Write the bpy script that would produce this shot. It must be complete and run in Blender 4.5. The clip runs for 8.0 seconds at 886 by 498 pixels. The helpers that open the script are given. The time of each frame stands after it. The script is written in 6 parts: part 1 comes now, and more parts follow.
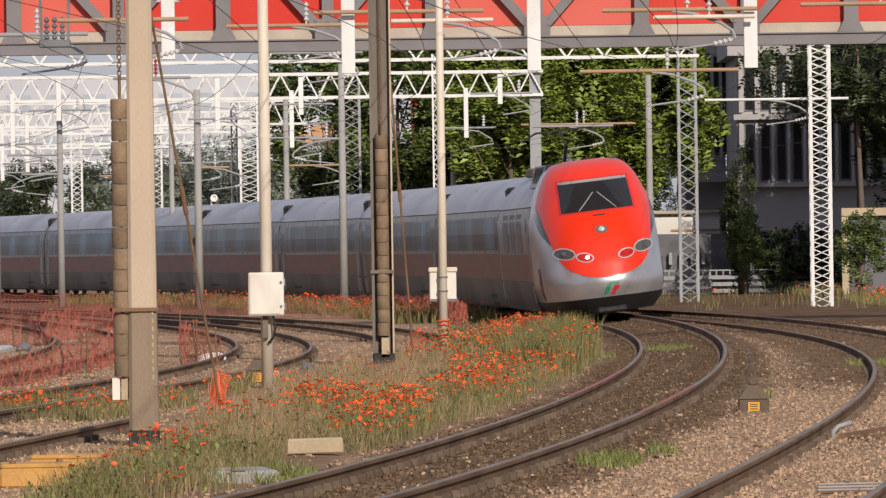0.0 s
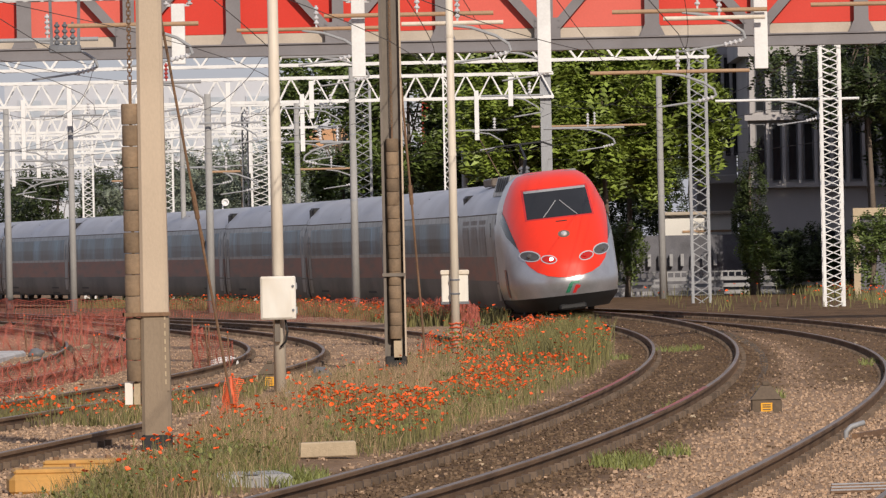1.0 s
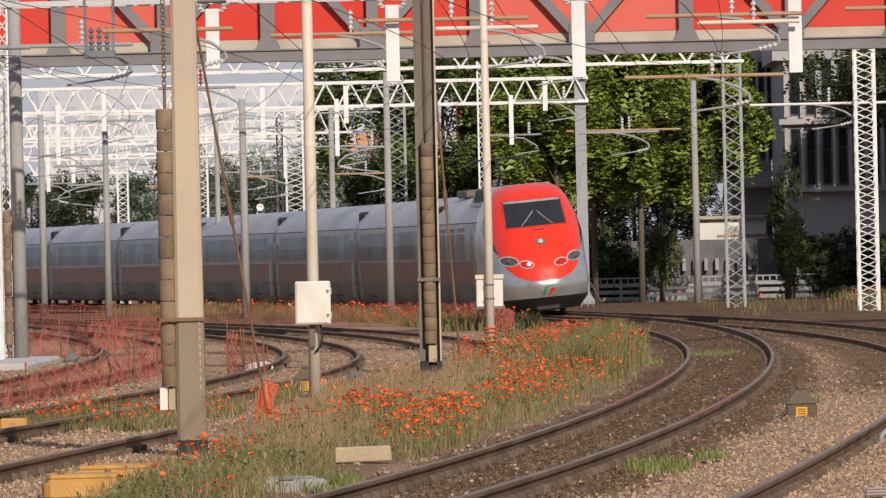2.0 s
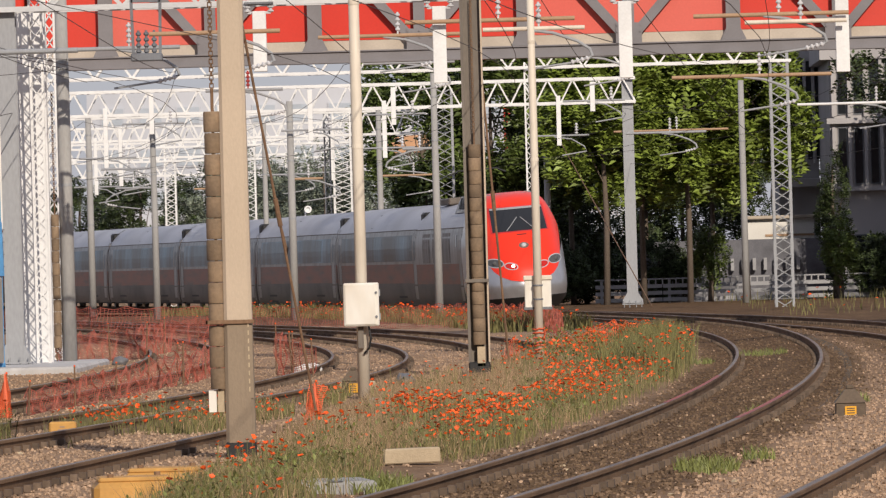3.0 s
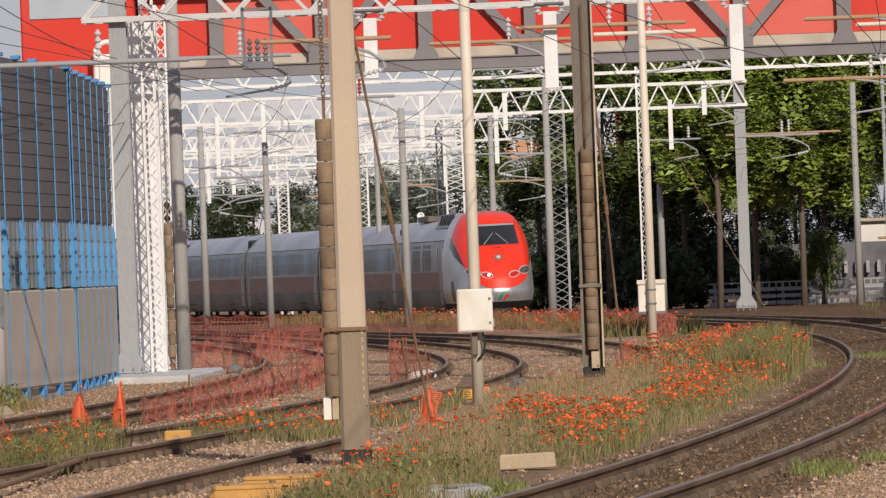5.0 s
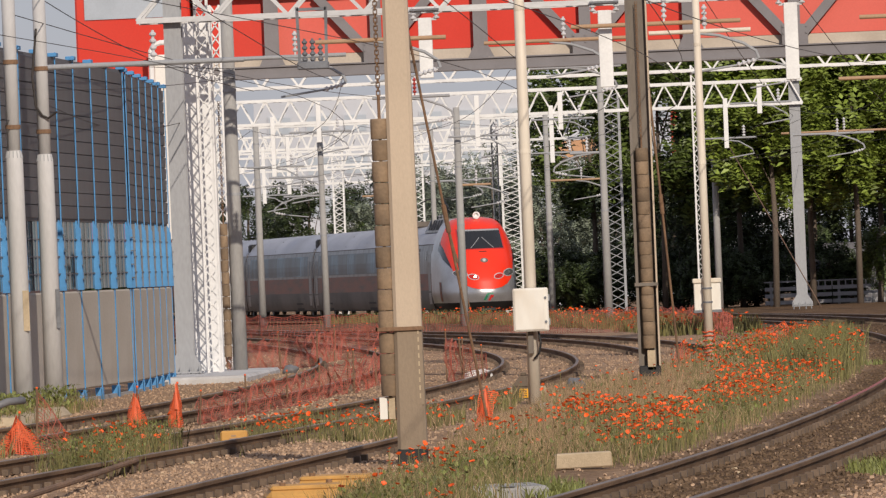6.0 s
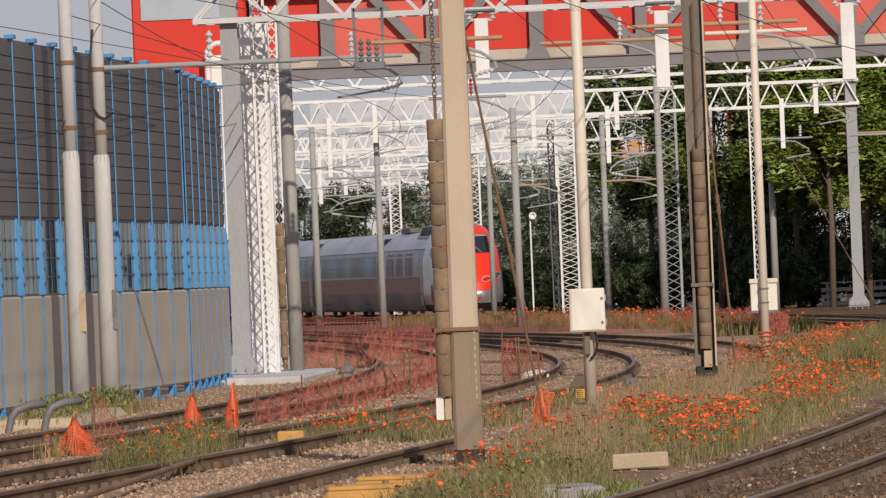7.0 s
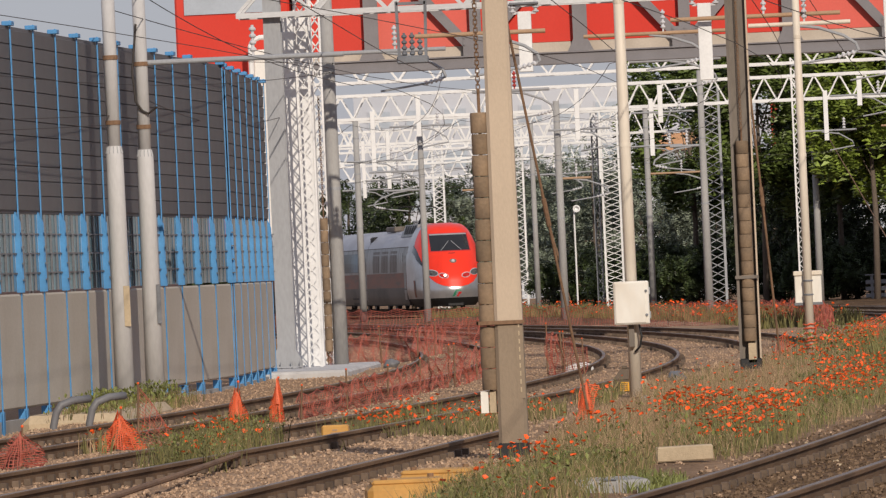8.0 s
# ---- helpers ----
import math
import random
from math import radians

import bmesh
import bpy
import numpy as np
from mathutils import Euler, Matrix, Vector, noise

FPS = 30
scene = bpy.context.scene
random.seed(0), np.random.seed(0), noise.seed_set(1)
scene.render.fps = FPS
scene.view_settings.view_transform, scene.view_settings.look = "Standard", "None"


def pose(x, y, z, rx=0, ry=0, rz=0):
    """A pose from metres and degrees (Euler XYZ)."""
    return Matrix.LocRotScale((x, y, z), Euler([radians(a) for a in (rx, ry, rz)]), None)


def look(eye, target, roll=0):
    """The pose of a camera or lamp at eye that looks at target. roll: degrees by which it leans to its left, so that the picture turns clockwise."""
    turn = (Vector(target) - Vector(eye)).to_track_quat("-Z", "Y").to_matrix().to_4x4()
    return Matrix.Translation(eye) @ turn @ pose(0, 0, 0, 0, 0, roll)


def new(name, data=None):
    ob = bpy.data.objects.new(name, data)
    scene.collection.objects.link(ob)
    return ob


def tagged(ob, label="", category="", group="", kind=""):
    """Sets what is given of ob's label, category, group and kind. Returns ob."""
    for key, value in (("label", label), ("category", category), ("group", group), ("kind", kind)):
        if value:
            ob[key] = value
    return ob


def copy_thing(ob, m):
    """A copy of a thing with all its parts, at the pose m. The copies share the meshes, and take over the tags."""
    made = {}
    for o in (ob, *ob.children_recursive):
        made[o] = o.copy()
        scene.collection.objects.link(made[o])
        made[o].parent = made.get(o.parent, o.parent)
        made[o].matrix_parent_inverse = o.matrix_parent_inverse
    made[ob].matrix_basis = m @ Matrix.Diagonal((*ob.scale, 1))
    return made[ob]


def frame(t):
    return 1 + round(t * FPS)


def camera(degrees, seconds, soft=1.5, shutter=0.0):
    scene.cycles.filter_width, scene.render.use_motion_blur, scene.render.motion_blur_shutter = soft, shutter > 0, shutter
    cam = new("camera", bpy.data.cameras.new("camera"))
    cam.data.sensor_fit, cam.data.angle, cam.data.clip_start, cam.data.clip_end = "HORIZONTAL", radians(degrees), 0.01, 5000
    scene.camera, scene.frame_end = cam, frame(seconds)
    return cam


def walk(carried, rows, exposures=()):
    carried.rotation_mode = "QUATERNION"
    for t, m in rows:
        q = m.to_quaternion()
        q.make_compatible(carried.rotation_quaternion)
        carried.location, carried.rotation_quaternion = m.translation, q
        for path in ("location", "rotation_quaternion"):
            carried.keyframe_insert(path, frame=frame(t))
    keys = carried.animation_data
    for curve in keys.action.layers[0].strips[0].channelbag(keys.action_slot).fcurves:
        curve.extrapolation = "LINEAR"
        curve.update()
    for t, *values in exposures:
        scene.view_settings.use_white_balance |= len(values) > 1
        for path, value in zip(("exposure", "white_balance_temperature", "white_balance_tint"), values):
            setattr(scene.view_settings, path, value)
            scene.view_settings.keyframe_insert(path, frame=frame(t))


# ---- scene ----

# ---------------------------------------------------------------- camera
EYE = 1.86
EXPOSURE = -0.32
cam = camera(7.2, 8.0, soft=1.3)
PAN = [
    (0.0, 0.0, 0.0184, -0.8), (0.5, 0.0177, 0.0055, -0.96), (1.0, 0.0944, 0.0422, -1.187), (1.5, 0.2092, 0.0754, -1.207),
    (3.0, 0.7672, 0.1056, -1.576), (3.5, 0.9358, 0.1383, -1.721), (4.0, 1.1363, 0.1696, -1.945), (4.5, 1.4132, 0.1781, -2.018),
    (6.0, 2.1377, 0.1947, -2.332), (6.5, 2.3651, 0.2093, -2.262), (7.0, 2.5958, 0.2171, -2.351), (7.5, 2.7891, 0.2003, -2.466),
    (8.0, 2.9558, 0.1792, -2.571),
]
walk(cam, [(t, pose(0, 0, EYE, 0, 0, yaw) @ pose(0, 0, 0, 90 + pitch) @ pose(0, 0, 0, 0, 0, roll)) for t, yaw, pitch, roll in PAN], [(0.0, EXPOSURE), (4.0, EXPOSURE - 0.02), (8.0, EXPOSURE - 0.15)])

# ---------------------------------------------------------------- light
SUN_EL, SUN_AZ = 27.0, 163.0
to_sun = Vector((math.sin(radians(SUN_AZ)) * math.cos(radians(SUN_EL)), math.cos(radians(SUN_AZ)) * math.cos(radians(SUN_EL)), math.sin(radians(SUN_EL))))
sun_data = bpy.data.lights.new("sun", "SUN")
sun_data.energy, sun_data.angle, sun_data.color = 4.6, radians(0.5), (1.0, 0.882, 0.745)
sun = new("sun", sun_data)
sun.matrix_world = look(to_sun * 100, (0, 0, 0))
world = bpy.data.worlds.new("sky")
scene.world = world
world.use_nodes = True
wn = world.node_tree.nodes
sky = wn.new("ShaderNodeTexSky")
sky.sky_type, sky.sun_disc = "NISHITA", False
sky.sun_elevation, sky.sun_rotation = radians(SUN_EL), radians(SUN_AZ)
sky.dust_density, sky.air_density, sky.ozone_density = 0.6, 1.0, 1.0
haze = wn.new("ShaderNodeMix")
haze.data_type = "RGBA"
haze.inputs[0].default_value = 0.8
haze.inputs[7].default_value = (4.75, 4.85, 6.0, 1)
world.node_tree.links.new(sky.outputs[0], haze.inputs[6])
world.node_tree.links.new(haze.outputs[2], wn["Background"].inputs[0])
wn["Background"].inputs[1].default_value = 0.11
scene.view_settings.exposure = EXPOSURE


# ---------------------------------------------------------------- materials
def material(name, color, rough=0.7, metal=0.0, vary=0.25, scale=3.0, grime_or_sheen=None, grime_sheen_amount=0.5, grime_sheen_scale=1.2,
             bump=0.0, bump_scale=60.0, island=0.0, piece=0.0, stretch=(1, 1, 1), coat=0.0, emit=0.0, spec=0.5):
    """A surface with fine grain, larger patches of stain or painted reflection and, if asked, a shift of tone from
    island to island or piece to piece.
    """
    m = bpy.data.materials.new(name)
    m.use_nodes = True
    n, l = m.node_tree.nodes, m.node_tree.links
    b = n["Principled BSDF"]
    b.inputs["Roughness"].default_value, b.inputs["Metallic"].default_value = rough, metal
    b.inputs["Coat Weight"].default_value, b.inputs["Specular IOR Level"].default_value = coat, spec
    co = n.new("ShaderNodeTexCoord")
    mp = n.new("ShaderNodeMapping")
    mp.inputs["Scale"].default_value = stretch
    l.new(co.outputs["Object"], mp.inputs["Vector"])
    fine = n.new("ShaderNodeTexNoise")
    fine.inputs["Scale"].default_value, fine.inputs["Detail"].default_value = scale * 8, 6
    l.new(mp.outputs[0], fine.inputs["Vector"])
    big = n.new("ShaderNodeTexNoise")
    big.inputs["Scale"].default_value, big.inputs["Detail"].default_value = grime_sheen_scale, 5
    l.new(mp.outputs[0], big.inputs["Vector"])
    ramp = n.new("ShaderNodeMapRange")
    ramp.inputs["From Min"].default_value, ramp.inputs["From Max"].default_value = 0.42, 0.68
    l.new(big.outputs[0], ramp.inputs["Value"])
    mix = n.new("ShaderNodeMix")
    mix.data_type = "RGBA"
    mix.inputs[6].default_value = (*color, 1)
    mix.inputs[7].default_value = (*(grime_or_sheen or [c * 0.7 for c in color]), 1)
    amount = n.new("ShaderNodeMath")
    amount.operation = "MULTIPLY"
    amount.inputs[1].default_value = grime_sheen_amount
    l.new(ramp.outputs[0], amount.inputs[0])
    l.new(amount.outputs[0], mix.inputs[0])
    hsv = n.new("ShaderNodeHueSaturation")
    l.new(mix.outputs[2], hsv.inputs["Color"])
    grain = n.new("ShaderNodeMapRange")
    grain.inputs["From Min"].default_value, grain.inputs["From Max"].default_value = 0.25, 0.75
    grain.inputs["To Min"].default_value, grain.inputs["To Max"].default_value = 1 - vary, 1 + vary
    l.new(fine.outputs[0], grain.inputs["Value"])
    last = grain.outputs[0]
    for on, kind, socket in ((island, "ShaderNodeNewGeometry", "Random Per Island"), (piece, "ShaderNodeObjectInfo", "Random")):
        if on:
            src = n.new(kind)
            r = n.new("ShaderNodeMapRange")
            r.inputs["To Min"].default_value, r.inputs["To Max"].default_value = 1 - on, 1 + on
            l.new(src.outputs[socket], r.inputs["Value"])
            mul = n.new("ShaderNodeMath")
            mul.operation = "MULTIPLY"
            l.new(last, mul.inputs[0])
            l.new(r.outputs[0], mul.inputs[1])
            last = mul.outputs[0]
    l.new(last, hsv.inputs["Value"])
    l.new(hsv.outputs[0], b.inputs["Base Color"])
    if bump:
        tex = n.new("ShaderNodeTexNoise")
        tex.inputs["Scale"].default_value, tex.inputs["Detail"].default_value = bump_scale, 4
        l.new(mp.outputs[0], tex.inputs["Vector"])
        bm_ = n.new("ShaderNodeBump")
        bm_.inputs["Strength"].default_value, bm_.inputs["Distance"].default_value = bump, 0.02
        l.new(tex.outputs[0], bm_.inputs["Height"])
        l.new(bm_.outputs[0], b.inputs["Normal"])
    if emit:
        b.inputs["Emission Color"].default_value, b.inputs["Emission Strength"].default_value = (1.0, 0.9, 0.7, 1), emit
    return m


CONCRETE = material("pole_concrete", (0.55, 0.445, 0.335), 0.85, vary=0.05, scale=6.0, grime_or_sheen=(0.40, 0.325, 0.245), grime_sheen_amount=0.6, grime_sheen_scale=0.9, stretch=(1, 1, 0.5), bump=0.12)
CONCRETE_DARK = material("dark_concrete", (0.29, 0.225, 0.16), 0.9, vary=0.07, scale=5.0, grime_or_sheen=(0.23, 0.18, 0.13), grime_sheen_amount=0.8, grime_sheen_scale=1.6, stretch=(1, 1, 0.5), bump=0.2)
CONCRETE_GREY = material("grey_concrete", (0.37, 0.365, 0.355), 0.85, vary=0.1, grime_or_sheen=(0.23, 0.22, 0.21), grime_sheen_amount=0.6, stretch=(1, 1, 0.3), bump=0.2)
CONCRETE_PALE = material("pale_grey_concrete", (0.56, 0.555, 0.555), 0.85, vary=0.06, grime_or_sheen=(0.36, 0.35, 0.345), grime_sheen_amount=0.6, stretch=(1, 1, 0.3), bump=0.15)
WALL_CONC = material("barrier_concrete", (0.46, 0.42, 0.365), 0.9, vary=0.08, grime_or_sheen=(0.34, 0.29, 0.23), grime_sheen_amount=0.5, grime_sheen_scale=0.6, bump=0.15)
CREAM = material("cream_paint", (0.74, 0.67, 0.56), 0.55, vary=0.06, grime_or_sheen=(0.50, 0.40, 0.30), grime_sheen_amount=0.5, grime_sheen_scale=2.0, stretch=(1, 1, 0.2))
WHITE_BOX = material("white_enamel", (0.80, 0.77, 0.70), 0.5, vary=0.04, grime_or_sheen=(0.55, 0.45, 0.33), grime_sheen_amount=0.45, grime_sheen_scale=3.0, stretch=(1, 1, 0.4))
WHITE_STEEL = material("white_steel", (0.80, 0.80, 0.79), 0.5, vary=0.06, grime_or_sheen=(0.55, 0.55, 0.55), grime_sheen_amount=0.5)
PORTAL_STEEL = material("pale_portal_steel", (0.60, 0.605, 0.61), 0.55, 0.05, vary=0.08, grime_or_sheen=(0.44, 0.445, 0.46), grime_sheen_amount=0.6, stretch=(0.3, 1, 1))
GALV = material("galvanised_steel", (0.33, 0.34, 0.355), 0.6, 0.1, vary=0.1, grime_or_sheen=(0.30, 0.31, 0.33), grime_sheen_amount=0.6, stretch=(1, 1, 0.3))
GALV_DARK = material("dull_steel", (0.19, 0.20, 0.22), 0.6, 0.3, vary=0.12, grime_or_sheen=(0.11, 0.11, 0.12), grime_sheen_amount=0.6)
# Weathered brown, darkened to carry the shadow on the steel mast's left edge.
MAST_BROWN = material("shaded_weathered_steel", (0.185, 0.158, 0.132), 0.75, vary=0.12, grime_or_sheen=(0.10, 0.083, 0.07), grime_sheen_amount=0.7, stretch=(1, 1, 0.3))
RUST = material("rusty_iron", (0.22, 0.13, 0.075), 0.85, vary=0.25, grime_or_sheen=(0.11, 0.065, 0.04), grime_sheen_amount=0.7)
WEIGHT = material("cast_weights", (0.25, 0.175, 0.11), 0.85, vary=0.15, grime_or_sheen=(0.13, 0.095, 0.065), grime_sheen_amount=0.8, grime_sheen_scale=2.5, piece=0.22, bump=0.3)
TUBE_TAN = material("tan_tube", (0.42, 0.27, 0.16), 0.6, vary=0.15)
CERAMIC = material("insulator_ceramic", (0.62, 0.62, 0.64), 0.25, vary=0.05)
CERAMIC_RED = material("red_insulator", (0.45, 0.06, 0.05), 0.3, vary=0.05)
BLACK = material("black_rubber", (0.015, 0.015, 0.016), 0.6, vary=0.2)
WIRE = material("wire", (0.05, 0.042, 0.038), 0.6, 0.3, vary=0.1)
RAIL_SIDE = material("rail_rust", (0.20, 0.130, 0.082), 0.9, 0.0, vary=0.2, grime_or_sheen=(0.095, 0.062, 0.043), grime_sheen_amount=0.85, grime_sheen_scale=0.6, spec=0.12)
RAIL_TOP = material("rail_shine", (0.235, 0.18, 0.135), 0.45, 0.3, vary=0.2, grime_or_sheen=(0.12, 0.08, 0.055), grime_sheen_amount=0.8, grime_sheen_scale=0.4)
RAIL_PAINT = material("worn_red_paint", (0.42, 0.10, 0.085), 0.6, vary=0.2, grime_or_sheen=(0.18, 0.10, 0.085), grime_sheen_amount=0.8, grime_sheen_scale=3)
SLEEPER = material("sleeper_wood", (0.11, 0.085, 0.065), 0.9, vary=0.2, piece=0.25, bump=0.4)
FIX = material("rail_fastening", (0.15, 0.108, 0.078), 0.85, 0.1, vary=0.2, island=0.35)
STONE = material("ballast_stone", (0.43, 0.302, 0.208), 0.95, spec=0.15, vary=0.12, scale=1.0, island=0.34)
STONE_DARK = material("dark_stone", (0.17, 0.116, 0.075), 0.95, spec=0.15, vary=0.12, scale=1.0, island=0.4)
# Lit copy of the red cladding: sunlight on some panels is in this colour.
RED_SUNLIT = material("sunlit_red_cladding", (0.66, 0.105, 0.075), 0.45, vary=0.04, grime_or_sheen=(0.64, 0.15, 0.11), grime_sheen_amount=0.6, grime_sheen_scale=0.2)
RED_PANEL = material("red_cladding", (0.62, 0.035, 0.018), 0.35, vary=0.04, grime_or_sheen=(0.62, 0.10, 0.07), grime_sheen_amount=0.5, grime_sheen_scale=0.12)
BRIDGE_GREY = material("bridge_steel", (0.20, 0.19, 0.20), 0.6, vary=0.06, grime_or_sheen=(0.14, 0.13, 0.135), grime_sheen_amount=0.5)
BRIDGE_BAND = material("bridge_concrete", (0.52, 0.45, 0.37), 0.85, vary=0.08, grime_or_sheen=(0.36, 0.30, 0.24), grime_sheen_amount=0.6)
BLUE = material("blue_steel", (0.085, 0.30, 0.60), 0.45, vary=0.08, grime_or_sheen=(0.05, 0.17, 0.36), grime_sheen_amount=0.7, grime_sheen_scale=2.0)
GREY_PANEL = material("grey_acoustic_panel", (0.128, 0.122, 0.126), 0.6, vary=0.06, grime_or_sheen=(0.088, 0.084, 0.090), grime_sheen_amount=0.6, grime_sheen_scale=0.8, piece=0.08)
# Teal patches paint in the panes' reflections and the view through them.
PANE = material("barrier_pane", (0.10, 0.145, 0.165), 0.10, vary=0.05, grime_or_sheen=(0.17, 0.36, 0.43), grime_sheen_amount=0.8, grime_sheen_scale=0.8, stretch=(3, 1, 0.4), piece=0.35)
FAR_PANE = material("far_window_glass", (0.42, 0.47, 0.53), 0.3, vary=0.05)
NET = material("orange_net", (0.74, 0.13, 0.04), 0.6, vary=0.1, grime_or_sheen=(0.55, 0.10, 0.06), grime_sheen_amount=0.5)
NET_OLD = material("faded_red_net", (0.42, 0.105, 0.07), 0.7, vary=0.15, grime_or_sheen=(0.30, 0.08, 0.06), grime_sheen_amount=0.6)
POPPY = material("poppy_petal", (0.86, 0.115, 0.012), 0.6, vary=0.08, island=0.3)
LEAF_GRASS = material("grass_blade", (0.150, 0.138, 0.046), 0.7, vary=0.1, island=0.5)
DRY_GRASS = material("dry_grass", (0.33, 0.228, 0.138), 0.8, spec=0.2, vary=0.1, island=0.5)
HERB = material("herb_leaf", (0.155, 0.172, 0.045), 0.6, vary=0.1, island=0.5)
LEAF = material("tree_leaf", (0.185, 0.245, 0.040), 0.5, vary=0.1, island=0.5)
# Shaded copy of the tree leaf: the darker green has the shade in it.
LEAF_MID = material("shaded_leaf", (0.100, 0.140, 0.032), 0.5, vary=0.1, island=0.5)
LEAF_PALE = material("silver_leaf", (0.20, 0.235, 0.175), 0.6, vary=0.1, island=0.5)
# Near-black green carries the deep shade under and behind the crowns.
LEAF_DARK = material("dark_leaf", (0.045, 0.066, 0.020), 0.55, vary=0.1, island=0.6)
BARK = material("bark", (0.14, 0.11, 0.085), 0.9, vary=0.3, bump=0.6, bump_scale=20)
YELLOW = material("yellow_housing", (0.58, 0.31, 0.08), 0.6, vary=0.08, grime_or_sheen=(0.40, 0.22, 0.06), grime_sheen_amount=0.6, grime_sheen_scale=4)
YELLOW_SIGN = material("yellow_plate", (0.85, 0.42, 0.02), 0.5, vary=0.05)
HUT_BROWN = material("brown_cast_cover", (0.13, 0.095, 0.065), 0.8, vary=0.2, grime_or_sheen=(0.08, 0.06, 0.045), grime_sheen_amount=0.6)
PLANK = material("pale_slab", (0.50, 0.40, 0.27), 0.85, vary=0.1, grime_or_sheen=(0.33, 0.26, 0.18), grime_sheen_amount=0.5, bump=0.3)
PIPE_GREY = material("grey_conduit", (0.17, 0.17, 0.18), 0.55, vary=0.08)
BUILDING = material("building_plaster", (0.44, 0.42, 0.42), 0.9, vary=0.06, grime_or_sheen=(0.34, 0.33, 0.33), grime_sheen_amount=0.6, grime_sheen_scale=0.3)
WHITE_WALL = material("white_plaster", (0.78, 0.76, 0.72), 0.9, vary=0.05, grime_or_sheen=(0.6, 0.58, 0.54), grime_sheen_amount=0.5, grime_sheen_scale=0.5)
# Stained stone, with the trees' shade on the retaining wall mixed into its grey.
STONE_WALL = material("grey_stone_wall", (0.16, 0.16, 0.18), 0.9, vary=0.15, grime_or_sheen=(0.085, 0.085, 0.095), grime_sheen_amount=0.7, bump=0.4)
GLASS_DARK = material("dark_glass", (0.02, 0.022, 0.026), 0.12, vary=0.1)
FENCE_WHITE = material("pale_fence", (0.36, 0.36, 0.375), 0.8, vary=0.1, grime_or_sheen=(0.28, 0.28, 0.29), grime_sheen_amount=0.6)
FAR_WHITE = material("far_white_building", (0.52, 0.54, 0.585), 0.8, vary=0.03, grime_or_sheen=(0.38, 0.41, 0.47), grime_sheen_amount=0.5, grime_sheen_scale=0.08)
FAR_ROOF = material("far_orange_roof", (0.62, 0.33, 0.16), 0.9, vary=0.1)
TRAIN_SILVER = material("train_silver", (0.52, 0.525, 0.55), 0.28, 0.65, vary=0.05, grime_or_sheen=(0.27, 0.255, 0.25), grime_sheen_amount=0.7, grime_sheen_scale=0.9, stretch=(1, 0.6, 1.0))
TRAIN_ROOF = material("train_roof", (0.47, 0.475, 0.51), 0.36, 0.35, vary=0.06, grime_or_sheen=(0.31, 0.31, 0.335), grime_sheen_amount=0.7, grime_sheen_scale=0.45, stretch=(1, 0.5, 0.6))
# Dusty side; its upright dark streaks also paint in reflections.
TRAIN_SIDE = material("train_side_dust_reflections", (0.27, 0.265, 0.265), 0.34, 0.3, vary=0.2, grime_or_sheen=(0.135, 0.115, 0.10), grime_sheen_amount=0.95, grime_sheen_scale=1.2, stretch=(1, 1.6, 0.25))
# Dusty skirt, its brown deepened to stand for reflected ground.
TRAIN_LOW = material("train_skirt_dust_reflections", (0.145, 0.12, 0.10), 0.5, 0.05, vary=0.18, grime_or_sheen=(0.065, 0.052, 0.043), grime_sheen_amount=0.9, grime_sheen_scale=0.9, stretch=(1, 0.5, 0.8), spec=0.35)
TRAIN_GRILLE = material("dusty_grille", (0.235, 0.215, 0.195), 0.55, 0.1, vary=0.2, grime_or_sheen=(0.12, 0.095, 0.075), grime_sheen_amount=0.9, grime_sheen_scale=1.6, stretch=(1, 2.2, 0.2))
TRAIN_STRIPE = material("train_red_stripe", (0.25, 0.085, 0.048), 0.45, 0.0, vary=0.2, grime_or_sheen=(0.125, 0.08, 0.06), grime_sheen_amount=0.95, grime_sheen_scale=1.1, stretch=(1, 0.3, 2.6), spec=0.35)
# Blue patches are sky reflections painted into the dark glass colour.
TRAIN_GLASS = material("train_window_glass", (0.030, 0.040, 0.050), 0.3, vary=0.3, scale=1.2, grime_or_sheen=(0.095, 0.18, 0.255), grime_sheen_amount=0.95, grime_sheen_scale=0.55, stretch=(1, 1.0, 0.3), piece=0.45, spec=0.2)
TRAIN_RED = material("train_red", (0.87, 0.035, 0.008), 0.32, vary=0.03, grime_or_sheen=(0.70, 0.035, 0.012), grime_sheen_amount=0.4, coat=0.08)
SCREEN = material("windscreen", (0.022, 0.024, 0.028), 0.06, vary=0.05)
LAMP_GLASS = material("lamp_glass", (0.09, 0.09, 0.09), 0.12, vary=0.1)
LAMP_RED = material("tail_lamp", (0.50, 0.02, 0.015), 0.15, vary=0.05)
LAMP_ON = material("lit_lamp", (0.9, 0.8, 0.6), 0.3, vary=0.02, emit=7.0)
CHROME = material("lamp_rim", (0.75, 0.75, 0.74), 0.25, 0.5, vary=0.05)
LOGO_GREEN = material("green_mark", (0.03, 0.22, 0.12), 0.5, vary=0.05)
LOGO_RED = material("red_mark", (0.60, 0.03, 0.03), 0.5, vary=0.05)


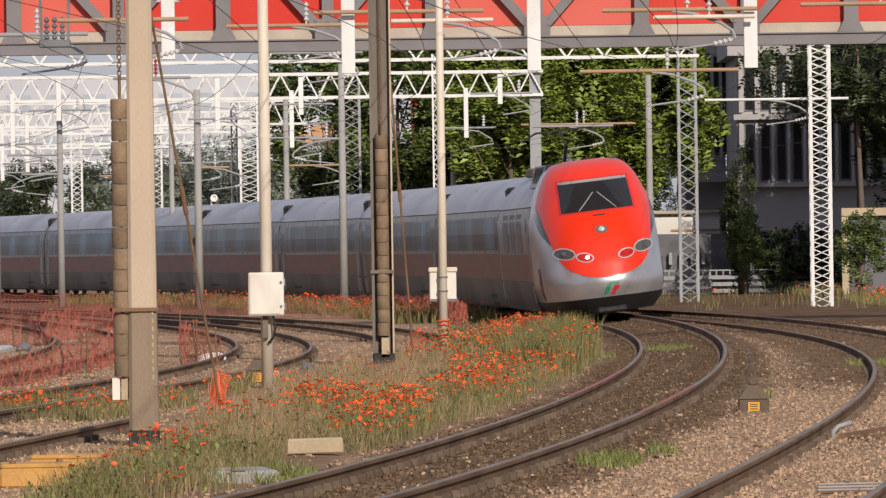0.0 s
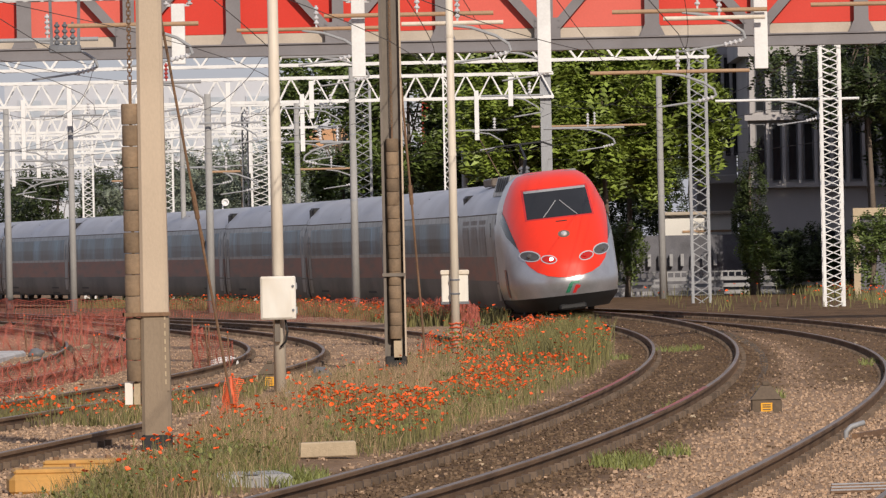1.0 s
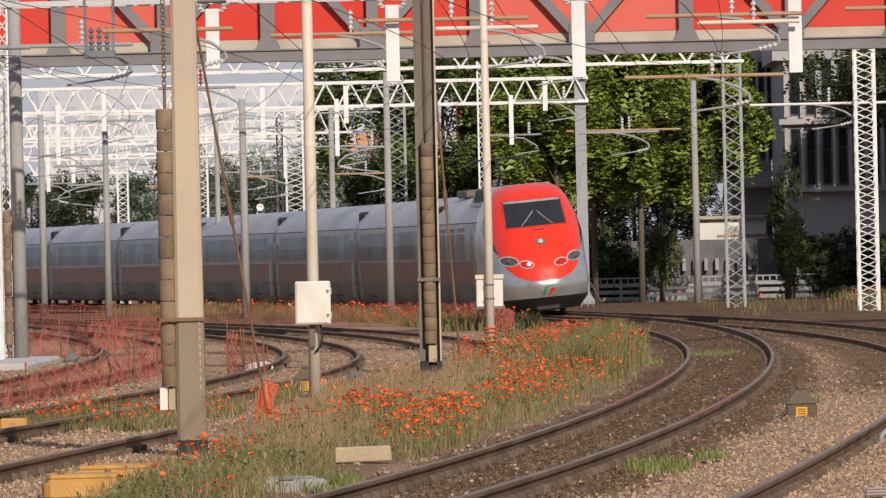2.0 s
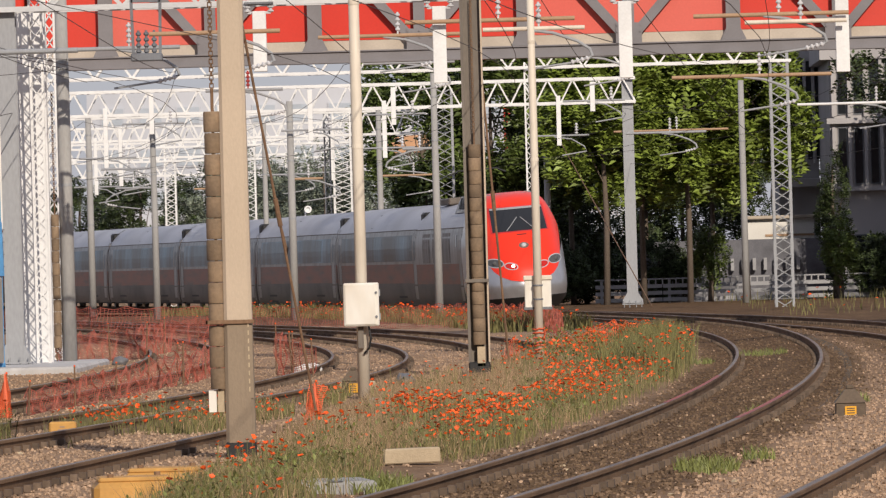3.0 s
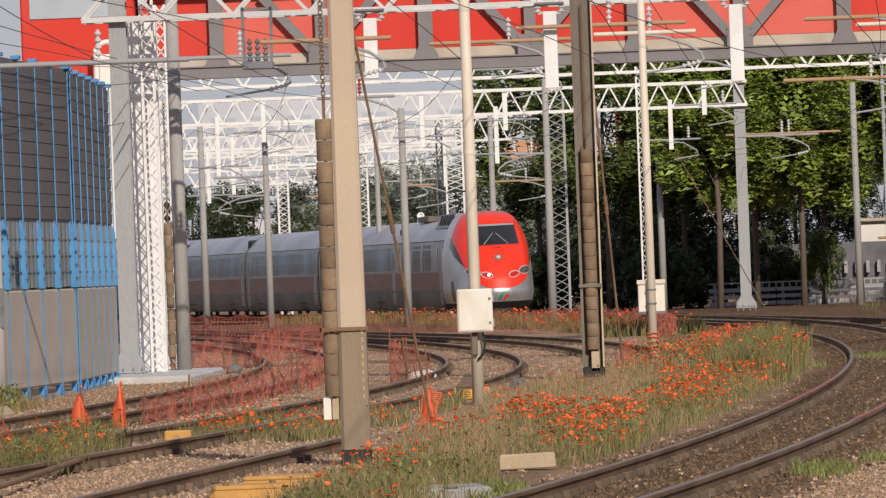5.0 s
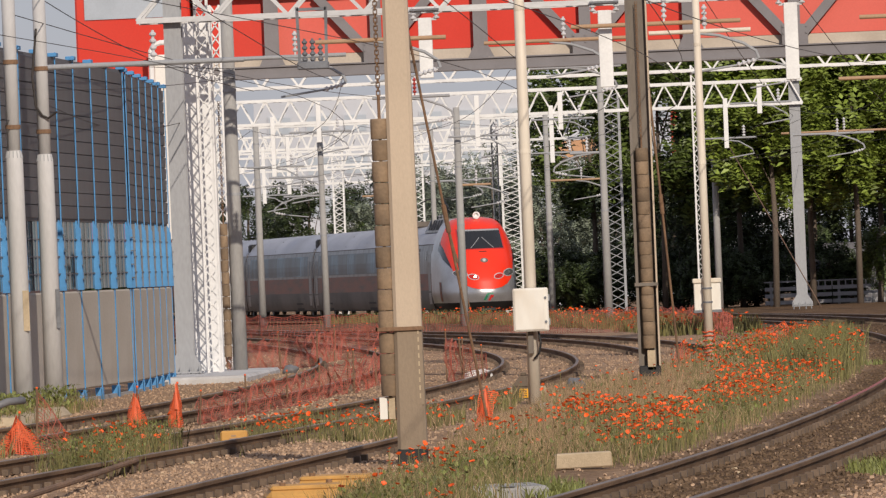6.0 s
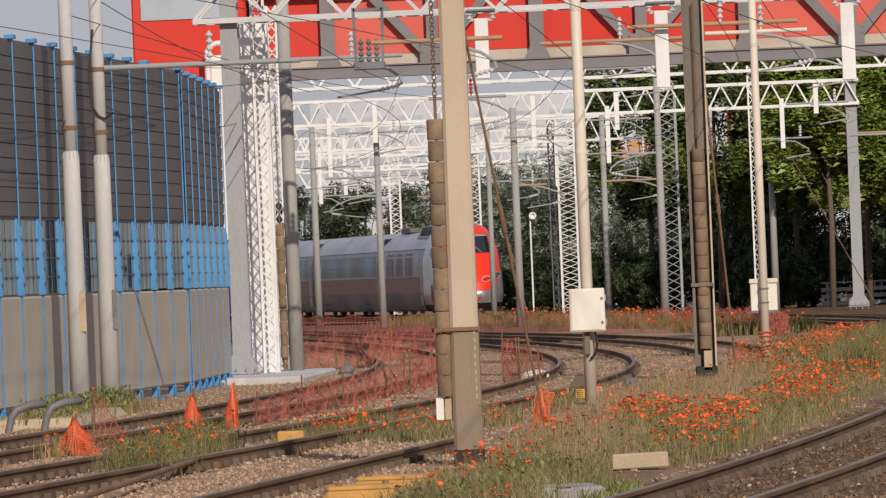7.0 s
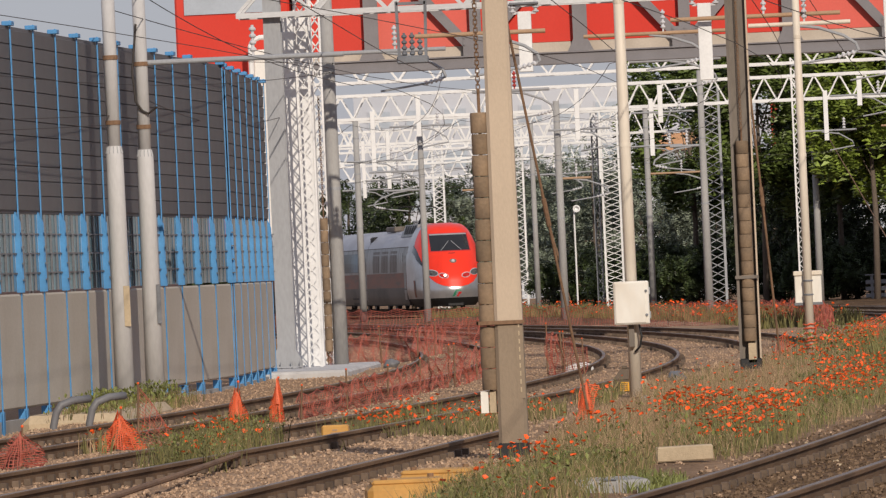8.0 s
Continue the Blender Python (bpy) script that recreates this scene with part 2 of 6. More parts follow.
# ---------------------------------------------------------------- mesh tools
class Mesh:
    """Collects vertices and faces for one mesh."""

    def __init__(self):
        self.v, self.f = [], []

    def add(self, verts, faces):
        k = len(self.v)
        self.v.extend(tuple(p) for p in verts)
        self.f.extend(tuple(i + k for i in face) for face in faces)
        return self

    def box(self, lo, hi, m=None, bevel=0.0):
        (a, b, c), (d, e, f) = lo, hi
        if bevel:
            s = bevel
            ring = [(a + s, b), (d - s, b), (d, b + s), (d, e - s), (d - s, e), (a + s, e), (a, e - s), (a, b + s)]
            inner = [(a + s, b + s), (d - s, b + s), (d - s, b + s), (d - s, e - s), (d - s, e - s), (a + s, e - s), (a + s, e - s), (a + s, b + s)]
            v = [(x, y, c) for x, y in inner] + [(x, y, c + s) for x, y in ring] + [(x, y, f - s) for x, y in ring] + [(x, y, f) for x, y in inner]
            fs = []
            for r in range(3):
                for i in range(8):
                    j = (i + 1) % 8
                    fs.append((r * 8 + i, r * 8 + j, r * 8 + 8 + j, r * 8 + 8 + i))
            fs += [(7, 5, 3, 1)[0:4], (25, 27, 29, 31)]
        else:
            v = [(a, b, c), (d, b, c), (d, e, c), (a, e, c), (a, b, f), (d, b, f), (d, e, f), (a, e, f)]
            fs = [(0, 3, 2, 1), (4, 5, 6, 7), (0, 1, 5, 4), (1, 2, 6, 5), (2, 3, 7, 6), (3, 0, 4, 7)]
        if m is not None:
            v = [tuple(m @ Vector(p)) for p in v]
        return self.add(v, fs)

    def tube(self, pts, radius, sides=8, cap=True):
        """A round tube along pts; radius is one number or one a point."""
        pts = [Vector(p) for p in pts]
        rs = radius if isinstance(radius, (list, tuple)) else [radius] * len(pts)
        v, fs = [], []
        side = None
        for i, p in enumerate(pts):
            way = (pts[min(i + 1, len(pts) - 1)] - pts[max(i - 1, 0)]).normalized()
            if side is None:
                ref = Vector((0, 0, 1)) if abs(way.z) < 0.9 else Vector((1, 0, 0))
                side = way.cross(ref).normalized()
            side = (side - way * side.dot(way)).normalized()
            up = side.cross(way)
            for k in range(sides):
                a = 2 * math.pi * (k + 0.5) / sides
                v.append(p + (side * math.cos(a) + up * math.sin(a)) * rs[i])
        for i in range(len(pts) - 1):
            for k in range(sides):
                j = (k + 1) % sides
                fs.append((i * sides + k, i * sides + j, (i + 1) * sides + j, (i + 1) * sides + k))
        if cap:
            fs.append(tuple(range(sides))[::-1])
            fs.append(tuple(range((len(pts) - 1) * sides, len(pts) * sides)))
        return self.add(v, fs)

    def bar(self, p, q, w, h=None):
        """A square bar from p to q."""
        p, q = Vector(p), Vector(q)
        way = (q - p).normalized()
        ref = Vector((0, 0, 1)) if abs(way.z) < 0.95 else Vector((0, 1, 0))
        a = way.cross(ref).normalized() * w / 2
        b = a.cross(way).normalized() * (h or w) / 2
        v = [p - a - b, p + a - b, p + a + b, p - a + b, q - a - b, q + a - b, q + a + b, q - a + b]
        return self.add(v, [(0, 3, 2, 1), (4, 5, 6, 7), (0, 1, 5, 4), (1, 2, 6, 5), (2, 3, 7, 6), (3, 0, 4, 7)])

    def grid(self, rows):
        """A sheet through rows of points."""
        n = len(rows[0])
        v = [p for r in rows for p in r]
        fs = [(i * n + j, i * n + j + 1, (i + 1) * n + j + 1, (i + 1) * n + j) for i in range(len(rows) - 1) for j in range(n - 1)]
        return self.add(v, fs)

    def lathe(self, profile, m=None, sides=12):
        """A turned shape about z through (radius, height) pairs."""
        v = [(r * math.cos(2 * math.pi * k / sides), r * math.sin(2 * math.pi * k / sides), z) for r, z in profile for k in range(sides)]
        fs = [(i * sides + k, i * sides + (k + 1) % sides, (i + 1) * sides + (k + 1) % sides, (i + 1) * sides + k) for i in range(len(profile) - 1) for k in range(sides)]
        fs += [tuple(range(sides))[::-1], tuple(range((len(profile) - 1) * sides, len(profile) * sides))]
        if m is not None:
            v = [tuple(m @ Vector(p)) for p in v]
        return self.add(v, fs)

    def data(self, name, mat, smooth=False):
        me = bpy.data.meshes.new(name)
        me.from_pydata(self.v, [], self.f)
        me.materials.append(mat)
        if smooth:
            me.polygons.foreach_set("use_smooth", [True] * len(me.polygons))
        me.update()
        return me


def part(name, mesh, mat, parent=None, label="", smooth=False, m=None):
    """Links a mesh as one object, under its thing if there is one."""
    ob = new(name, mesh.data(name, mat, smooth) if isinstance(mesh, Mesh) else mesh)
    ob.parent = parent
    if m is not None:
        ob.matrix_basis = m
    return tagged(ob, label)


def thing(name, label, category, group="", kind="", m=None):
    ob = new(name)
    ob.empty_display_size = 0.2
    if m is not None:
        ob.matrix_basis = m
    return tagged(ob, label, category, group, kind)


def smoothed(ob, angle=40):
    me = ob.data
    me.polygons.foreach_set("use_smooth", [True] * len(me.polygons))
    me.set_sharp_from_angle(angle=radians(angle))
    return ob


def insulator(mesh, p, q, r=0.07, discs=4):
    """A string of ribbed discs from p to q."""
    p, q = Vector(p), Vector(q)
    pts, rs = [], []
    for i in range(discs * 4 + 1):
        pts.append(p + (q - p) * i / (discs * 4))
        rs.append(r if i % 4 in (1, 2) else r * 0.45)
    mesh.tube(pts, rs, 8)


# ---------------------------------------------------------------- the tracks' lines
LINES = {
    "main": (0.0179, -0.1935, 0.6016, -0.0435, -1.2981, -5.8566, 0.8465, 4.7811),
    "right": (0.2598, 1.2508, -0.6059, -8.9647, -1.2135, 8.3329),
    "yard": (-2.5824, 4.1873, 3.5898, -12.6826, -4.3093, -3.7014),
    "wall_side": (-1.5919, 2.8495, 1.8722, -10.8702, -3.7208, -7.6182),
    "middle": (-0.1192, 2.3589, -1.4124, -11.8234, -3.3836, -0.556),
}


def line_x(which, y):
    u, x = (y - 150) / 100, 0.0
    for c in LINES[which]:
        x = x * u + c
    return x


def slope(which, y):
    return (line_x(which, y + 0.5) - line_x(which, y - 0.5))


def cant(which, y):
    """How much higher the outer rail lies."""
    if which == "main":
        return lerp(y, [50, 120, 180, 215, 264, 305], [0.05, 0.09, 0.13, 0.10, 0.06, 0.0])
    if which == "right":
        return lerp(y, [50, 120, 180, 230], [0.04, 0.08, 0.10, 0.08])
    return 0.0


GAUGE = 1.505


def rail_point(which, y, side):
    s = slope(which, y)
    k = 1 / math.sqrt(1 + s * s)
    return Vector((line_x(which, y) + side * GAUGE / 2 * k, y - side * GAUGE / 2 * s * k, cant(which, y) if side > 0 else 0.0))


# ---------------------------------------------------------------- ground
def lerp(v, xs, ys):
    """A value between the knots xs, ys."""
    if v <= xs[0]:
        return ys[0]
    for a, b, c, d in zip(xs[:-1], xs[1:], ys[:-1], ys[1:]):
        if v <= b:
            return c + (d - c) * (v - a) / (b - a)
    return ys[-1]


def berm(x, y):
    """The overgrown strip between the tracks: 1 in its middle, 0 off it."""
    if y < 50 or y > 168 or x < -3.6 or x > 4:
        return 0.0
    left = lerp(y, [50, 62, 75, 90, 106, 126, 140, 160], [-3.5, -3.3, -3.1, -3.0, -2.95, -1.5, -0.4, 0.6])
    right = line_x("main", y) - 1.5
    if y < 50 or y > 168 or x < left or x > right:
        return 0.0
    a = min(1, (x - left) / 0.6) * min(1, (right - x) / 0.6) * min(1, (168 - y) / 14)
    return max(0.0, a)


def ground_z(x, y):
    z = -0.16 + 0.03 * noise.noise((x * 0.35, y * 0.2, 3.0)) + 0.02 * noise.noise((x * 1.7, y * 1.1, 7.0))
    z += (0.03 if x > -2.4 else 0.0) * berm(x, y)
    d = abs(x - line_x("main", y)) if 40 < y < 330 else 9
    z += 0.03 * max(0, 1 - d / 1.1)
    if 40 < y < 236:
        for which in ("main", "right"):
            e = x - line_x(which, y)
            if -0.8 < e < 3.0:
                z = max(z, -0.15 + cant(which, y) * min(1.0, (e + 0.75) / 1.5, (3.0 - e) / 1.6))
    if y > 300:
        z -= min(0.3, (y - 300) * 0.005)
    if x < -11.2 and y < 160:
        z -= 0.15
    return z


def soil_shade(x, y):
    """0: pale broken stone, 1: dark oily bed, 0.5: earth; far ground is also darkened for shade."""
    if not 40 < y < 360:
        return 0.5
    d = abs(x - line_x("main", y))
    s = max(0.0, min(1.0, (1.75 - d) / 0.5 + 0.5 * noise.noise((x, y * 0.3, 1.0))))
    if y < 245:
        d = abs(x - line_x("right", y))
        far = max(0.0, min(1.0, (y - 92) / 12))
        s = max(s, far * max(0.0, min(0.85, (2.6 - d) / 1.2)))
    s = max(s, 0.6 * min(1, berm(x, y) * 2))
    # Shade on the ground to the right and far off, painted as dark soil.
    if x > line_x("main", y) + 2 and y > 175:
        s = max(s, 1.0)
    if y > 235:
        s = max(s, 0.85)
    s = max(s, 0.45 * max(0, noise.noise((x * 0.5, y * 0.12, 9.0))))
    return s


def build_ground():
    xs = np.concatenate([[-3000, -1200, -400, -150, -70, -45, -34], np.arange(-28, -12, 0.8), np.arange(-12, 12, 0.24), np.arange(12, 24, 1.0), [30, 50, 90, 200, 500, 1200, 3000]])
    ys = np.concatenate([[-400, -60, 0, 30, 40], np.arange(46, 150, 0.5), np.arange(150, 260, 1.2), np.arange(260, 360, 4.0), [380, 420, 500, 700, 1200, 2500, 4500]])
    me = bpy.data.meshes.new("ground")
    v = [(x, y, ground_z(x, y)) for y in ys for x in xs]
    n = len(xs)
    f = [(i * n + j, i * n + j + 1, (i + 1) * n + j + 1, (i + 1) * n + j) for i in range(len(ys) - 1) for j in range(n - 1)]
    me.from_pydata(v, [], f)
    at = me.attributes.new("soil_shade", "FLOAT", "POINT")
    at.data.foreach_set("value", [soil_shade(x, y) for y in ys for x in xs])
    m = bpy.data.materials.new("trackside_ground")
    m.use_nodes = True
    nd, l = m.node_tree.nodes, m.node_tree.links
    b = nd["Principled BSDF"]
    b.inputs["Roughness"].default_value, b.inputs["Specular IOR Level"].default_value = 0.95, 0.1
    a = nd.new("ShaderNodeAttribute")
    a.attribute_name = "soil_shade"
    co = nd.new("ShaderNodeTexCoord")
    vor = nd.new("ShaderNodeTexVoronoi")
    vor.inputs["Scale"].default_value = 16
    l.new(co.outputs["Object"], vor.inputs["Vector"])
    nz = nd.new("ShaderNodeTexNoise")
    nz.inputs["Scale"].default_value, nz.inputs["Detail"].default_value = 2.2, 8
    l.new(co.outputs["Object"], nz.inputs["Vector"])
    pale = nd.new("ShaderNodeValToRGB")
    pale.color_ramp.elements[0].color, pale.color_ramp.elements[1].color = (0.27, 0.174, 0.110, 1), (0.46, 0.318, 0.212, 1)
    l.new(vor.outputs["Color"], pale.inputs[0])
    dark = nd.new("ShaderNodeValToRGB")
    dark.color_ramp.elements[0].position, dark.color_ramp.elements[1].position = 0.35, 0.7
    dark.color_ramp.elements[0].color, dark.color_ramp.elements[1].color = (0.085, 0.052, 0.030, 1), (0.215, 0.134, 0.076, 1)
    l.new(nz.outputs[0], dark.inputs[0])
    mix = nd.new("ShaderNodeMix")
    mix.data_type = "RGBA"
    l.new(a.outputs["Fac"], mix.inputs[0])
    l.new(pale.outputs[0], mix.inputs[6])
    l.new(dark.outputs[0], mix.inputs[7])
    l.new(mix.outputs[2], b.inputs["Base Color"])
    bu = nd.new("ShaderNodeBump")
    bu.inputs["Strength"].default_value, bu.inputs["Distance"].default_value = 0.9, 0.03
    l.new(vor.outputs["Distance"], bu.inputs["Height"])
    l.new(bu.outputs[0], b.inputs["Normal"])
    me.materials.append(m)
    me.polygons.foreach_set("use_smooth", [True] * len(me.polygons))
    tagged(new("ground", me), "brown earth and crushed stone between the railway tracks", "ground", kind="structure")


build_ground()
# Unseen wall added behind the camera so the train reflects something dark.
back = thing("wall_south", "unseen plain wall added behind the camera to darken reflections", "wall", kind="structure")
part("wall", Mesh().box((-320, -46, -1), (220, -44, 34)), STONE_WALL, back)


# ---------------------------------------------------------------- railway tracks
def sweep_rail(which, y0, y1, side, head):
    """One rail: its foot, web and head, or only the polished running surface."""
    if head:
        prof = [(-0.028, 0.0), (-0.022, 0.004), (0.022, 0.004), (0.028, 0.0)]
    else:
        prof = [(-0.07, -0.16), (-0.07, -0.148), (-0.012, -0.13), (-0.012, -0.045), (-0.036, -0.035), (-0.036, -0.006), (-0.028, 0.0),
                (0.028, 0.0), (0.036, -0.006), (0.036, -0.035), (0.012, -0.045), (0.012, -0.13), (0.07, -0.148), (0.07, -0.16)]
    rows = []
    for y in np.linspace(y0, y1, max(2, int((y1 - y0) / 1.2))):
        c = rail_point(which, y, side)
        s = slope(which, y)
        k = 1 / math.sqrt(1 + s * s)
        rows.append([(c.x + a * k, c.y - a * s * k, c.z + h) for a, h in prof])
    return Mesh().grid(rows)


def track(which, y0, y1, label, sides=(-1, 1), near=190):
    t = thing("railway_track", label, "railway track", "railway tracks", kind="structure")
    for side in sides:
        r = part("rail", sweep_rail(which, y0, y1, side, False), RAIL_SIDE, t)
        part("running_surface", sweep_rail(which, y0, y1, side, True), RAIL_TOP, r, "polished steel rail top")
    sl = Mesh().box((-1.25, -0.12, -0.27), (1.25, 0.12, -0.172)).data("sleeper", SLEEPER)
    fix = Mesh()
    i, y = 0, y0 + 0.3
    rest = Mesh()
    while y < y1:
        s = slope(which, y)
        c = cant(which, y)
        m = Matrix.Translation((line_x(which, y), y, c / 2)) @ pose(0, 0, 0, 0, -math.degrees(math.atan(c / GAUGE)), -math.degrees(math.atan(s)))
        if y < near and i < 300:
            part("sleeper", sl, SLEEPER, t, m=m)
        else:
            rest.box((-1.25, -0.12, -0.27), (1.25, 0.12, -0.172), m)
        for side in sides:
            for d in (-0.10, 0.10):
                fix.box((side * GAUGE / 2 + d - 0.035, -0.05, -0.15), (side * GAUGE / 2 + d + 0.035, 0.05, -0.085), m)
        y += 0.6
        i += 1
    part("rail_fastenings", fix, FIX, t)
    if rest.v:
        part("far_sleepers", rest, SLEEPER, t)
    return t


def rail_paint(which, y0, y1, side):
    rows = []
    for y in np.linspace(y0, y1, 20):
        c = rail_point(which, y, side)
        rows.append([(c.x - 0.03, c.y, c.z + 0.008), (c.x + 0.03, c.y, c.z + 0.008)])
    return Mesh().grid(rows)


main_track = track("main", 44, 470, "curved railway track with dark oily bed and worn rails")
part("paint_mark", rail_paint("main", 89, 108, -1), RAIL_PAINT, main_track, "worn red paint on the rail")
part("paint_mark", rail_paint("main", 77, 91, 1), RAIL_PAINT, main_track, "worn red paint on the rail")
track("right", 44, 236, "curved railway track joining the main line on pale ballast")
track("yard", 52, 300, "curved yard track with rusty rails on pale ballast")
track("wall_side", 78, 300, "curved yard track beside the orange netting")
track("middle", 44, 81, "rusty rail half buried in stones and weeds", sides=(-1,))
track("middle", 150, 300, "curved track emerging from behind the poppies")


# ---------------------------------------------------------------- red footbridge over the tracks
def bridge():
    b = thing("footbridge", "red-clad steel truss bridge with grey girders crossing above the tracks", "bridge", kind="structure")
    y, x0, x1 = 184.0, -13.2, 22.0
    part("lower_girder", Mesh().box((x0, y, 7.17), (x1, y + 0.3, 7.45)).box((x0, y - 0.09, 7.13), (x1, y + 0.5, 7.18)).box((x0, y - 0.06, 7.42), (x1, y, 7.455)), BRIDGE_GREY, b, "dark grey lower girder")
    part("deck_edge", Mesh().box((x0, y + 0.25, 7.455), (x1, y + 2.6, 7.72)), BRIDGE_BAND, b, "stained concrete deck edge")
    part("roof", Mesh().box((x0, y - 0.1, 9.3), (x1, y + 2.7, 9.45)), BRIDGE_GREY, b)
    part("back_wall", Mesh().box((x0, y + 2.45, 7.72), (x1, y + 2.6, 9.3)), RED_PANEL, b)
    verticals = [-11.13 + 2.735 * i for i in range(12)]
    for i, x in enumerate(verticals):
        w = 0.15 if i % 2 == 0 else 0.11
        m = Mesh().box((x - w, y + 0.02, 7.45), (x + w, y + 0.26, 9.3)).box((x - w - 0.04, y - 0.01, 7.45), (x + w + 0.04, y + 0.03, 9.3))
        m.add([(x - 0.34, y - 0.015, 7.46), (x + 0.34, y - 0.015, 7.46), (x + w, y - 0.015, 7.85), (x - w, y - 0.015, 7.85)], [(0, 1, 2, 3)])
        part("truss_post", m, BRIDGE_GREY, b)
        if i % 2 == 1:
            for d in (-1, 1):
                dm = Mesh().bar((x, y + 0.12, 7.5), (x + d * 1.55, y + 0.12, 9.25), 0.24, 0.24)
                part("truss_diagonal", dm, BRIDGE_GREY, b)
            g = Mesh().box((x - 0.34, y - 0.03, 7.44), (x + 0.34, y - 0.012, 7.98))
            for k in range(3):
                for h in (7.75, 7.92):
                    g.tube([(x - 0.3 + 0.3 * k, y - 0.03, h), (x - 0.3 + 0.3 * k, y - 0.06, h)], 0.025, 6)
            part("gusset_plate", g, BRIDGE_GREY, b)
    edges = [x0] + verticals
    # Panels 1, 5 and 6 get the paler red painted as if sunlit.
    for k, (a, c) in enumerate(zip(edges[:-1], edges[1:])):
        part("cladding_panel", Mesh().box((a + 0.02, y + 0.27, 7.73), (c - 0.02, y + 0.34, 9.27)), RED_SUNLIT if k in (1, 5, 6) else RED_PANEL, b)
    t = thing("stair_tower", "tall red-clad stair tower at the end of the bridge", "tower", kind="structure")
    part("cladding", Mesh().box((-16.25, 183.9, 3.0), (-13.25, 189.5, 13.5), bevel=0.05), RED_PANEL, t)
    part("window_band", Mesh().box((-16.0, 183.86, 8.85), (-13.6, 183.9, 10.3)), FAR_PANE, t)
    part("white_base", Mesh().box((-14.2, 183.3, 3.0), (-13.1, 183.88, 7.85), bevel=0.04), WHITE_WALL, t)
    part("vent_pipe", Mesh().tube([(-14.25, 183.2, 7.0), (-14.25, 183.2, 7.95), (-14.17, 183.2, 8.1), (-14.0, 183.2, 8.16), (-13.7, 183.2, 8.16)], 0.07), WHITE_STEEL, t)


bridge()


# ---------------------------------------------------------------- sound barrier
def barrier(x0, y0, x1, y1, n, z_top, name_label):
    """A wall of blue posts: concrete below, a band of panes, grey acoustic panels above."""
    w = thing("sound_barrier", name_label, "barrier", kind="structure")
    way = Vector((x1 - x0, y1 - y0, 0))
    step = way.length / n
    m = Matrix.Translation((x0, y0, 0)) @ pose(0, 0, 0, 0, 0, math.degrees(math.atan2(way.y, way.x)))
    w.matrix_basis = m
    conc = Mesh().box((0.05, -0.012, 0.06), (step - 0.09, 0.14, 1.8), bevel=0.03).data("concrete_panel", WALL_CONC)
    rows = 12
    ph = (z_top - 0.12 - 3.05) / rows
    pan = Mesh().add([(0.0, 0.03, 0.003), (step, 0.03, 0.003), (step, 0.012, 0.012), (0.0, 0.012, 0.012),
                      (0.0, 0.004, ph - 0.012), (step, 0.004, ph - 0.012), (0.0, 0.03, ph - 0.002), (step, 0.03, ph - 0.002)],
                     [(0, 1, 2, 3), (3, 2, 5, 4), (4, 5, 7, 6)]).data("acoustic_panel", GREY_PANEL)
    pane = Mesh().box((0.1, 0.05, 1.84), (step - 0.1, 0.06, 3.02)).data("pane", PANE)
    post = Mesh().box((-0.026, -0.018, 0.05), (0.026, 0.0, z_top + 0.03)).box((-0.07, -0.03, -0.6), (0.07, -0.01, 0.05)).box((-0.012, -0.01, -0.6), (0.012, 0.12, 0.05)).data("post", BLUE)
    brace = Mesh()
    for d in (-0.06, 0.05):
        brace.add([(d - 0.012, -0.055, 1.82), (d + 0.012, -0.055, 1.82), (d + 0.012, -0.03, 2.9), (d - 0.012, -0.03, 2.9),
                   (d - 0.012, 0.05, 1.82), (d + 0.012, 0.05, 1.82), (d + 0.012, 0.05, 3.1), (d - 0.012, 0.05, 3.1)],
                  [(0, 1, 2, 3), (0, 3, 7, 4), (1, 5, 6, 2), (4, 7, 6, 5), (3, 2, 6, 7), (0, 4, 5, 1)])
    brace = brace.data("bracket", BLUE)
    rail = Mesh()
    for h in (2.1, 2.4, 2.7):
        rail.box((0, 0.025, h), (step, 0.04, h + 0.025))
    rail = rail.data("glazing_bar", GALV_DARK)
    catch = Mesh()
    for h in (2.0, 2.25, 2.5, 2.75):
        catch.box((-0.085, -0.075, h), (0.075, -0.05, h + 0.02))
    catch = catch.data("cleat", GALV_DARK)
    mull = Mesh()
    for k in range(1, 4):
        mull.box((step * k / 4 - 0.02, 0.015, 1.84), (step * k / 4 + 0.02, 0.045, 3.02))
    mull = mull.data("glazing_post", GALV_DARK)
    for i in range(n + 1):
        part("post", post, BLUE, w, m=pose(i * step, 0, 0))
        part("bracket", brace, BLUE, w, m=pose(i * step, 0, 0))
        part("cleat", catch, GALV_DARK, w, m=pose(i * step, 0, 0))
        if i < n:
            part("concrete_panel", conc, WALL_CONC, w, m=pose(i * step, 0, 0))
            part("pane", pane, PANE, w, m=pose(i * step, 0, 0))
            part("glazing_bar", rail, GALV_DARK, w, m=pose(i * step, 0, 0))
            part("glazing_post", mull, GALV_DARK, w, m=pose(i * step, 0, 0))
            for r in range(rows):
                part("acoustic_panel", pan, GREY_PANEL, w, m=pose(i * step, 0, 3.07 + r * ph))
    part("backing", Mesh().box((0, 0.04, 3.03), (way.length, 0.2, z_top - 0.05)), GREY_PANEL, w)
    part("plinth", Mesh().box((0, 0.02, -0.6), (way.length, 0.12, -0.1)), CONCRETE_GREY, w)
    cap = Mesh().box((-0.13, -0.056, -0.05), (0.13, 0.1, 0.02), bevel=0.008).data("cap", BLUE)
    for i in range(n + 1):
        part("cap", cap, BLUE, w, m=pose(i * step, 0, z_top))
    return w


